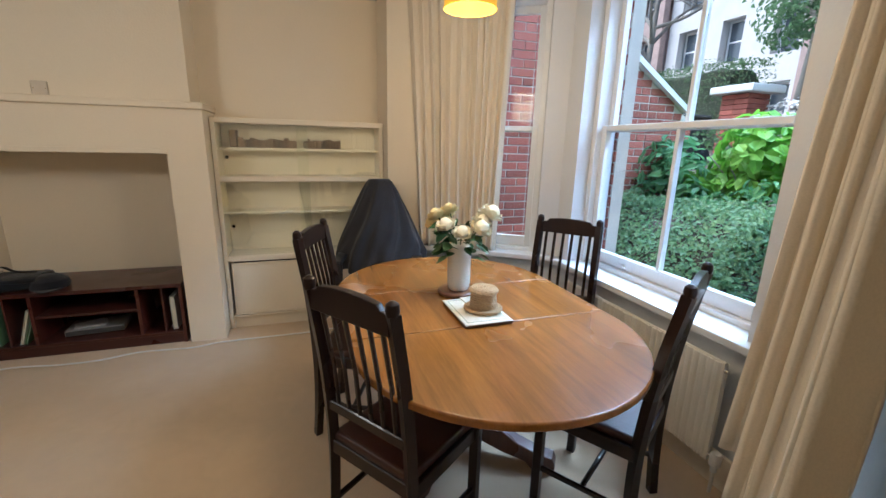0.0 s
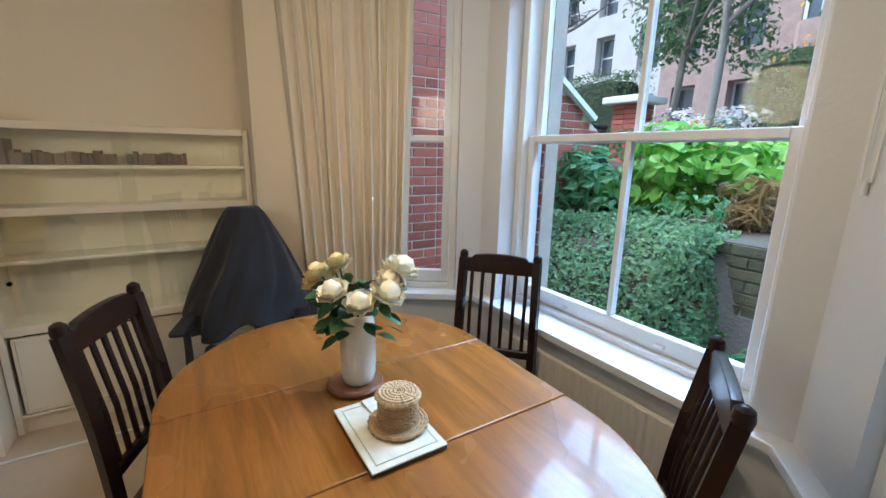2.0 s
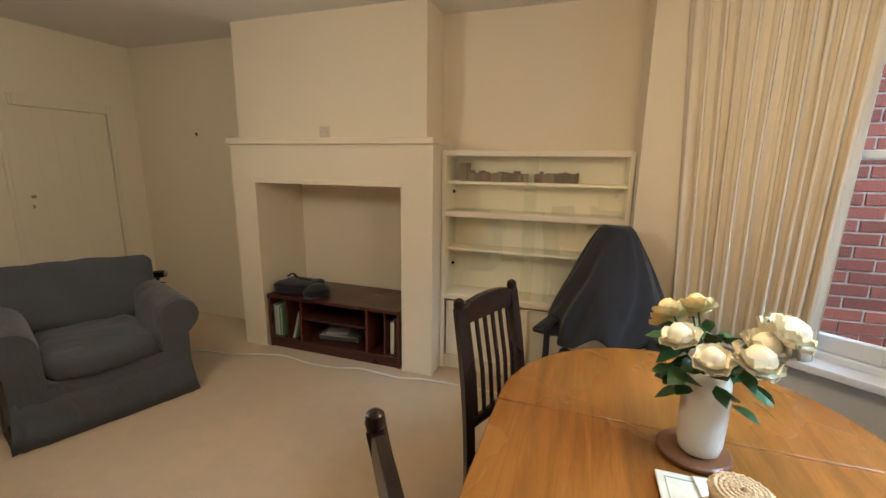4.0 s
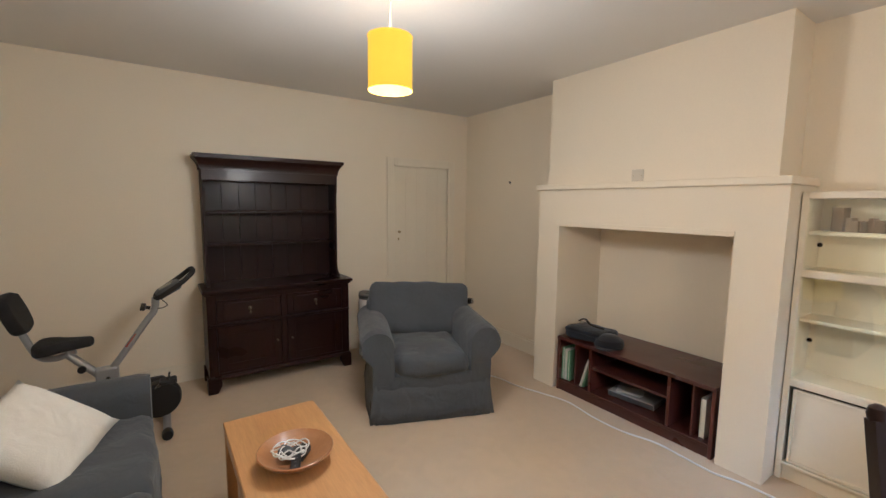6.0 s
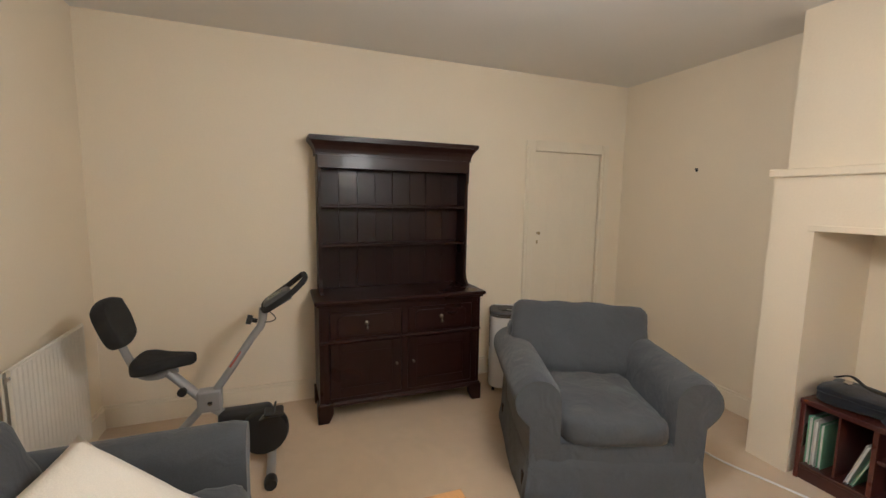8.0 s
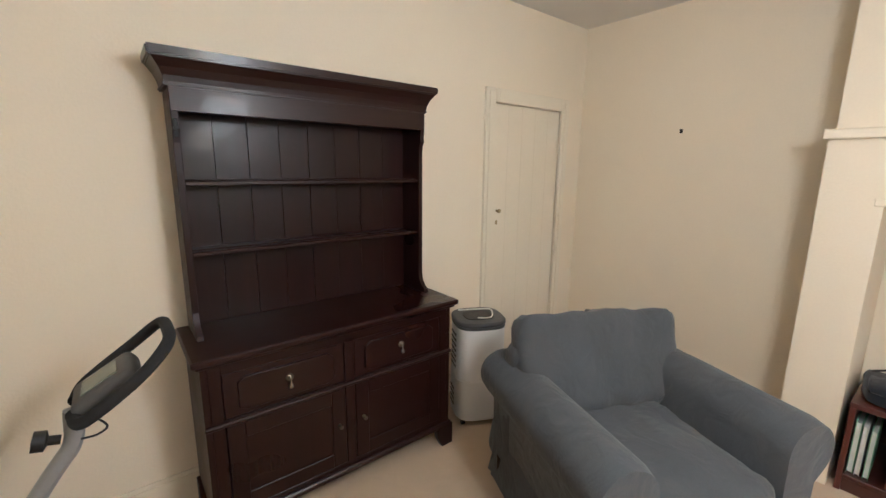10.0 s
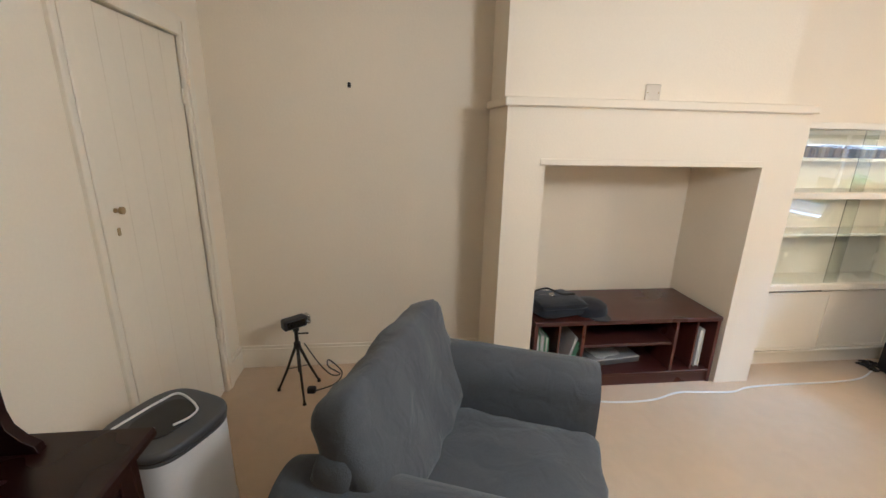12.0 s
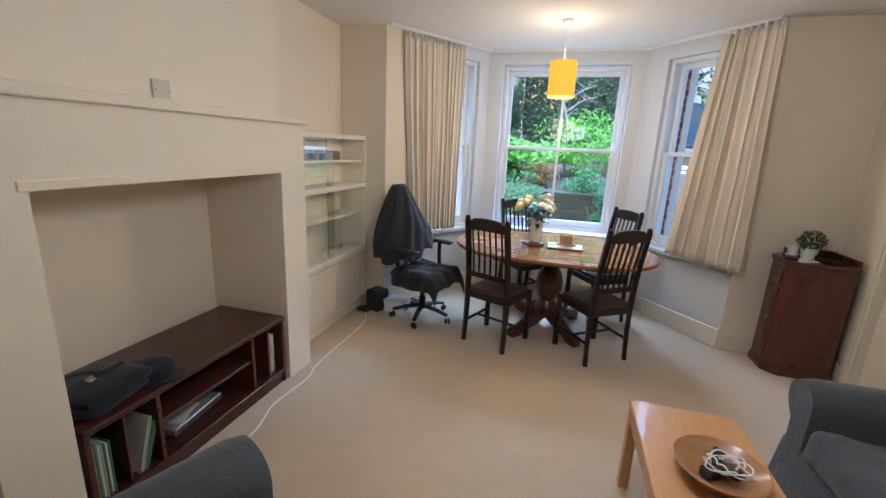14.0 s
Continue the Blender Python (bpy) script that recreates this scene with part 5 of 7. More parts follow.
def coffee_table():
    t = thing("coffee_table", pose(2.24, 2.315, 0), "beech veneer coffee table with square legs", "coffee table")
    part("tabletop", box(-0.22, 0.22, -0.475, 0.475, 0.422, 0.45, 0.004), M_BEECH, t)
    for sx in (-1, 1):
        for sy in (-1, 1):
            part("leg", box(sx * 0.195 - 0.022, sx * 0.195 + 0.022, sy * 0.448 - 0.022, sy * 0.448 + 0.022, 0, 0.4215, 0.003), M_BEECH, t)
    for sx in (-1, 1):
        part("apron", box(sx * 0.205 - 0.009, sx * 0.205 + 0.009, -0.425, 0.425, 0.36, 0.4215, 0.002), M_BEECH, t)
    for sy in (-1, 1):
        part("apron", box(-0.172, 0.172, sy * 0.455 - 0.009, sy * 0.455 + 0.009, 0.36, 0.4215, 0.002), M_BEECH, t)


coffee_table()
M_BOWLWOOD = wood("turned_bowl_wood", (0.28, 0.12, 0.045), (0.46, 0.23, 0.09), 0.35, 'X', 1.2, 0.2)
bowl_at = (2.25, 2.36)
solo("wooden_bowl", lathe([(0, 0.0), (0.055, 0.0), (0.07, 0.006), (0.12, 0.035), (0.148, 0.062), (0.150, 0.068), (0.146, 0.070), (0.115, 0.046), (0.065, 0.018), (0, 0.014)], 48), M_BOWLWOOD, pose(*bowl_at, 0.4502),
     "wide turned wooden bowl on the coffee table", "bowl")


def bowl_contents():
    r = random.Random(5)
    for k in range(3):
        a = thing("power_adaptor", pose(bowl_at[0] - 0.03 + 0.03 * k, bowl_at[1] - 0.015 + 0.02 * (k % 2), 0.478 + 0.008 * k, 12 * k - 8, 14, 40 + 50 * k), "black plug-in power adaptor in the wooden bowl", "adaptor", "adaptors in the bowl")
        part("adaptor_body", box(-0.035, 0.035, -0.022, 0.022, -0.012, 0.024, 0.006), M_BLACK, a)
        part("pin", box(0.035, 0.05, -0.003, 0.003, 0.002, 0.008, 0.001), M_CHROME, a)
    c = thing("charging_cable", pose(bowl_at[0], bowl_at[1], 0.5), "coiled white charging cable lying in the bowl", "cable")
    pts = []
    for i in range(46):
        a = i * 0.62
        rr = 0.055 + 0.022 * math.sin(i * 0.9)
        pts.append((rr * math.cos(a) + 0.02, rr * 0.8 * math.sin(a), 0.014 + 0.012 * math.sin(i * 1.7) + 0.004))
    part("wire", tube(smooth_line(pts, 4), 0.0028, 6), M_CABLE, c)
    part("connector", box(0.05, 0.075, -0.05, -0.042, 0.02, 0.026, 0.002), M_CABLE, c)
    rm = thing("remote_control", pose(bowl_at[0] + 0.01, bowl_at[1] + 0.05, 0.497, 10, 8, 70), "slim black remote control in the bowl", "remote control")
    part("remote_body", box(-0.07, 0.07, -0.02, 0.02, 0, 0.014, 0.005), M_BLACK, rm)
    for i in range(6):
        part("button", lathe([(0, 0), (0.005, 0), (0.004, 0.002), (0, 0.002)], 8, pose(-0.05 + 0.02 * i, 0.0, 0.014)), M_GREYPLASTIC, rm)


bowl_contents()


def media_unit():
    t = thing("media_unit", pose(0, 0, 0), "low mahogany-coloured media unit with open compartments", "media unit")
    X0, X1, ya, yb, h = -0.50, -0.012, 1.815, 3.005, 0.455
    W = M_MAHOGANY_Y
    part("top_board", box(X0, X1 + 0.008, ya, yb, h - 0.026, h, 0.003), W, t)
    for y in (ya + 0.002, yb - 0.024):
        part("side", box(X0, X1, y, y + 0.022, 0.0, h - 0.0265, 0.002), M_MAHOGANY, t)
    part("bottom_board", box(X0, X1, ya + 0.0245, yb - 0.0245, 0.07, 0.09, 0.002), W, t)
    part("plinth", box(X1 - 0.03, X1 - 0.012, ya + 0.0245, yb - 0.0245, 0.0, 0.0695), W, t)
    part("back", box(X0, X0 + 0.006, ya + 0.0245, yb - 0.0245, 0.09, h - 0.027), M_MAHOGANY, t)
    for y in (2.115, 2.715):
        part("divider", box(X0 + 0.0065, X1 - 0.006, y, y + 0.02, 0.0905, h - 0.0265, 0.002), M_MAHOGANY, t)
    for y in (1.975, 2.865):
        part("thin_divider", box(X0 + 0.0065, X1 - 0.02, y, y + 0.01, 0.0905, h - 0.0265, 0.001), M_MAHOGANY, t)
    part("shelf", box(X0 + 0.0065, X1 - 0.02, 2.1355, 2.7145, 0.265, 0.283, 0.002), W, t)


media_unit()


def upright_folder(m, w, h, d, mat, label):
    f = thing("folder", m, label, "folder", "folders in the media unit")
    cov = bmesh.new()
    add_box(cov, -d / 2, d / 2, 0, 0.002, 0, h, 0.0005)
    add_box(cov, -d / 2, d / 2, w - 0.002, w, 0, h, 0.0005)
    add_box(cov, -d / 2, -d / 2 + 0.002, 0.002, w - 0.002, 0, h, 0.0005)
    part("cover", cov, mat, f)
    part("paper_block", box(-d / 2 + 0.003, d / 2 - 0.012, 0.0025, w - 0.0025, 0.002, h - 0.012), M_PAPER, f, "white papers")


for y, w, h, mt, lb in ((1.845, 0.022, 0.27, M_PAPERGREEN, "green card folder of papers standing in the unit"), (1.872, 0.018, 0.26, M_PAPER, "white paper folder standing in the unit"), (1.90, 0.02, 0.25, M_PAPERGREEN, "green card folder of papers standing in the unit")):
    upright_folder(pose(-0.17, y, 0.0905, 0, 0, 0), w, h, 0.26, mt, lb)
upright_folder(pose(-0.17, 2.02, 0.0905, -16, 0, 0), 0.016, 0.25, 0.26, M_PAPER, "white folder leaning in the unit")
upright_folder(pose(-0.17, 2.045, 0.0905, -19, 0, 0), 0.012, 0.24, 0.26, M_PAPERGREEN, "green folder leaning in the unit")
upright_folder(pose(-0.17, 2.91, 0.0905, 0, 0, 0), 0.03, 0.26, 0.24, M_PAPER, "white folder standing at the end of the unit")
bx = thing("set_top_box", pose(-0.22, 2.40, 0.0905, 0, 0, 7), "flat grey set-top box on the lower shelf", "set-top box")
part("casing", box(-0.11, 0.11, -0.17, 0.17, 0.004, 0.045, 0.004), M_GREYMETAL, bx)
part("front_panel", box(0.1102, 0.113, -0.165, 0.165, 0.008, 0.04, 0.001), M_GREYPLASTIC, bx)
for s in (-1, 1):
    part("foot", lathe([(0, 0), (0.01, 0), (0.01, 0.0045), (0, 0.0045)], 10, pose(0.08, s * 0.13, 0)), M_BLACK, bx)
pp = thing("paper_pile", pose(-0.20, 2.36, 0.136, 0, 0, 20), "small pile of white letters on the set-top box", "papers")
for k in range(4):
    part("letter", box(-0.06, 0.06, -0.09, 0.09, 0.0016 * k, 0.0016 * k + 0.0013, 0, pose(0, 0, 0, 0, 0, 7 * k - 9)), M_PAPER, pp)


def bag():
    b = thing("shoulder_bag", pose(-0.20, 1.995, 0.4552, 0, 0, 6), "dark grey fabric laptop bag with a cap on it", "bag")
    part("bag_body", puffy(-0.15, 0.15, -0.16, 0.16, 0.0, 0.075, 0.03, 0.012, 31, 0.012), M_BAGCLOTH, b, angle=60)
    part("flap", puffy(-0.05, 0.155, -0.15, 0.15, 0.055, 0.09, 0.016, 0.006, 33, 0.008), M_BAGCLOTH, b, angle=60)
    part("strap", tube(smooth_line([(-0.05, -0.14, 0.10), (0.0, -0.06, 0.14), (0.04, 0.02, 0.115), (0.02, 0.12, 0.10)], 6), 0.012, 8, None, 0.4), M_BLACKFOAM, b)
    part("buckle", box(0.0, 0.03, -0.07, -0.035, 0.128, 0.142, 0.004, pose(0, 0, 0, 0, 20, 0)), M_CHROME, b)
    h = thing("cap", pose(-0.14, 2.20, 0.4552, 0, 0, 15), "dark blue cloth cap lying on the media unit", "cap")
    part("crown", lathe([(0.105, 0.0), (0.11, 0.02), (0.10, 0.055), (0.06, 0.082), (0, 0.088)], 28), M_CAPCLOTH, h)
    part("peak", prism([(0.06 + 0.02, -0.07), (0.14, -0.05), (0.165, 0.0), (0.14, 0.05), (0.08, 0.07)], 0.003, 0.009, None, 0.002), M_CAPCLOTH, h)


M_BAGCLOTH = cloth("slate_nylon", (0.016, 0.019, 0.026))
M_CAPCLOTH = cloth("navy_cotton", (0.02, 0.022, 0.03))
bag()


def exercise_bike():
    b = thing("exercise_bike", pose(2.98, 0.64, 0), "folding silver-grey exercise bike with black seat and console", "exercise bike")
    G = M_GREYMETAL
    part("main_post", tube(smooth_line([(0.33, 0, 0.045), (0.03, 0, 0.37), (-0.20, 0, 0.70), (-0.255, 0, 0.78), (-0.268, 0, 0.87)], 6), 0.026, 12, None, 0.75), G, b)
    part("lower_post", tube([(0.20, 0.0, 0.56), (0.0, 0.0, 0.33), (-0.22, 0, 0.13)], 0.027, 12, None, 0.8), G, b)
    part("pivot_plate", box(-0.045, 0.075, -0.036, 0.036, 0.32, 0.44, 0.012, None, 3), G, b)
    part("pivot_bolt", lathe([(0, 0), (0.012, 0), (0.012, 0.01), (0, 0.012)], 12, pose(0.01, 0.036, 0.375, -90)), M_CHROME, b)
    part("red_decal", box(-0.012, 0.012, 0.019, 0.0215, -0.05, 0.05, 0.0, pose(-0.125, 0, 0.595, 0, -36)), M_RED, b, "faded red sticker on the post")
    for x, w, nm in ((-0.29, 0.32, "front_foot"), (0.345, 0.22, "rear_foot")):
        ft = part(nm, tube([(x, -w, 0.035), (x, w, 0.035)], 0.024, 12), G, b)
        for s in (-1, 1):
            part("end_cap", lathe([(0, -0.03), (0.03, -0.03), (0.034, 0.0), (0.03, 0.03), (0, 0.03)], 14, pose(x, s * w, 0.036, 90)), M_BLACK, ft)
    fly = bmesh.new()
    add_lathe(fly, [(0, -0.062), (0.08, -0.062), (0.12, -0.05), (0.13, -0.02), (0.13, 0.02), (0.12, 0.05), (0.08, 0.062), (0, 0.062)], 32, pose(-0.255, 0.03, 0.170, 90))
    part("flywheel_housing", fly, M_BLACK, b)
    part("belt_guard", box(-0.30, -0.02, -0.045, 0.045, 0.22, 0.31, 0.03, pose(0, 0, 0, 0, 0, 0), 3), M_BLACK, b)
    for s in (-1, 1):
        cr = part("crank", tube([(-0.19, s * 0.075, 0.22), (-0.19 - s * 0.12, s * 0.085, 0.22 + s * 0.10)], 0.011, 8), M_CHROME, b)
        pd = part("pedal", box(-0.19 - s * 0.12 - 0.05, -0.19 - s * 0.12 + 0.05, s * 0.095 - 0.01 if s > 0 else -0.175, 0.175 if s > 0 else -0.085, 0.205 + s * 0.10, 0.232 + s * 0.10, 0.008), M_BLACK, cr)
        part("pedal_strap", tube(smooth_line([(-0.19 - s * 0.12, s * 0.095, 0.225 + s * 0.10), (-0.19 - s * 0.12 - 0.01, s * 0.13, 0.275 + s * 0.10), (-0.19 - s * 0.12, s * 0.17, 0.225 + s * 0.10)], 5), 0.006, 6, None, 0.4), M_BLACK, pd)
    part("seat_tube", tube([(0.20, 0, 0.56), (0.185, 0, 0.60)], 0.02, 10), G, b)
    part("height_knob", lathe([(0, 0), (0.01, 0), (0.01, 0.025), (0.022, 0.03), (0.022, 0.05), (0, 0.052)], 14, pose(0.13, 0.03, 0.47, -90)), M_BLACK, b)
    sd = bmesh.new()
    outline = [(-0.085, 0.030), (-0.10, 0.0), (-0.085, -0.030), (0.02, -0.07), (0.10, -0.125), (0.165, -0.12), (0.185, 0.0), (0.165, 0.12), (0.10, 0.125), (0.02, 0.07)]
    sm = [(p.x, p.y) for p in smooth_line([(x, y, 0) for x, y in outline + outline[:1]], 4)][:-1]
    part("saddle", prism(sm, 0.595, 0.655, pose(0.17, 0, 0, 0, 0, 0), 0.022), M_BLACKFOAM, b)
    part("back_support_tube", tube(smooth_line([(0.16, 0, 0.575), (0.26, 0, 0.545), (0.33, 0, 0.57), (0.375, 0, 0.67), (0.41, 0, 0.78)], 6), 0.019, 10), G, b)
    bk = prism([(p.x, p.y) for p in smooth_line([(x, y, 0) for x, y in ((-0.13, -0.10), (-0.15, 0.0), (-0.12, 0.10), (0.0, 0.125), (0.12, 0.10), (0.15, 0.0), (0.13, -0.10), (0.0, -0.13), (-0.13, -0.10))], 5)][:-1], -0.03, 0.03,
               Matrix.Translation((0.415, 0, 0.85)) @ pose(0, 0, 0, 0, -72, 0) @ pose(0, 0, 0, 0, 0, 90), 0.02)
    part("back_pad", bk, M_BLACKFOAM, b)
    cs = Matrix.Translation((-0.33, 0, 0.912)) @ pose(0, 0, 0, 0, 30, 0)
    con = part("console", box(-0.095, 0.065, -0.08, 0.08, -0.03, 0.028, 0.022, cs, 3), M_GREYPLASTIC, b)
    part("display", box(-0.06, 0.03, -0.045, 0.045, 0.0285, 0.031, 0.001, cs), M_SCREEN, con)
    loop = [(0.07, 0.04, 0.0), (0.04, 0.125, 0.0), (-0.10, 0.135, 0.012), (-0.19, 0.10, 0.03), (-0.205, 0.0, 0.034), (-0.19, -0.10, 0.03), (-0.10, -0.135, 0.012), (0.04, -0.125, 0.0), (0.07, -0.04, 0.0)]
    part("handlebar", tube(smooth_line([tuple(cs @ Vector(p)) for p in loop], 6), 0.016, 10), M_BLACKFOAM, b)
    part("tension_knob", lathe([(0, 0), (0.012, 0), (0.012, 0.025), (0.026, 0.03), (0.026, 0.055), (0, 0.057)], 16, pose(-0.235, 0, 0.80, 0, 75)), M_BLACK, b)
    part("sensor_wire", tube(smooth_line([(-0.285, 0.02, 0.87), (-0.33, 0.03, 0.82), (-0.31, 0.03, 0.80), (-0.275, 0.02, 0.795)], 6), 0.003, 6), M_BLACK, b)
    return b


M_RED = plain("faded_red", (0.38, 0.10, 0.08), 0.5, 0.2)
M_SCREEN = plain("lcd_screen", (0.18, 0.20, 0.17), 0.15, 0.05)
exercise_bike()
radiator(pose(XE, 0.36, 0, 0, 0, 90), 0.66, 0.64, "cream enamelled panel radiator on the side wall")


def air_cooler():
    c = thing("portable_air_conditioner", pose(0.935, 0.295, 0, 0, 0, -26), "white portable air conditioner with a dark grey top", "air conditioner")
    def rounded(rx, ry, z0, z1, bevel):
        pts = []
        for i in range(48):
            a = 2 * math.pi * i / 48
            ca, sa = math.cos(a), math.sin(a)
            pts.append((math.copysign(abs(ca) ** 0.62, ca) * rx, math.copysign(abs(sa) ** 0.62, sa) * ry))
        return prism(pts, z0, z1, None, bevel)

    part("casing", rounded(0.147, 0.142, 0.035, 0.612, 0.012), M_WHITEPLASTIC, c)
    part("casing_lower", rounded(0.1505, 0.1455, 0.036, 0.29, 0.010), M_WHITEPLASTIC, c)
    part("top_panel", rounded(0.152, 0.147, 0.612, 0.640, 0.012), M_GREYPLASTIC, c, "dark grey control top")
    part("top_rim", rounded(0.149, 0.144, 0.598, 0.611, 0.003), M_GREYPLASTIC, c)
    part("control_dial", rounded(0.09, 0.075, 0.639, 0.644, 0.002), M_BLACK, c)
    for k in range(7):
        part("vent_slot", box(0.144, 0.1485, -0.05, 0.05, 0.34 + 0.033 * k, 0.355 + 0.033 * k, 0.001), M_GREYPLASTIC, c)
    for k in range(4):
        part("vent_slot", box(0.148, 0.152, -0.05, 0.03, 0.09 + 0.033 * k, 0.105 + 0.033 * k, 0.001), M_GREYPLASTIC, c)
    for x in (-0.11, 0.11):
        for y in (-0.1, 0.1):
            part("castor", lathe([(0, -0.011), (0.018, -0.011), (0.018, 0.011), (0, 0.011)], 14, pose(x, y, 0.0185, 0, 90)), M_BLACK, c)
    w = thing("power_lead", pose(0.935, 0.295, 0.645, 0, 0, -26), "white power lead lying on the air conditioner", "cable")
    part("wire", tube(smooth_line([(0.10, -0.09, 0.003), (-0.05, -0.085, 0.003), (-0.10, -0.06, 0.004), (-0.07, 0.05, 0.004), (-0.03, 0.075, 0.004), (0.02, 0.06, 0.003)], 8), 0.004, 6), M_CABLE, w)


air_cooler()


def tripod_camera():
    t = thing("camera_tripod", pose(-0.11, 0.44, 0), "small black tripod carrying a black camera", "tripod")
    for k in range(3):
        a = radians(20 + 120 * k)
        lg = part("leg", tube([(0.012 * math.cos(a), 0.012 * math.sin(a), 0.30), (0.075 * math.cos(a), 0.075 * math.sin(a), 0.14), (0.135 * math.cos(a), 0.135 * math.sin(a), 0.008)], 0.009, 8, 0.006), M_BLACK, t)
        part("rubber_foot", lathe([(0, 0), (0.011, 0), (0.009, 0.016), (0, 0.018)], 10, pose(0.135 * math.cos(a), 0.135 * math.sin(a), 0)), M_BLACK, lg)
        part("brace", tube([(0, 0, 0.17), (0.07 * math.cos(a), 0.07 * math.sin(a), 0.15)], 0.003, 6), M_GREYPLASTIC, lg)
    part("centre_column", lathe([(0, 0.14), (0.008, 0.14), (0.008, 0.29), (0.019, 0.295), (0.019, 0.33), (0.011, 0.335), (0.011, 0.40), (0.017, 0.402), (0.017, 0.425), (0, 0.427)], 14), M_BLACK, t)
    part("pan_handle", tube([(0, 0, 0.385), (-0.03, 0.06, 0.37)], 0.005, 8), M_BLACK, t)
    cm = thing("video_camera", pose(-0.11, 0.44, 0.427, 0, 0, 38), "compact black camera with a silver end on a tripod", "camera")
    part("camera_body", box(-0.03, 0.03, -0.075, 0.06, 0.0, 0.062, 0.012, None, 3), M_BLACK, cm)
    part("silver_cap", box(-0.028, 0.028, 0.0605, 0.085, 0.003, 0.060, 0.012, None, 3), M_CHROME, cm)
    part("front_window", box(0.0302, 0.0315, -0.06, 0.045, 0.012, 0.05, 0.0005), M_SCREEN2, cm)
    w = thing("camera_lead", pose(-0.15, 0.55, 0), "looped grey lead on the carpet by the skirting", "cable")
    part("wire", tube(smooth_line([(0.0, -0.08, 0.30), (-0.02, 0.0, 0.14), (-0.05, 0.06, 0.05), (0.02, 0.12, 0.10), (0.05, 0.06, 0.17), (-0.04, 0.05, 0.16), (-0.06, 0.12, 0.06), (-0.02, 0.08, 0.006), (0.05, -0.03, 0.006)], 8), 0.004, 6), M_GREYPLASTIC, w)
    plug = part("plug", box(0.03, 0.07, -0.07, -0.02, 0.0, 0.035, 0.006), M_BLACK, w)


M_SCREEN2 = plain("black_glass", (0.008, 0.008, 0.009), 0.08, 0.05)
tripod_camera()


def wall_plate():
    s = thing("blank_wall_plate", pose(-0.097, 2.377, 1.735), "square aged cream blanking plate on the chimney breast", "wall plate")
    part("plate", box(0.0, 0.010, -0.043, 0.043, -0.043, 0.043, 0.004), M_SWITCH, s)
    for k in (-1, 1):
        part("screw", lathe([(0, 0), (0.004, 0), (0.003, 0.0015), (0, 0.0015)], 8, pose(0.010, k * 0.03, 0, 0, 90)), M_BRASS, s)
    n = thing("picture_nail", pose(XW, 0.762, 1.754), "old picture hook nailed in the wall", "hook")
    part("hook_plate", box(0.0, 0.004, -0.009, 0.009, -0.012, 0.014, 0.001), M_IRON, n)
    part("nail", lathe([(0, 0), (0.004, 0), (0.004, 0.012), (0.007, 0.013), (0, 0.015)], 8, pose(0.003, 0, 0.006, 0, 75)), M_IRON, n)


wall_plate()


def pendant(x, y, z0, z1, r, label):
    p = thing("pendant_lamp", pose(x, y, 0), label, "ceiling lamp", "yellow pendant lamps")
    part("ceiling_rose", lathe([(0, H), (0.045, H), (0.045, H - 0.012), (0.03, H - 0.03), (0.012, H - 0.036), (0, H - 0.036)], 24), M_WHITEPLASTIC, p)
    part("cord", tube([(0, 0, H - 0.03), (0, 0, z1 - 0.02)], 0.0035, 8), M_WHITEPLASTIC, p)
    part("lamp_holder", lathe([(0, z1 + 0.0), (0.012, z1 + 0.0), (0.018, z1 - 0.03), (0.018, z1 - 0.07), (0, z1 - 0.07)], 16), M_WHITEPLASTIC, p)
    sh = lathe([(r, z0), (r, z1)], 48)
    ob = part("shade", sh, M_SHADE, p, "yellow cloth drum shade")
    for z in (z0, z1):
        rim = tube([(r * math.cos(2 * math.pi * i / 48), r * math.sin(2 * math.pi * i / 48), z) for i in range(49)], 0.003, 6)
        part("rim", rim, M_SHADE, ob)
    sp = bmesh.new()
    for k in range(3):
        a = 2 * math.pi * k / 3
        add_tube(sp, [(0.017 * math.cos(a), 0.017 * math.sin(a), z1 - 0.03), (r * math.cos(a), r * math.sin(a), z1 - 0.004)], 0.002, 6)
    part("spider", sp, M_WHITEPLASTIC, ob)
    part("bulb", lathe([(0, z1 - 0.15), (0.02, z1 - 0.145), (0.03, z1 - 0.12), (0.026, z1 - 0.095), (0.014, z1 - 0.07), (0, z1 - 0.07)], 16), M_BULB, p, "glowing round bulb")
    return p


pendant(1.772, 2.28, 2.032, 2.262, 0.099, "yellow drum pendant lamp, lit, over the sofa end")
pendant(1.52, 4.55, 1.985, 2.245, 0.105, "yellow drum pendant lamp, lit, over the dining table")


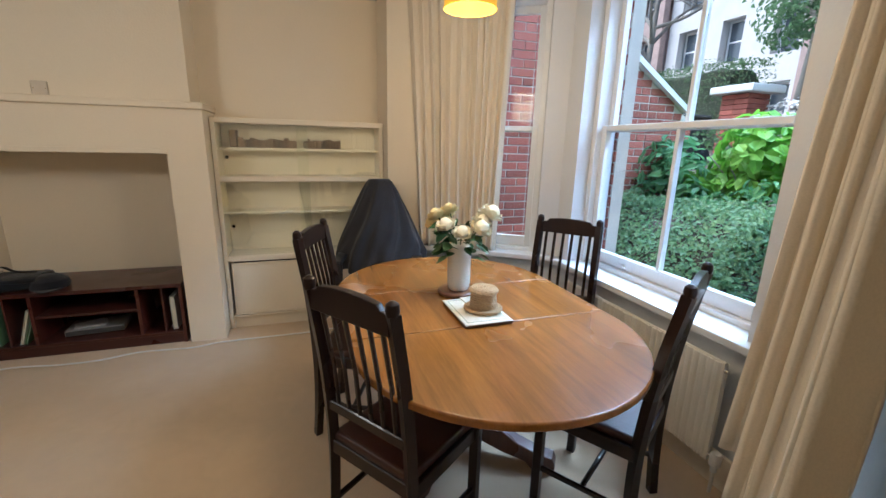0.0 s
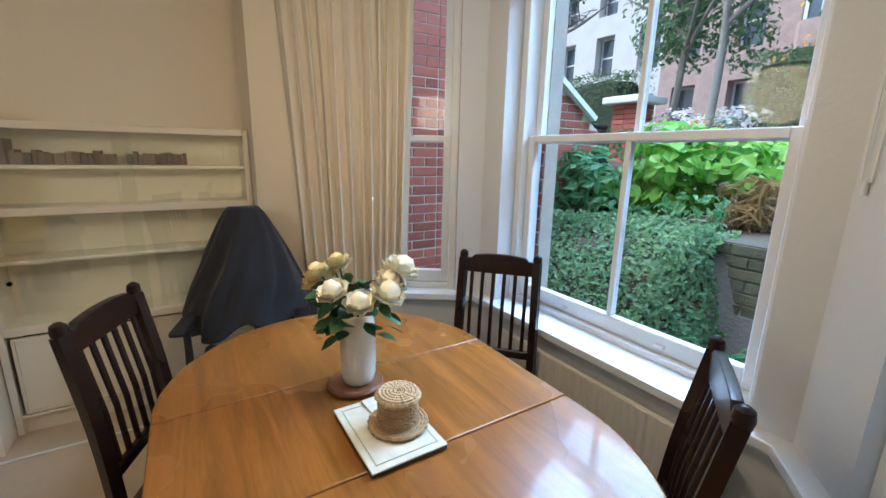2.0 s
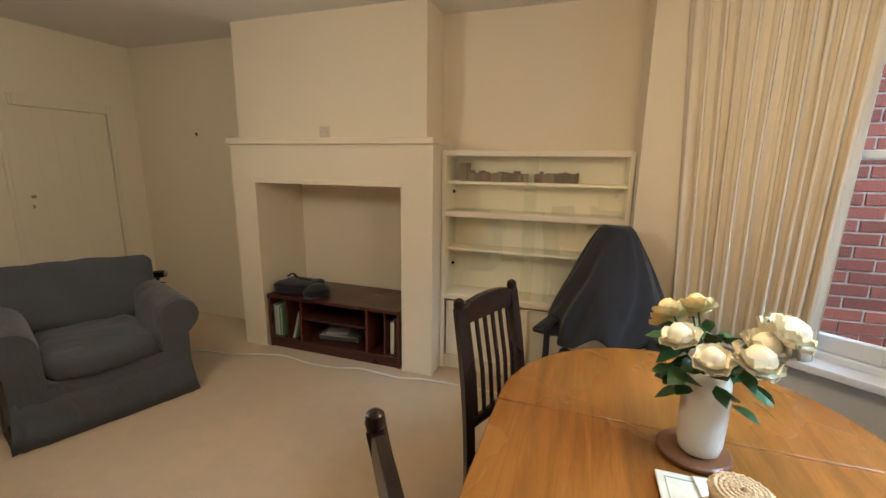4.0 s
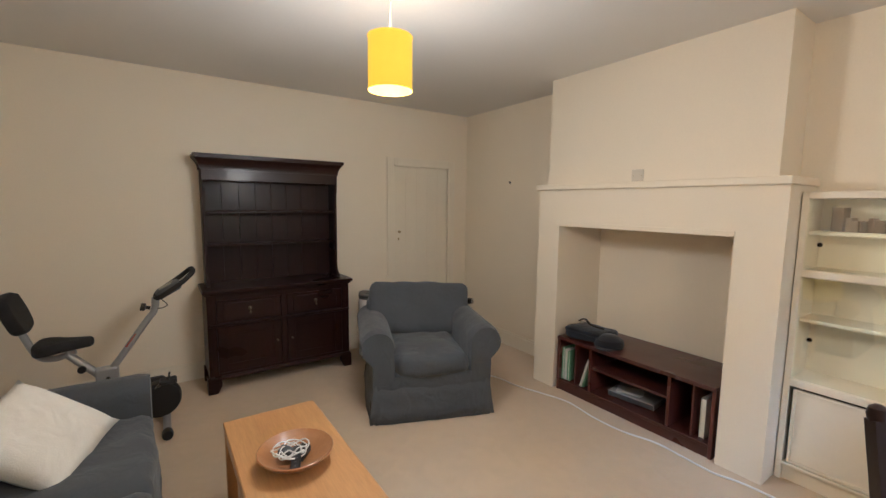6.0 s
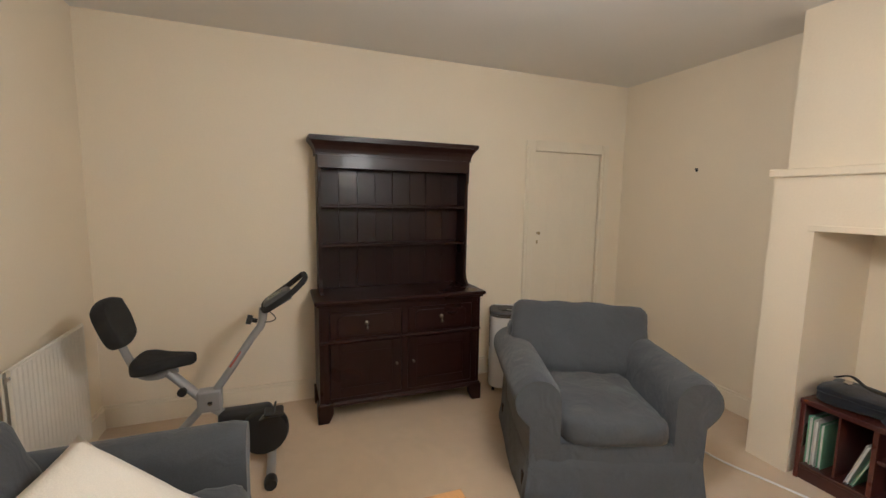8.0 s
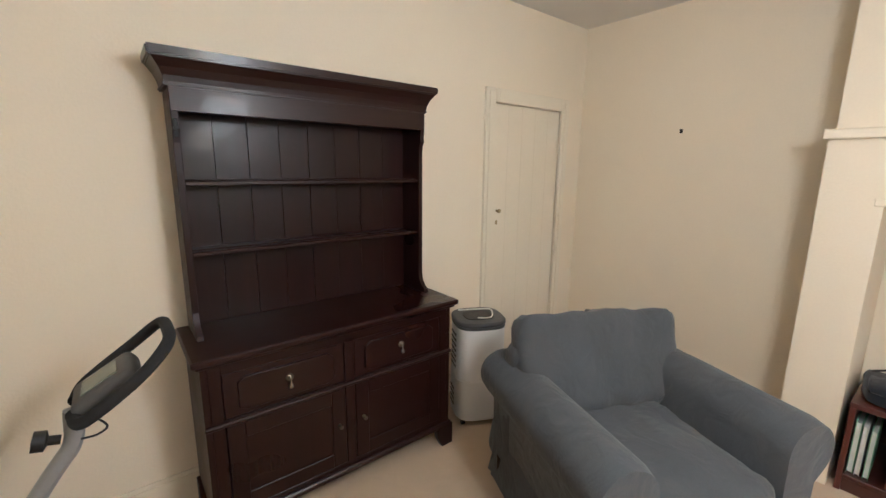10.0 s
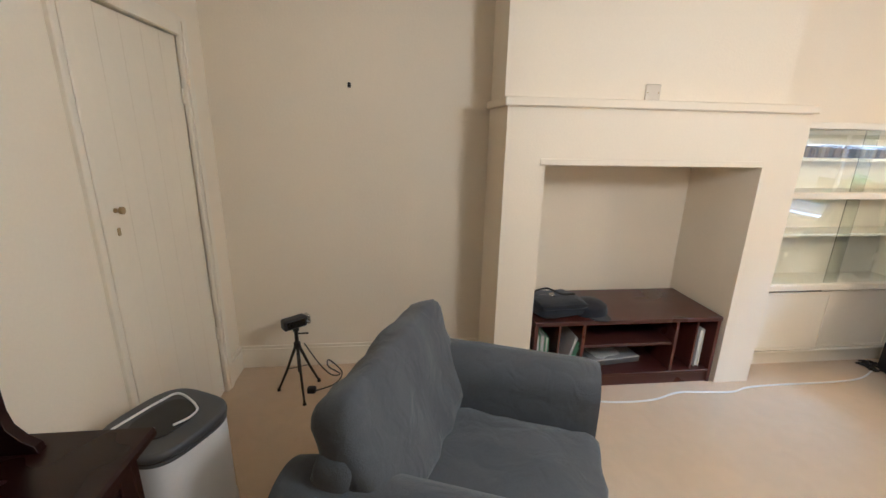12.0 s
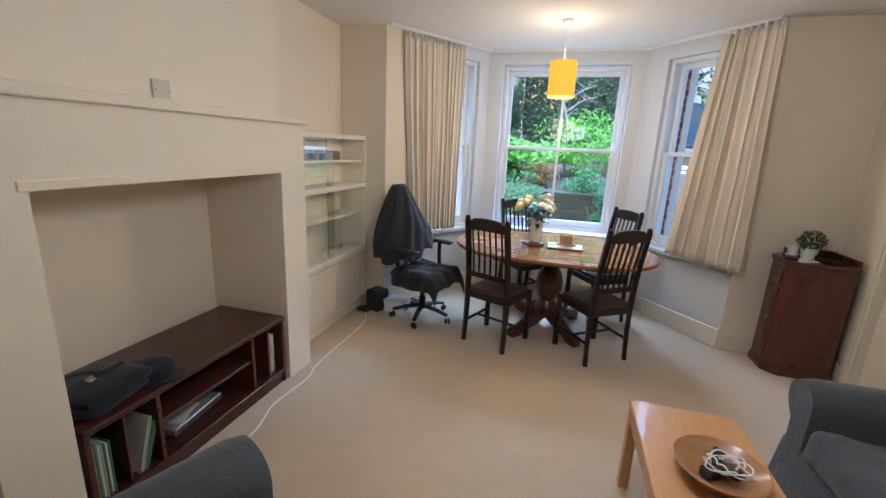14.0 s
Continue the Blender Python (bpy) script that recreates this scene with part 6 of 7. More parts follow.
def corner_cabinet():
    c = thing("side_cabinet", pose(3.235, 4.30, 0), "small mahogany side cabinet with canted corners by the door", "cabinet")
    W, D, Hh = 0.40, 0.34, 0.875

    def canted(o, z0, z1, bevel):
        k = 0.075
        return prism([(W, -o), (k, -o), (-o, k - o * 0.4), (-o, D - k + o * 0.4), (k, D + o), (W, D + o)], z0, z1, None, bevel)

    part("carcass", canted(0.0, 0.075, Hh - 0.045, 0.003), M_MAHOGANY, c)
    part("top", canted(0.016, Hh - 0.022, Hh, 0.006), M_MAHOGANY, c)
    part("top_moulding", canted(0.008, Hh - 0.045, Hh - 0.0225, 0.006), M_MAHOGANY, c)
    gal = bmesh.new()
    add_box(gal, 0.09, W, D - 0.004, D + 0.012, Hh, Hh + 0.045, 0.004)
    add_box(gal, W - 0.012, W + 0.004, 0.0, D - 0.004, Hh, Hh + 0.045, 0.004)
    part("gallery", gal, M_MAHOGANY, c)
    part("plinth", canted(0.014, 0.0, 0.055, 0.006), M_MAHOGANY, c)
    part("plinth_moulding", canted(0.007, 0.0555, 0.0745, 0.006), M_MAHOGANY, c)
    dr = part("drawer", box(-0.008, 0.006, 0.085, D - 0.085, 0.68, 0.80, 0.004), M_MAHOGANY, c)
    part("knob", lathe([(0, 0), (0.006, 0), (0.006, 0.01), (0.013, 0.018), (0, 0.026)], 12, pose(-0.008, D / 2, 0.74, 0, -90)), M_BRASS, dr)
    dd = part("door", box(-0.008, 0.006, 0.085, D - 0.085, 0.10, 0.66, 0.004), M_MAHOGANY, c)
    part("door_panel", box(-0.013, -0.007, 0.115, D - 0.115, 0.15, 0.61, 0.003), M_MAHOGANY, dd)
    part("knob", lathe([(0, 0), (0.006, 0), (0.006, 0.01), (0.013, 0.018), (0, 0.026)], 12, pose(-0.008, 0.105, 0.42, 0, -90)), M_BRASS, dd)
    # things on it
    z = Hh + 0.0005
    pl = thing("potted_plant", pose(3.40, 4.47, z), "small round green plant in a white pot", "plant")
    part("pot", lathe([(0, 0), (0.042, 0), (0.055, 0.08), (0.052, 0.083), (0.045, 0.07), (0, 0.068)], 28), M_WHITEPLASTIC, pl)
    r = random.Random(3)
    fo = bmesh.new()
    for k in range(420):
        v = Vector((r.gauss(0, 1), r.gauss(0, 1), r.gauss(0, 1))).normalized()
        v.z = v.z * 0.92
        base = Vector((0, 0, 0.135)) + v * 0.082 * r.uniform(0.75, 1.08)
        s = r.uniform(0.008, 0.014)
        q = v.to_track_quat('Z', 'Y').to_matrix().to_4x4() @ pose(0, 0, 0, r.uniform(-50, 50), r.uniform(-50, 50), r.uniform(0, 360))
        vs = [fo.verts.new(base + (q @ Vector(p))) for p in ((0, -s, 0), (s * 0.6, 0, s * 0.2), (0, s, 0), (-s * 0.6, 0, s * 0.2))]
        fo.faces.new(vs)
    part("foliage", fo, M_LEAF, pl, "tight ball of small green leaves", angle=180)
    mg = thing("mug", pose(3.31, 4.50, z), "white printed mug beside the plant", "mug")
    part("mug_body", lathe([(0, 0), (0.034, 0), (0.036, 0.085), (0.033, 0.085), (0.031, 0.006), (0, 0.006)], 24), M_WHITEPLASTIC, mg)
    part("mug_handle", tube(smooth_line([(0.034, 0, 0.07), (0.055, 0, 0.065), (0.055, 0, 0.03), (0.035, 0, 0.02)], 5), 0.005, 8), M_WHITEPLASTIC, mg)
    part("mug_print", box(-0.0375, -0.0355, -0.015, 0.015, 0.03, 0.06, 0), M_BLACK, mg)
    tr = thing("letter_tray", pose(3.50, 4.38, z, 0, 0, 10), "dark brown wooden letter tray on the cabinet", "tray")
    part("tray_floor", box(-0.07, 0.07, -0.055, 0.055, 0, 0.006), M_DARKWOOD, tr)
    for s in (-1, 1):
        part("tray_side", box(-0.07, 0.07, s * 0.055 - 0.004, s * 0.055 + 0.004, 0.0, 0.04, 0.002), M_DARKWOOD, tr)
        part("tray_end", box(s * 0.07 - 0.004, s * 0.07 + 0.004, -0.05, 0.05, 0.0, 0.04, 0.002), M_DARKWOOD, tr)
    pa = thing("paper_pile", pose(3.35, 4.385, z, 0, 0, 15), "loose white papers on the cabinet top", "papers")
    for k in range(3):
        part("letter", box(-0.08, 0.08, -0.05, 0.05, 0.0015 * k, 0.0015 * k + 0.0012, 0, pose(0, 0, 0, 0, 0, 11 * k)), M_PAPER, pa)
    wl = thing("wallet", pose(3.27, 4.40, z, 0, 0, 65), "black wallet lying on the cabinet", "wallet")
    part("leather", box(-0.055, 0.055, -0.04, 0.04, 0, 0.02, 0.006), M_BLACK, wl)
    gl = solo("drinking_glass", lathe([(0, 0), (0.03, 0), (0.034, 0.10), (0.032, 0.10), (0.028, 0.008), (0, 0.008)], 28), M_GLASS, pose(3.55, 4.50, z), "clear drinking glass on the cabinet top", "glass")


corner_cabinet()

# white extension lead along the hearth
LEAD = [(x, y, 0.006) for x, y in ((0.36, 1.20), (0.27, 1.40), (0.24, 1.62), (0.16, 1.86), (0.115, 2.05), (0.15, 2.30), (0.145, 2.52), (0.09, 2.72), (0.10, 2.90), (0.11, 3.07), (0.075, 3.2), (0.065, 3.42), (0.065, 3.82), (0.04, 4.05), (-0.03, 4.22))]
solo("extension_lead", tube(smooth_line(LEAD, 10), 0.0055, 8), M_CABLE, pose(0, 0, 0), "white extension lead trailing along the carpet", "cable")

# ---- outside: a rising front garden, the street and the houses across it ----
def leafy(name, base, rough=0.5):
    """Leaf colour that varies from leaf to leaf, with a little light passing through."""
    m, nt, p, co = surface(name, rough, 0, 0, 0.4)
    gi = nt.nodes.new("ShaderNodeNewGeometry")
    n = node(nt, "ShaderNodeTexNoise", Scale=2.5, Detail=3.0)
    nt.links.new(co, n.inputs["Vector"])
    c1 = ramp(nt, gi.outputs["Random Per Island"], ((0.0, shade(base, 0.55)), (0.5, base), (1.0, (min(1, base[0] * 1.7 + 0.015), base[1] * 1.45, base[2] * 1.1))))
    c2 = ramp(nt, n.outputs[0], ((0.35, shade(base, 0.6)), (0.65, shade(base, 1.35))))
    nt.links.new(mixed(nt, 0.35, c1, c2), p.inputs["Base Color"])
    t = nt.nodes.new("ShaderNodeBsdfTranslucent")
    t.inputs["Color"].default_value = (*shade(base, 1.6), 1)
    mx = nt.nodes.new("ShaderNodeMixShader")
    mx.inputs[0].default_value = 0.38
    o = nt.nodes["Material Output"]
    nt.links.new(p.outputs[0], mx.inputs[1])
    nt.links.new(t.outputs[0], mx.inputs[2])
    nt.links.new(mx.outputs[0], o.inputs[0])
    return m


M_IVY = leafy("ivy_leaf", (0.145, 0.245, 0.115))
M_BRIGHT = leafy("bright_green_leaf", (0.155, 0.34, 0.035))
M_FERN = leafy("blue_green_leaf", (0.095, 0.215, 0.085))
M_HEDGE = leafy("hedge_leaf", (0.085, 0.15, 0.062))
M_DARKTREE = leafy("dark_tree_leaf", (0.115, 0.205, 0.095))
M_LIME = leafy("lime_leaf", (0.20, 0.36, 0.06))
M_WHITEFLOWER = leafy("white_blossom", (0.62, 0.60, 0.58))
M_DRY = leafy("dry_grass", (0.30, 0.22, 0.10))
M_RUST = leafy("rust_leaf", (0.45, 0.22, 0.05))
M_BARK = plain("grey_bark", (0.25, 0.225, 0.19), 0.9, 0.3, 8, 60, 0.6)
M_SOIL = plain("damp_soil", (0.07, 0.055, 0.038), 0.95, 0.35, 2.0, 40, 0.7)
M_ASPHALT = plain("asphalt", (0.055, 0.055, 0.058), 0.9, 0.15, 2, 120, 0.3)
M_STONE = plain("pale_stone", (0.66, 0.65, 0.62), 0.8, 0.12, 4, 60, 0.3)
# render lightened and brick greyed: the distance haze is mixed into both base colours
M_RENDER = plain("hazed_pale_render", (0.62, 0.60, 0.57), 0.85, 0.12, 1.5, 40, 0.3)
M_REDWALL = plain("hazed_red_brickwork", (0.41, 0.30, 0.26), 0.9, 0.25, 3, 14, 0.3)
M_SLATE = plain("roof_slate", (0.11, 0.11, 0.125), 0.7, 0.2, 3, 20, 0.3)
M_OLDBRICK = plain("mossy_old_brick", (0.075, 0.07, 0.042), 0.95, 0.4, 7, 60, 0.6, per_object=0.4)
M_WHITEWOOD = plain("white_joinery", (0.78, 0.78, 0.76), 0.5, 0.04)
M_FARGLASS = plain("far_window_glass", (0.10, 0.12, 0.14), 0.08, 0.2, 1.0)
M_CARPAINT = plain("blue_grey_car_paint", (0.10, 0.16, 0.24), 0.25, 0.04, 2, 60, 0.02, metal=0.4, coat=0.8)
M_TYRE = plain("tyre_rubber", (0.015, 0.015, 0.015), 0.85, 0.2)


def ground_z(x, y):
    t = max(0.0, min(1.0, (y - 6.0) / 1.05))
    z = 0.22 + 0.70 * t * t * (3 - 2 * t)
    if x > 1.32 and y < 7.08:
        z = 0.15
    z += 0.42 * max(0.0, min(1.0, (y - 7.1) / 2.4)) + 0.2 * max(0.0, min(1.0, (y - 9.6) / 2.2))
    return z


def build_ground():
    ys = [5.0, 5.6, 5.9] + [6.0 + 0.12 * i for i in range(60)] + [13.5, 14, 16, 19, 22, 30, 60, 150, 400]
    xs = [-400, -120, -50, -25, -12, -6] + [-4 + 0.22 * i for i in range(48)] + [8, 14, 25, 50, 120, 400]
    bm = bmesh.new()
    grid = [[bm.verts.new((x, y, ground_z(x, y) + (0.05 * noise.noise(Vector((x * 2, y * 2, 0))) if abs(x) < 7 and 6 < y < 13 else 0) - (0.35 if y < 5.95 else 0))) for x in xs] for y in ys]
    for a, b in zip(grid, grid[1:]):
        for i in range(len(xs) - 1):
            bm.faces.new((a[i], a[i + 1], b[i + 1], b[i]))
    back = [[bm.verts.new((x, y, -0.25)) for x in (-400, 400)] for y in (-400, 5.0)]
    bm.faces.new((back[0][0], back[0][1], back[1][1], back[1][0]))
    structure("ground", bm, M_SOIL, "dark garden soil rising towards the street", "ground", True)


build_ground()
structure("road", box(-60, 60, 14.0, 19.0, 1.45, 1.56), M_ASPHALT, "grey asphalt street beyond the garden", "road")
structure("pavement", box(-60, 60, 12.6, 13.99, 1.45, 1.64, 0.01), M_STONE, "pale paved footway with a kerb", "pavement")


def leaves(points, normals, size, ratio, seed, curl=0.25):
    """Folded leaf blades at points; arrays in, a mesh's vertices and faces out."""
    rg = np.random.RandomState(seed)
    n = len(points)
    d = rg.normal(size=(n, 3))
    d -= (d * normals).sum(1, keepdims=True) * normals
    d /= np.linalg.norm(d, axis=1, keepdims=True) + 1e-9
    s = np.cross(normals, d)
    L = size * rg.uniform(0.6, 1.3, (n, 1))
    W = L * ratio
    base = points - d * L * 0.5
    v = np.stack([base, base + d * L * 0.35 + s * W * 0.5 + normals * L * curl * 0.4, base + d * L * 0.75 + s * W * 0.36 + normals * L * curl * 0.3, base + d * L - normals * L * curl * 0.3,
                  base + d * L * 0.75 - s * W * 0.36 + normals * L * curl * 0.3, base + d * L * 0.35 - s * W * 0.5 + normals * L * curl * 0.4, base + d * L * 0.5], 1).reshape(-1, 3)
    f = []
    for i in range(n):
        k = i * 7
        f += [(k, k + 1, k + 6), (k + 1, k + 2, k + 6), (k + 2, k + 3, k + 6), (k + 3, k + 4, k + 6), (k + 4, k + 5, k + 6), (k + 5, k, k + 6)]
    return v, f


def leaf_mesh(name, v, f, material):
    me = bpy.data.meshes.new(name)
    me.from_pydata(v.tolist(), [], f)
    me.materials.append(material)
    return me


def blob_points(n, centre, radii, seed, lumps=9, shell=0.55):
    """Points in an uneven cloud made of several lumps, with normals pointing out and up."""
    rg = np.random.RandomState(seed)
    c = np.array(centre)
    r = np.array(radii)
    lc = c + rg.normal(size=(lumps, 3)) * r * 0.45
    lr = r * rg.uniform(0.35, 0.7, (lumps, 1))
    k = rg.randint(0, lumps, n)
    u = rg.normal(size=(n, 3))
    u /= np.linalg.norm(u, axis=1, keepdims=True)
    rad = shell + (1 - shell) * rg.uniform(0, 1, (n, 1)) ** 0.5
    p = lc[k] + u * lr[k] * rad
    nr = u + np.array([0, -0.25, 0.7]) + rg.normal(size=(n, 3)) * 0.45
    nr /= np.linalg.norm(nr, axis=1, keepdims=True)
    return p, nr


def stems_mesh(base, tips, r0):
    bm = bmesh.new()
    for t in tips:
        b = Vector(base) + Vector((random.Random(int(t[0] * 991 + t[1] * 77)).uniform(-.06, .06), 0, 0))
        mid = (b + Vector(t)) / 2 + Vector((0, 0, 0.06))
        add_tube(bm, smooth_line([b, mid, t], 3), r0, 5, r0 * 0.4)
    return bm


def bush(name, m_leaf, centre, radii, n, size, ratio, seed, label, lumps=9, stems=8):
    base = (centre[0], centre[1], ground_z(centre[0], centre[1]) - 0.04)
    t = thing(name, pose(*base), label, "shrub")
    p, nr = blob_points(n, (0, 0, centre[2] - base[2]), radii, seed, lumps)
    p[:, 2] = np.maximum(p[:, 2], 0.03)
    v, f = leaves(p, nr, size, ratio, seed + 1)
    ob = new("foliage", leaf_mesh("foliage", v, f, m_leaf))
    ob.parent = t
    tagged(ob, kind="stuff")
    rg = random.Random(seed)
    tips = [(rg.uniform(-.6, .6) * radii[0], rg.uniform(-.6, .6) * radii[1], (centre[2] - base[2]) + rg.uniform(-.3, .5) * radii[2]) for _ in range(stems)]
    part("stems", stems_mesh((0, 0, 0), tips, 0.012), M_BARK, t)
    return t


def hedge_box(name, m_leaf, x0, x1, y0, y1, z1, n, seed, label, size=0.05):
    z0 = ground_z((x0 + x1) / 2, (y0 + y1) / 2) - 0.05
    t = thing(name, pose((x0 + x1) / 2, (y0 + y1) / 2, z0), label, "hedge")
    rg = np.random.RandomState(seed)
    w, d, h = (x1 - x0) / 2, (y1 - y0) / 2, z1 - z0
    p = np.stack([rg.uniform(-w, w, n), rg.uniform(-d, d, n), rg.uniform(0, h, n)], 1)
    side = rg.randint(0, 4, n)
    p[side == 0, 1] = -d
    p[side == 1, 2] = h
    p[side == 2, 0] = np.where(rg.uniform(size=(side == 2).sum()) < .5, -w, w)
    nr = np.zeros((n, 3))
    nr[:, 1] = -0.6
    nr[:, 2] = 0.6
    bump = np.array([noise.noise(Vector((a * 2.2, b * 2.2, c * 2.2 + seed))) for a, b, c in p])
    p += nr * (bump * 0.13)[:, None] + rg.normal(size=(n, 3)) * 0.035
    nr += rg.normal(size=(n, 3)) * 0.5
    nr /= np.linalg.norm(nr, axis=1, keepdims=True)
    v, f = leaves(p, nr, size, 0.6, seed + 1)
    ob = new("foliage", leaf_mesh("foliage", v, f, m_leaf))
    ob.parent = t
    tagged(ob, kind="stuff")
    # solid dark green-brown block that fills the hedge behind its leaves
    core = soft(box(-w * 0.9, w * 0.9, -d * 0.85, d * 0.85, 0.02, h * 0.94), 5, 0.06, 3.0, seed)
    part("solid_core", core, M_HEDGECORE, t)
    return t


M_HEDGECORE = plain("dark_green_brown", (0.045, 0.058, 0.032), 0.95, 0.4, 12, 60, 0.6)

# ivy over the bank below the window
rg = np.random.RandomState(3)
n_ivy = 9000
px = rg.uniform(-0.33, 1.36, n_ivy)
py = rg.uniform(5.95, 7.25, n_ivy)
pz = np.array([ground_z(min(a, 1.3), b) + 0.05 + 0.10 * noise.noise(Vector((a * 3, b * 3, 4))) for a, b in zip(px, py)]) + rg.uniform(-0.03, 0.06, n_ivy)
nrm = rg.normal(size=(n_ivy, 3)) * 0.45 + np.array([0, -0.55, 0.8])
nrm /= np.linalg.norm(nrm, axis=1, keepdims=True)
v, f = leaves(np.stack([px, py, pz], 1), nrm, 0.040, 0.62, 5)
tagged(new("ivy_cover", leaf_mesh("ivy_cover", v, f, M_IVY)), "small-leaved green ground cover over the garden bank", "ground cover", kind="stuff")
# ivy hanging over the end of the retaining wall
n_trail = 3600
px = rg.uniform(1.18, 1.50, n_trail)
py = rg.uniform(5.98, 7.06, n_trail)
pz = np.array([0.16 + (ground_z(1.2, b) - 0.10) * min(1.0, max(0.0, (1.52 - a) / 0.24)) for a, b in zip(px, py)]) + rg.uniform(0.0, 0.10, n_trail)
nrm = rg.normal(size=(n_trail, 3)) * 0.45 + np.array([0.6, -0.5, 0.45])
nrm /= np.linalg.norm(nrm, axis=1, keepdims=True)
v, f = leaves(np.stack([px, py, pz], 1), nrm, 0.038, 0.62, 6)
tagged(new("trailing_ivy", leaf_mesh("trailing_ivy", v, f, M_IVY)), "ivy trailing over the end of the old wall", "ivy", kind="stuff")

bush("leafy_shrub", M_FERN, (-0.10, 7.40, 1.10), (0.42, 0.35, 0.40), 700, 0.13, 0.42, 11, "blue-green long-leaved shrub against the brick wall")
bush("hydrangea", M_BRIGHT, (0.42, 7.72, 1.33), (0.60, 0.42, 0.32), 800, 0.14, 0.72, 13, "bright green large-leaved hydrangea on the bank")
bush("hydrangea", M_LIME, (1.08, 8.25, 1.48), (0.75, 0.45, 0.25), 560, 0.115, 0.66, 14, "yellow-green hydrangea behind the larger one")
bush("low_shrub", M_FERN, (0.85, 7.35, 1.02), (0.55, 0.25, 0.20), 520, 0.08, 0.42, 15, "low dark green leafy plants along the bank")
bush("fern", M_FERN, (1.95, 7.35, 1.12), (0.38, 0.25, 0.20), 420, 0.09, 0.3, 16, "spreading ferns above the retaining wall")
bush("fern", M_LIME, (2.25, 8.6, 1.62), (0.60, 0.45, 0.50), 700, 0.12, 0.3, 17, "tall yellow-green ferns in the garden bed")
bush("grass_tuft", M_DRY, (1.18, 7.65, 1.20), (0.26, 0.20, 0.22), 360, 0.16, 0.06, 18, "tuft of dry brown grass")
bush("low_shrub", M_FERN, (1.75, 6.75, 0.33), (0.42, 0.22, 0.22), 320, 0.085, 0.4, 19, "green ferns at the foot of the retaining wall")
bush("fern", M_FERN, (2.15, 6.80, 0.72), (0.42, 0.16, 0.30), 380, 0.12, 0.3, 24, "arching ferns in front of the retaining wall")
bush("garden_shrub", M_HEDGE, (0.2, 9.3, 1.55), (1.0, 0.5, 0.35), 900, 0.08, 0.5, 20, "mid-green garden shrubs in the bed")
bush("garden_shrub", M_BRIGHT, (2.0, 9.9, 1.85), (0.85, 0.5, 0.45), 900, 0.09, 0.45, 21, "bright green leafy shrub in the bed")
bush("garden_shrub", M_RUST, (-0.35, 9.6, 1.66), (0.40, 0.3, 0.25), 280, 0.07, 0.5, 22, "shrub with rust and pink leaves")
bush("flowering_shrub", M_WHITEFLOWER, (-1.05, 10.9, 1.98), (0.75, 0.4, 0.30), 1500, 0.07, 0.85, 23, "shrub covered in white blossom")
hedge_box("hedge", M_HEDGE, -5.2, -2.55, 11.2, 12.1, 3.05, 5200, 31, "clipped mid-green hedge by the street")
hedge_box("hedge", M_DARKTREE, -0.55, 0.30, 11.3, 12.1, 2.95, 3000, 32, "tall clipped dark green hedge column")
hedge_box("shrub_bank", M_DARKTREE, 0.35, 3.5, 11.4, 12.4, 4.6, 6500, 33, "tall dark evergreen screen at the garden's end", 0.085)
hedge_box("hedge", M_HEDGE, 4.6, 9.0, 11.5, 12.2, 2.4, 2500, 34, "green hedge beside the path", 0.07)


def tree(name, x, y, h, lean, seed, m_leaf, n_leaf, crown_z, crown_r, label, size=0.10):
    z0 = ground_z(x, y) - 0.05
    t = thing(name, pose(x, y, z0), label, "tree")
    r = random.Random(seed)
    top = (lean[0], lean[1], h)
    trunk = smooth_line([(0, 0, 0), (lean[0] * 0.2 + 0.05, lean[1] * 0.2, h * 0.35), (lean[0] * 0.6 - 0.04, lean[1] * 0.6, h * 0.7), top], 6)
    part("trunk", tube(trunk, 0.014 * h, 10, 0.006 * h), M_BARK, t)
    for k in range(13):
        b = trunk[int(len(trunk) * r.uniform(0.3, 0.95))]
        a = r.uniform(0, 2 * math.pi)
        L = r.uniform(0.3, 0.6) * h * 0.55
        e = b + Vector((math.cos(a) * L, math.sin(a) * L * 0.7, L * r.uniform(0.3, 0.9)))
        mid = (b + e) / 2 + Vector((0, 0, 0.05 * h * r.uniform(-0.5, 1)))
        lb = tube(smooth_line([b, mid, e], 4), 0.008 * h, 6, 0.0025 * h)
        for q in range(5):
            s0 = b.lerp(e, r.uniform(0.4, 0.98))
            e2 = s0 + Vector((r.uniform(-1, 1), r.uniform(-.7, .7), r.uniform(-.1, .9))) * L * 0.42
            add_tube(lb, [s0, (s0 + e2) / 2 + Vector((0, 0, 0.02)), e2], 0.0028 * h, 5, 0.001 * h)
        part("limb", lb, M_BARK, t)
    if n_leaf:
        p, nr = blob_points(n_leaf, (lean[0] * 0.8, lean[1] * 0.8, crown_z), crown_r, seed, 14, 0.5)
        v, f = leaves(p, nr, size, 0.5, seed + 2)
        ob = new("crown", leaf_mesh("crown", v, f, m_leaf))
        ob.parent = t
        tagged(ob, kind="stuff")
    return t


tree("tree", -2.35, 12.4, 5.5, (0.3, 0.2), 41, M_DARKTREE, 3600, 3.4, (1.1, 0.8, 1.5), "slender evergreen tree beside the street", 0.11)
tree("bare_tree", 1.62, 8.75, 2.6, (-0.5, 0.1), 42, M_RUST, 60, 1.5, (0.7, 0.4, 0.4), "small half-bare tree with grey twigs", 0.07)
tree("tree", -6.4, 12.6, 6.5, (0.2, 0.3), 43, M_HEDGE, 2600, 5.0, (1.6, 1.0, 1.4), "broad green street tree", 0.12)
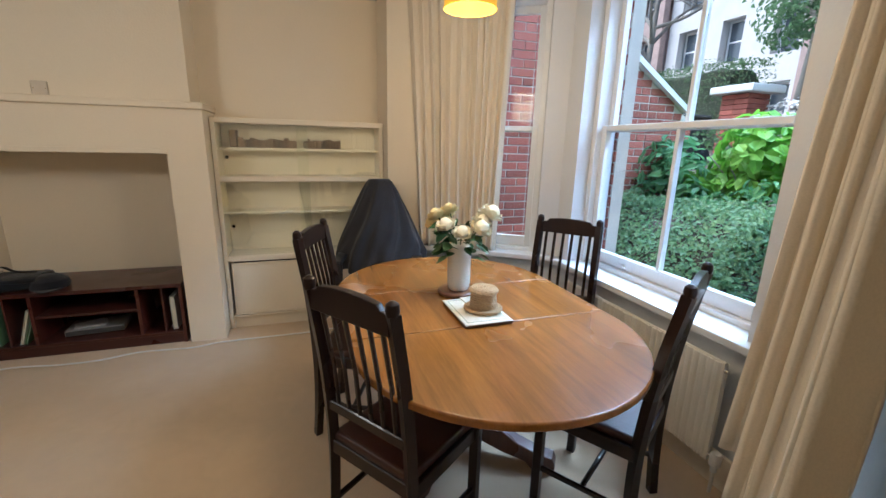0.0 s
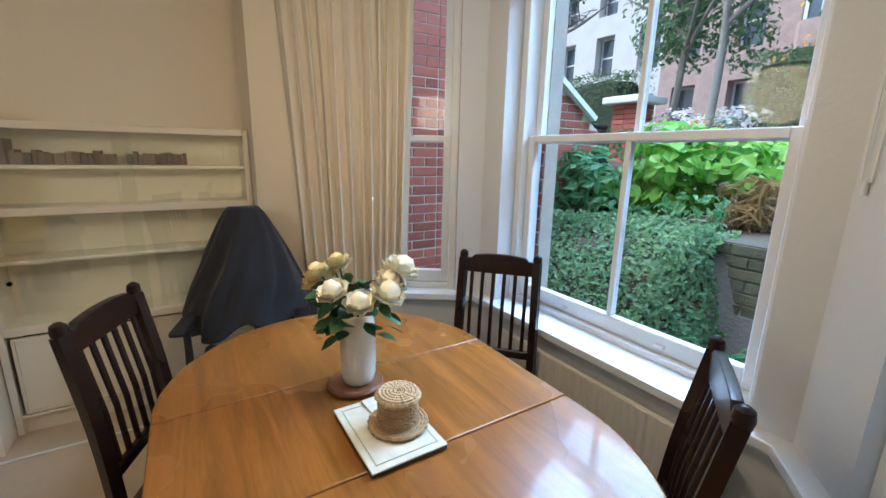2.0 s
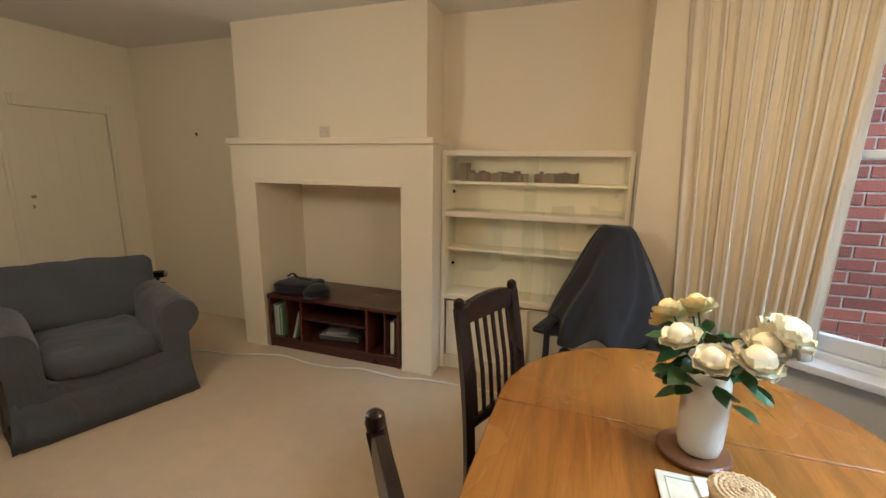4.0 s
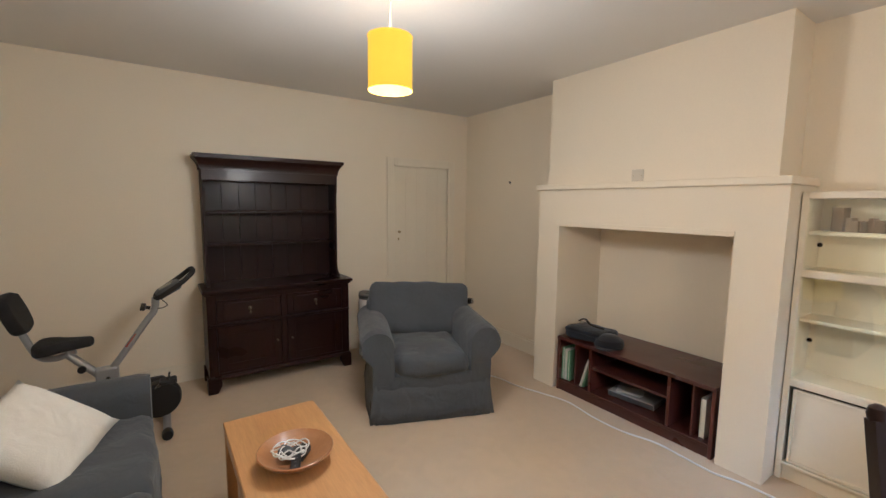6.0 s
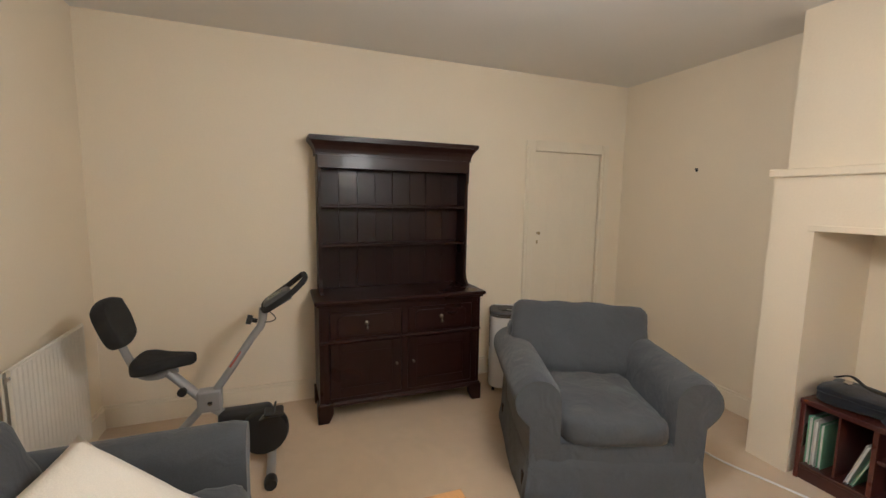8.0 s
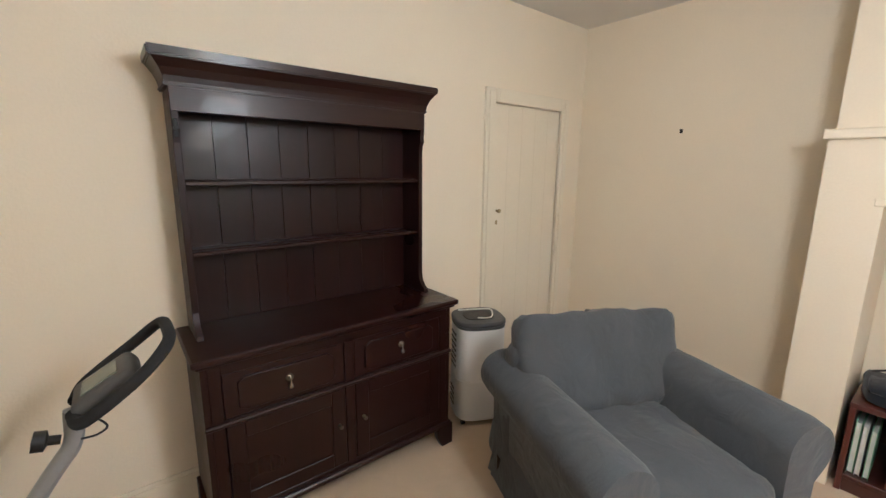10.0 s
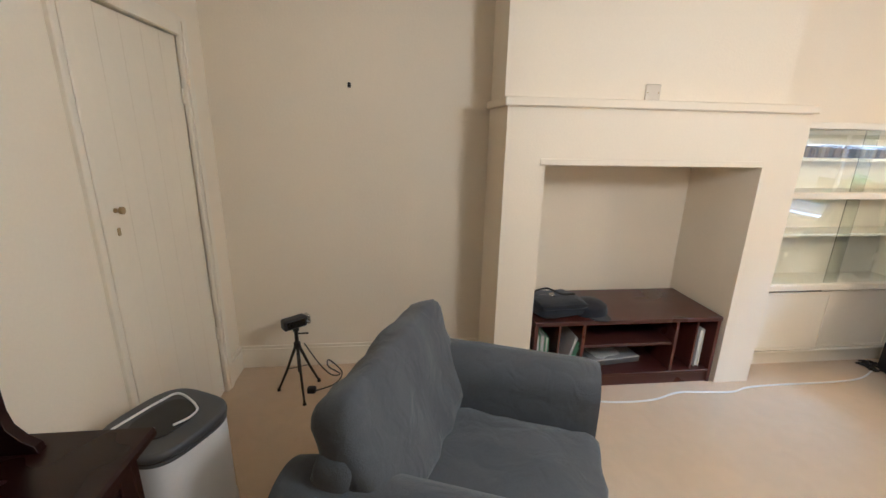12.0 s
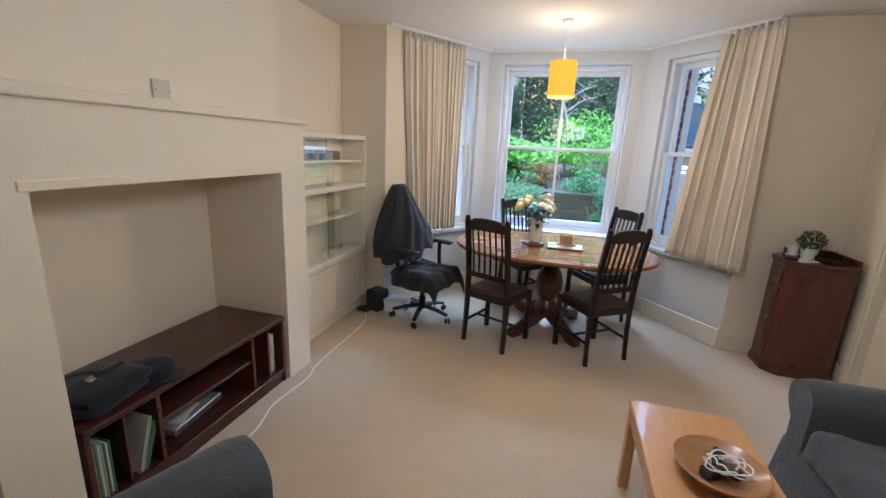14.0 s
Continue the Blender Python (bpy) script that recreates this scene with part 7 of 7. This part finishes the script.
tree("tree", 2.6, 13.2, 7.0, (-0.3, 0.1), 44, M_DARKTREE, 4500, 4.6, (2.6, 1.2, 2.0), "tall dark green tree behind the garden", 0.15)
tree("tree", 6.3, 12.9, 6.5, (0.2, 0.0), 45, M_HEDGE, 3500, 4.6, (2.0, 1.2, 1.8), "green street tree near the path", 0.14)
tree("tree", 5.4, 20.2, 8.0, (0.3, 0.0), 47, M_HEDGE, 4200, 4.4, (2.8, 1.4, 2.8), "broad green tree on the far side of the street", 0.2)
tree("tree", -0.7, 10.6, 4.6, (0.2, -0.3), 46, M_LIME, 700, 3.3, (0.9, 0.6, 0.8), "young tree with a few lime green leaves", 0.09)


def parked_car():
    c = thing("parked_car", pose(4.75, 14.9, 1.56, 0, 0, 90), "blue-grey hatchback parked in the street", "car")
    prof = [(-0.0, 0.32), (0.05, 0.62), (0.25, 0.78), (1.0, 0.90), (1.55, 1.36), (1.9, 1.45), (2.9, 1.46), (3.45, 1.30), (3.85, 0.95), (3.98, 0.85), (4.02, 0.40), (3.9, 0.28), (0.1, 0.25)]
    lay = Matrix(((0, 0, 1, 0), (1, 0, 0, -2.0), (0, 1, 0, 0), (0, 0, 0, 1)))
    bd = part("body", prism(prof, -0.85, 0.85, lay, 0.09), M_CARPAINT, c)
    for s in (-1, 1):
        w = part("side_window", prism([(1.12, 0.93), (1.62, 1.33), (1.95, 1.40), (2.85, 1.41), (3.3, 1.26), (3.55, 0.97)], s * 0.852 - 0.004, s * 0.852 + 0.004, lay), M_FARGLASS, bd)
        part("door_handle", box(s * 0.86 - 0.01, s * 0.86 + 0.01, 0.25, 0.42, 0.80, 0.83, 0.004), M_CARPAINT, bd)
        part("headlight", box(s * 0.62 - 0.16, s * 0.62 + 0.16, -2.0, -1.93, 0.60, 0.72, 0.02), M_STONE, bd)
        part("tail_light", box(s * 0.70 - 0.10, s * 0.70 + 0.10, 1.93, 2.02, 0.72, 0.95, 0.02), M_RED, bd)
        for y in (-1.25, 1.2):
            wh = part("wheel", lathe([(0.19, -0.10), (0.29, -0.10), (0.31, -0.06), (0.31, 0.06), (0.29, 0.10), (0.19, 0.10), (0.19, -0.10)], 28, pose(s * 0.77, y, 0.31, 0, 90)), M_TYRE, c)
            part("rim", lathe([(0, -0.06), (0.19, -0.06), (0.19, 0.06), (0.05, 0.085), (0, 0.09)], 20, pose(s * 0.77, y, 0.31, 0, 90 * s)), M_CHROME, wh)
    part("windscreen", prism([(1.05, 0.955), (1.53, 1.365), (1.50, 1.385), (1.02, 0.975)], -0.70, 0.70, lay), M_FARGLASS, bd)


parked_car()


def house(x0, x1, y, h, wall_m, label, bay_at=None):
    """A tall terraced house across the street with sash windows, sills, a bay and a slate roof; its front faces the garden."""
    t = thing("house", pose(x0, y, 1.6), label, "house", "houses across the street")
    w = x1 - x0
    rows, cols = (1.0, 4.2, 7.2), 3
    holes = []
    cw = w / cols
    for r, z in enumerate(rows):
        for k in range(cols):
            holes.append((k * cw + cw * 0.28, k * cw + cw * 0.72, z, z + (2.0 if r < 2 else 1.6)))
    part("wall", wall_mesh((w, 0), (0, 0), 0, h, -0.4, [(w - b, w - a, c, d) for a, b, c, d in holes]), wall_m, t, smooth=False)
    part("side_wall", box(0.0, 0.3, 0.41, 8, 0, h), wall_m, t)
    part("side_wall", box(w - 0.3, w, 0.41, 8, 0, h), wall_m, t)
    part("roof", prism([(-0.5, h), (8.3, h), (4.0, h + 3.0)], -0.15, w + 0.15, Matrix(((0, 0, 1, 0), (1, 0, 0, 0), (0, 1, 0, 0), (0, 0, 0, 1)))), M_SLATE, t, smooth=False)
    part("gutter", box(-0.1, w + 0.1, -0.6, -0.45, h - 0.12, h, 0.02), M_WHITEWOOD, t)
    part("string_course", box(0, w, -0.06, -0.001, 3.45, 3.7, 0.02), M_WHITEWOOD, t)
    ch = part("chimney", box(0.3, 1.4, 3.4, 4.6, h + 1.5, h + 4.2, 0.03), M_REDWALL, t)
    for i in range(3):
        part("chimney_pot", lathe([(0, 0), (0.13, 0), (0.11, 0.5), (0.14, 0.55), (0, 0.55)], 12, pose(0.55 + 0.3 * i, 4.0, h + 4.2)), M_OLDBRICK, ch)
    for a, b, c, d in holes:
        fr = bmesh.new()
        for q in ((a, a + 0.09, c, d), (b - 0.09, b, c, d), (a + 0.09, b - 0.09, d - 0.10, d), (a + 0.09, b - 0.09, c, c + 0.1), (a + 0.09, b - 0.09, (c + d) / 2 - 0.04, (c + d) / 2 + 0.04)):
            add_box(fr, q[0], q[1], 0.10, 0.18, q[2], q[3])
        wn_ = part("window", fr, M_WHITEWOOD, t)
        part("pane", box(a + 0.09, b - 0.09, 0.13, 0.14, c + 0.1, d - 0.10), M_FARGLASS, wn_)
        part("sill", box(a - 0.1, b + 0.1, -0.12, 0.10, c - 0.12, c - 0.001, 0.01), M_WHITEWOOD, wn_)
        part("lintel", box(a - 0.1, b + 0.1, -0.03, -0.001, d + 0.001, d + 0.25, 0.01), M_WHITEWOOD, wn_)
    if bay_at is not None:
        k = bay_at
        bx0, bx1 = k * cw + 0.1, (k + 1) * cw - 0.1
        by = part("bay", prism([(bx0, 0), (bx0 + 0.5, -0.9), (bx1 - 0.5, -0.9), (bx1, 0)], 3.7, 4.6), wall_m, t, smooth=False)
        for s0 in (bx0 + 0.55, (bx0 + bx1) / 2 - 0.05, bx1 - 0.65):
            part("mullion", box(s0, s0 + 0.1, -0.9, -0.8, 4.6, 6.3), M_WHITEWOOD, by)
        part("bay_pane", prism([(bx0 + 0.1, -0.02), (bx0 + 0.55, -0.85), (bx1 - 0.55, -0.85), (bx1 - 0.1, -0.02)], 4.6, 6.3), M_FARGLASS, by, smooth=False)
        part("bay_cap", prism([(bx0 - 0.1, 0), (bx0 + 0.45, -1.05), (bx1 - 0.45, -1.05), (bx1 + 0.1, 0)], 6.3, 6.55), M_WHITEWOOD, by, smooth=False)
    return t


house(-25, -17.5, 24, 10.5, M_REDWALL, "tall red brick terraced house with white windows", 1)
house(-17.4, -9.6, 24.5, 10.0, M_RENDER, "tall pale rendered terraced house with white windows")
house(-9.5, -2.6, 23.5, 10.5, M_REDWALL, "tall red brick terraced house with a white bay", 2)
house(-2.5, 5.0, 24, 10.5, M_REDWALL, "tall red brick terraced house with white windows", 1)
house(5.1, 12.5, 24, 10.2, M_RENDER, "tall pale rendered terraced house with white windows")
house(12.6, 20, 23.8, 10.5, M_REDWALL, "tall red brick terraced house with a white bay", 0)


def gate_pier(x, y, h):
    z0 = ground_z(x, y) - 0.03
    g = thing("gate_pier", pose(x, y, z0), "square red brick gate pier with a pale stone cap", "pier")
    for k in range(int(h / 0.08)):
        for q in range(2):
            o = -0.23 + 0.23 * q
            part("brick", box(o + 0.003, o + 0.227, -0.23, 0.23, k * 0.08, k * 0.08 + 0.07, 0), M_BRICK, g, smooth=False)
    part("cap", prism([(-0.36, -0.36), (0.36, -0.36), (0.36, 0.36), (-0.36, 0.36)], h, h + 0.12, None, 0.03), M_STONE, g)


gate_pier(-2.0, 10.75, 0.96)
bn = thing("wheelie_bin", pose(-1.75, 9.2, ground_z(-1.75, 9.2), 0, 0, 12), "black wheeled rubbish bin by the garden wall", "bin")
part("bin_body", prism([(-0.24, -0.26), (0.24, -0.26), (0.26, 0.28), (-0.26, 0.28)], 0.03, 0.62, None, 0.02), M_BLACK, bn)
part("bin_lid", box(-0.29, 0.29, -0.33, 0.31, 0.62, 0.68, 0.025), M_BLACK, bn)
for s in (-1, 1):
    part("bin_wheel", lathe([(0, -0.03), (0.1, -0.03), (0.1, 0.03), (0, 0.03)], 16, pose(s * 0.27, 0.27, 0.1, 0, 90)), M_TYRE, bn)

# garden steps and a low coped wall beside them
for i in range(6):
    y0 = 7.1 + 0.42 * i
    st = thing("garden_step", pose(3.25, y0, 0), "stone garden step with a white painted edge", "step", "garden steps")
    part("step_block", box(-0.55, 0.55, 0.0, 0.42, -0.1, 0.30 + 0.17 * (i + 1), 0.006), M_STONE, st)
    part("white_edge", box(-0.551, 0.551, -0.006, 0.05, 0.30 + 0.17 * (i + 1) - 0.05, 0.30 + 0.17 * (i + 1) + 0.004, 0.002), M_WHITEWOOD, st)
lw = thing("low_wall", pose(3.95, 9.9, 0.9), "low brick garden wall with a white coping", "wall")
part("wall_body", box(-0.6, 1.8, -0.11, 0.11, 0.0, 0.42), M_REDWALL, lw)
part("coping", box(-0.65, 1.85, -0.17, 0.17, 0.42, 0.50, 0.012), M_WHITEWOOD, lw)

# ---- brickwork near the windows, brick by brick ----
def brick_wall(name, m, length, courses, label, mat, mortar, top=None, max_u=None, depth=0.1025, bl=0.215, bh=0.065, joint=0.010, back=0.22, flemish=True, limit=290, z_first=0):
    """A wall along local x, its face at y = 0, courses laid in bond; bricks are parts, those past the limit are joined."""
    w = thing(name, m, label, "brick wall", kind="structure")
    meshes = {}

    def unit(L, hh):
        key = (round(L, 3), round(hh, 3))
        if key not in meshes:
            meshes[key] = mesh_of("brick", box(0, L, 0, depth, 0, hh, 0.004), mat, False)
        return meshes[key]

    rest = bmesh.new()
    count = 0
    hb = (bl - joint) / 2
    rnd = random.Random(length * 100 + courses)
    for c in range(courses):
        z = c * (bh + joint)
        x = 0.0
        k = c % 2
        while x < length - 0.02:
            L = (bl if k % 2 == 0 else hb) if flemish else bl
            if flemish is False and c % 2 and x == 0.0:
                L = hb
            L = min(L, length - x)
            k += 1
            if top is None or z + bh < top(x + L / 2):
                off = rnd.uniform(-0.003, 0.002)
                if count < limit and c >= z_first:
                    ob = new("brick", unit(L, bh))
                    ob.parent = w
                    ob.matrix_basis = pose(x, off, z)
                    count += 1
                else:
                    add_box(rest, x, x + L, off, off + depth, z, z + bh)
            x += L + joint
    if len(rest.verts):
        ob = part("brick_courses", rest, mat, w, smooth=False)
        tagged(ob, kind="stuff")
    else:
        rest.free()
    zt = courses * (bh + joint)
    if top is None:
        mb = box(-0.002, length + 0.002, 0.006, back, -0.3, zt - 0.004)
    else:
        mb = prism([(0, -0.3), (length, -0.3)] + [(length * (1 - i / 12), top(length * (1 - i / 12)) - 0.01) for i in range(13)], -back, -0.006, Matrix(((1, 0, 0, 0), (0, 0, -1, 0), (0, 1, 0, 0), (0, 0, 0, 1))))
    part("mortar_bed", mb, mortar, w, smooth=False)
    return w


# boundary wall with a raking stone coping; local x runs along +y of the garden
XB = -0.35
rake = lambda u: min(2.9, 2.235 - 0.63 * (u + 5.25 - 7.12)) - 0.35
brick_wall("boundary_wall", Matrix(((0, -1, 0, XB), (1, 0, 0, 5.25), (0, 0, 1, 0.35), (0, 0, 0, 1))), 2.62, 36, "weathered red brick boundary wall with a raking stone coping", M_BRICK, M_MORTAR, rake, limit=300, z_first=4)
cp = prism([(-0.03, 0.0), (0.26, 0.0), (0.26, 0.05), (-0.03, 0.05)], 0, 1.55, Matrix.Translation((XB + 0.03, 6.42, 2.675)) @ Matrix(((-1, 0, 0, 0), (0, 0.53, 0.846, 0), (0, 0.846, -0.533, 0), (0, 0, 0, 1))), 0.004)
structure("wall_coping", cp, M_STONE, "pale raking stone coping on the boundary wall", "coping", True)
# outer brick jambs of the bay
brick_wall("bay_jamb_west", pose(0.69, 5.855, 0.40), 0.225, 28, "red brick outer jamb of the bay window", M_BRICK, M_MORTAR, None, depth=0.1, back=0.098, flemish=True)
d3 = (Vector(BAY[3]) - Vector(BAY[2])).normalized()
p3 = Vector(BAY[2]) + d3 * 0.05 + Vector((-d3.y, d3.x)) * 0.285
brick_wall("bay_jamb_east", Matrix(((d3.x, -d3.y, 0, p3.x), (d3.y, d3.x, 0, p3.y), (0, 0, 1, 0.40), (0, 0, 0, 1))), 0.225, 28, "red brick outer jamb of the bay side window", M_BRICK, M_MORTAR, None, depth=0.1, back=0.098)
brick_wall("retaining_wall", pose(1.30, 7.02, 0.10), 1.6, 12, "old mossy dark brick retaining wall in the garden", M_OLDBRICK, M_SOIL, None, flemish=False)
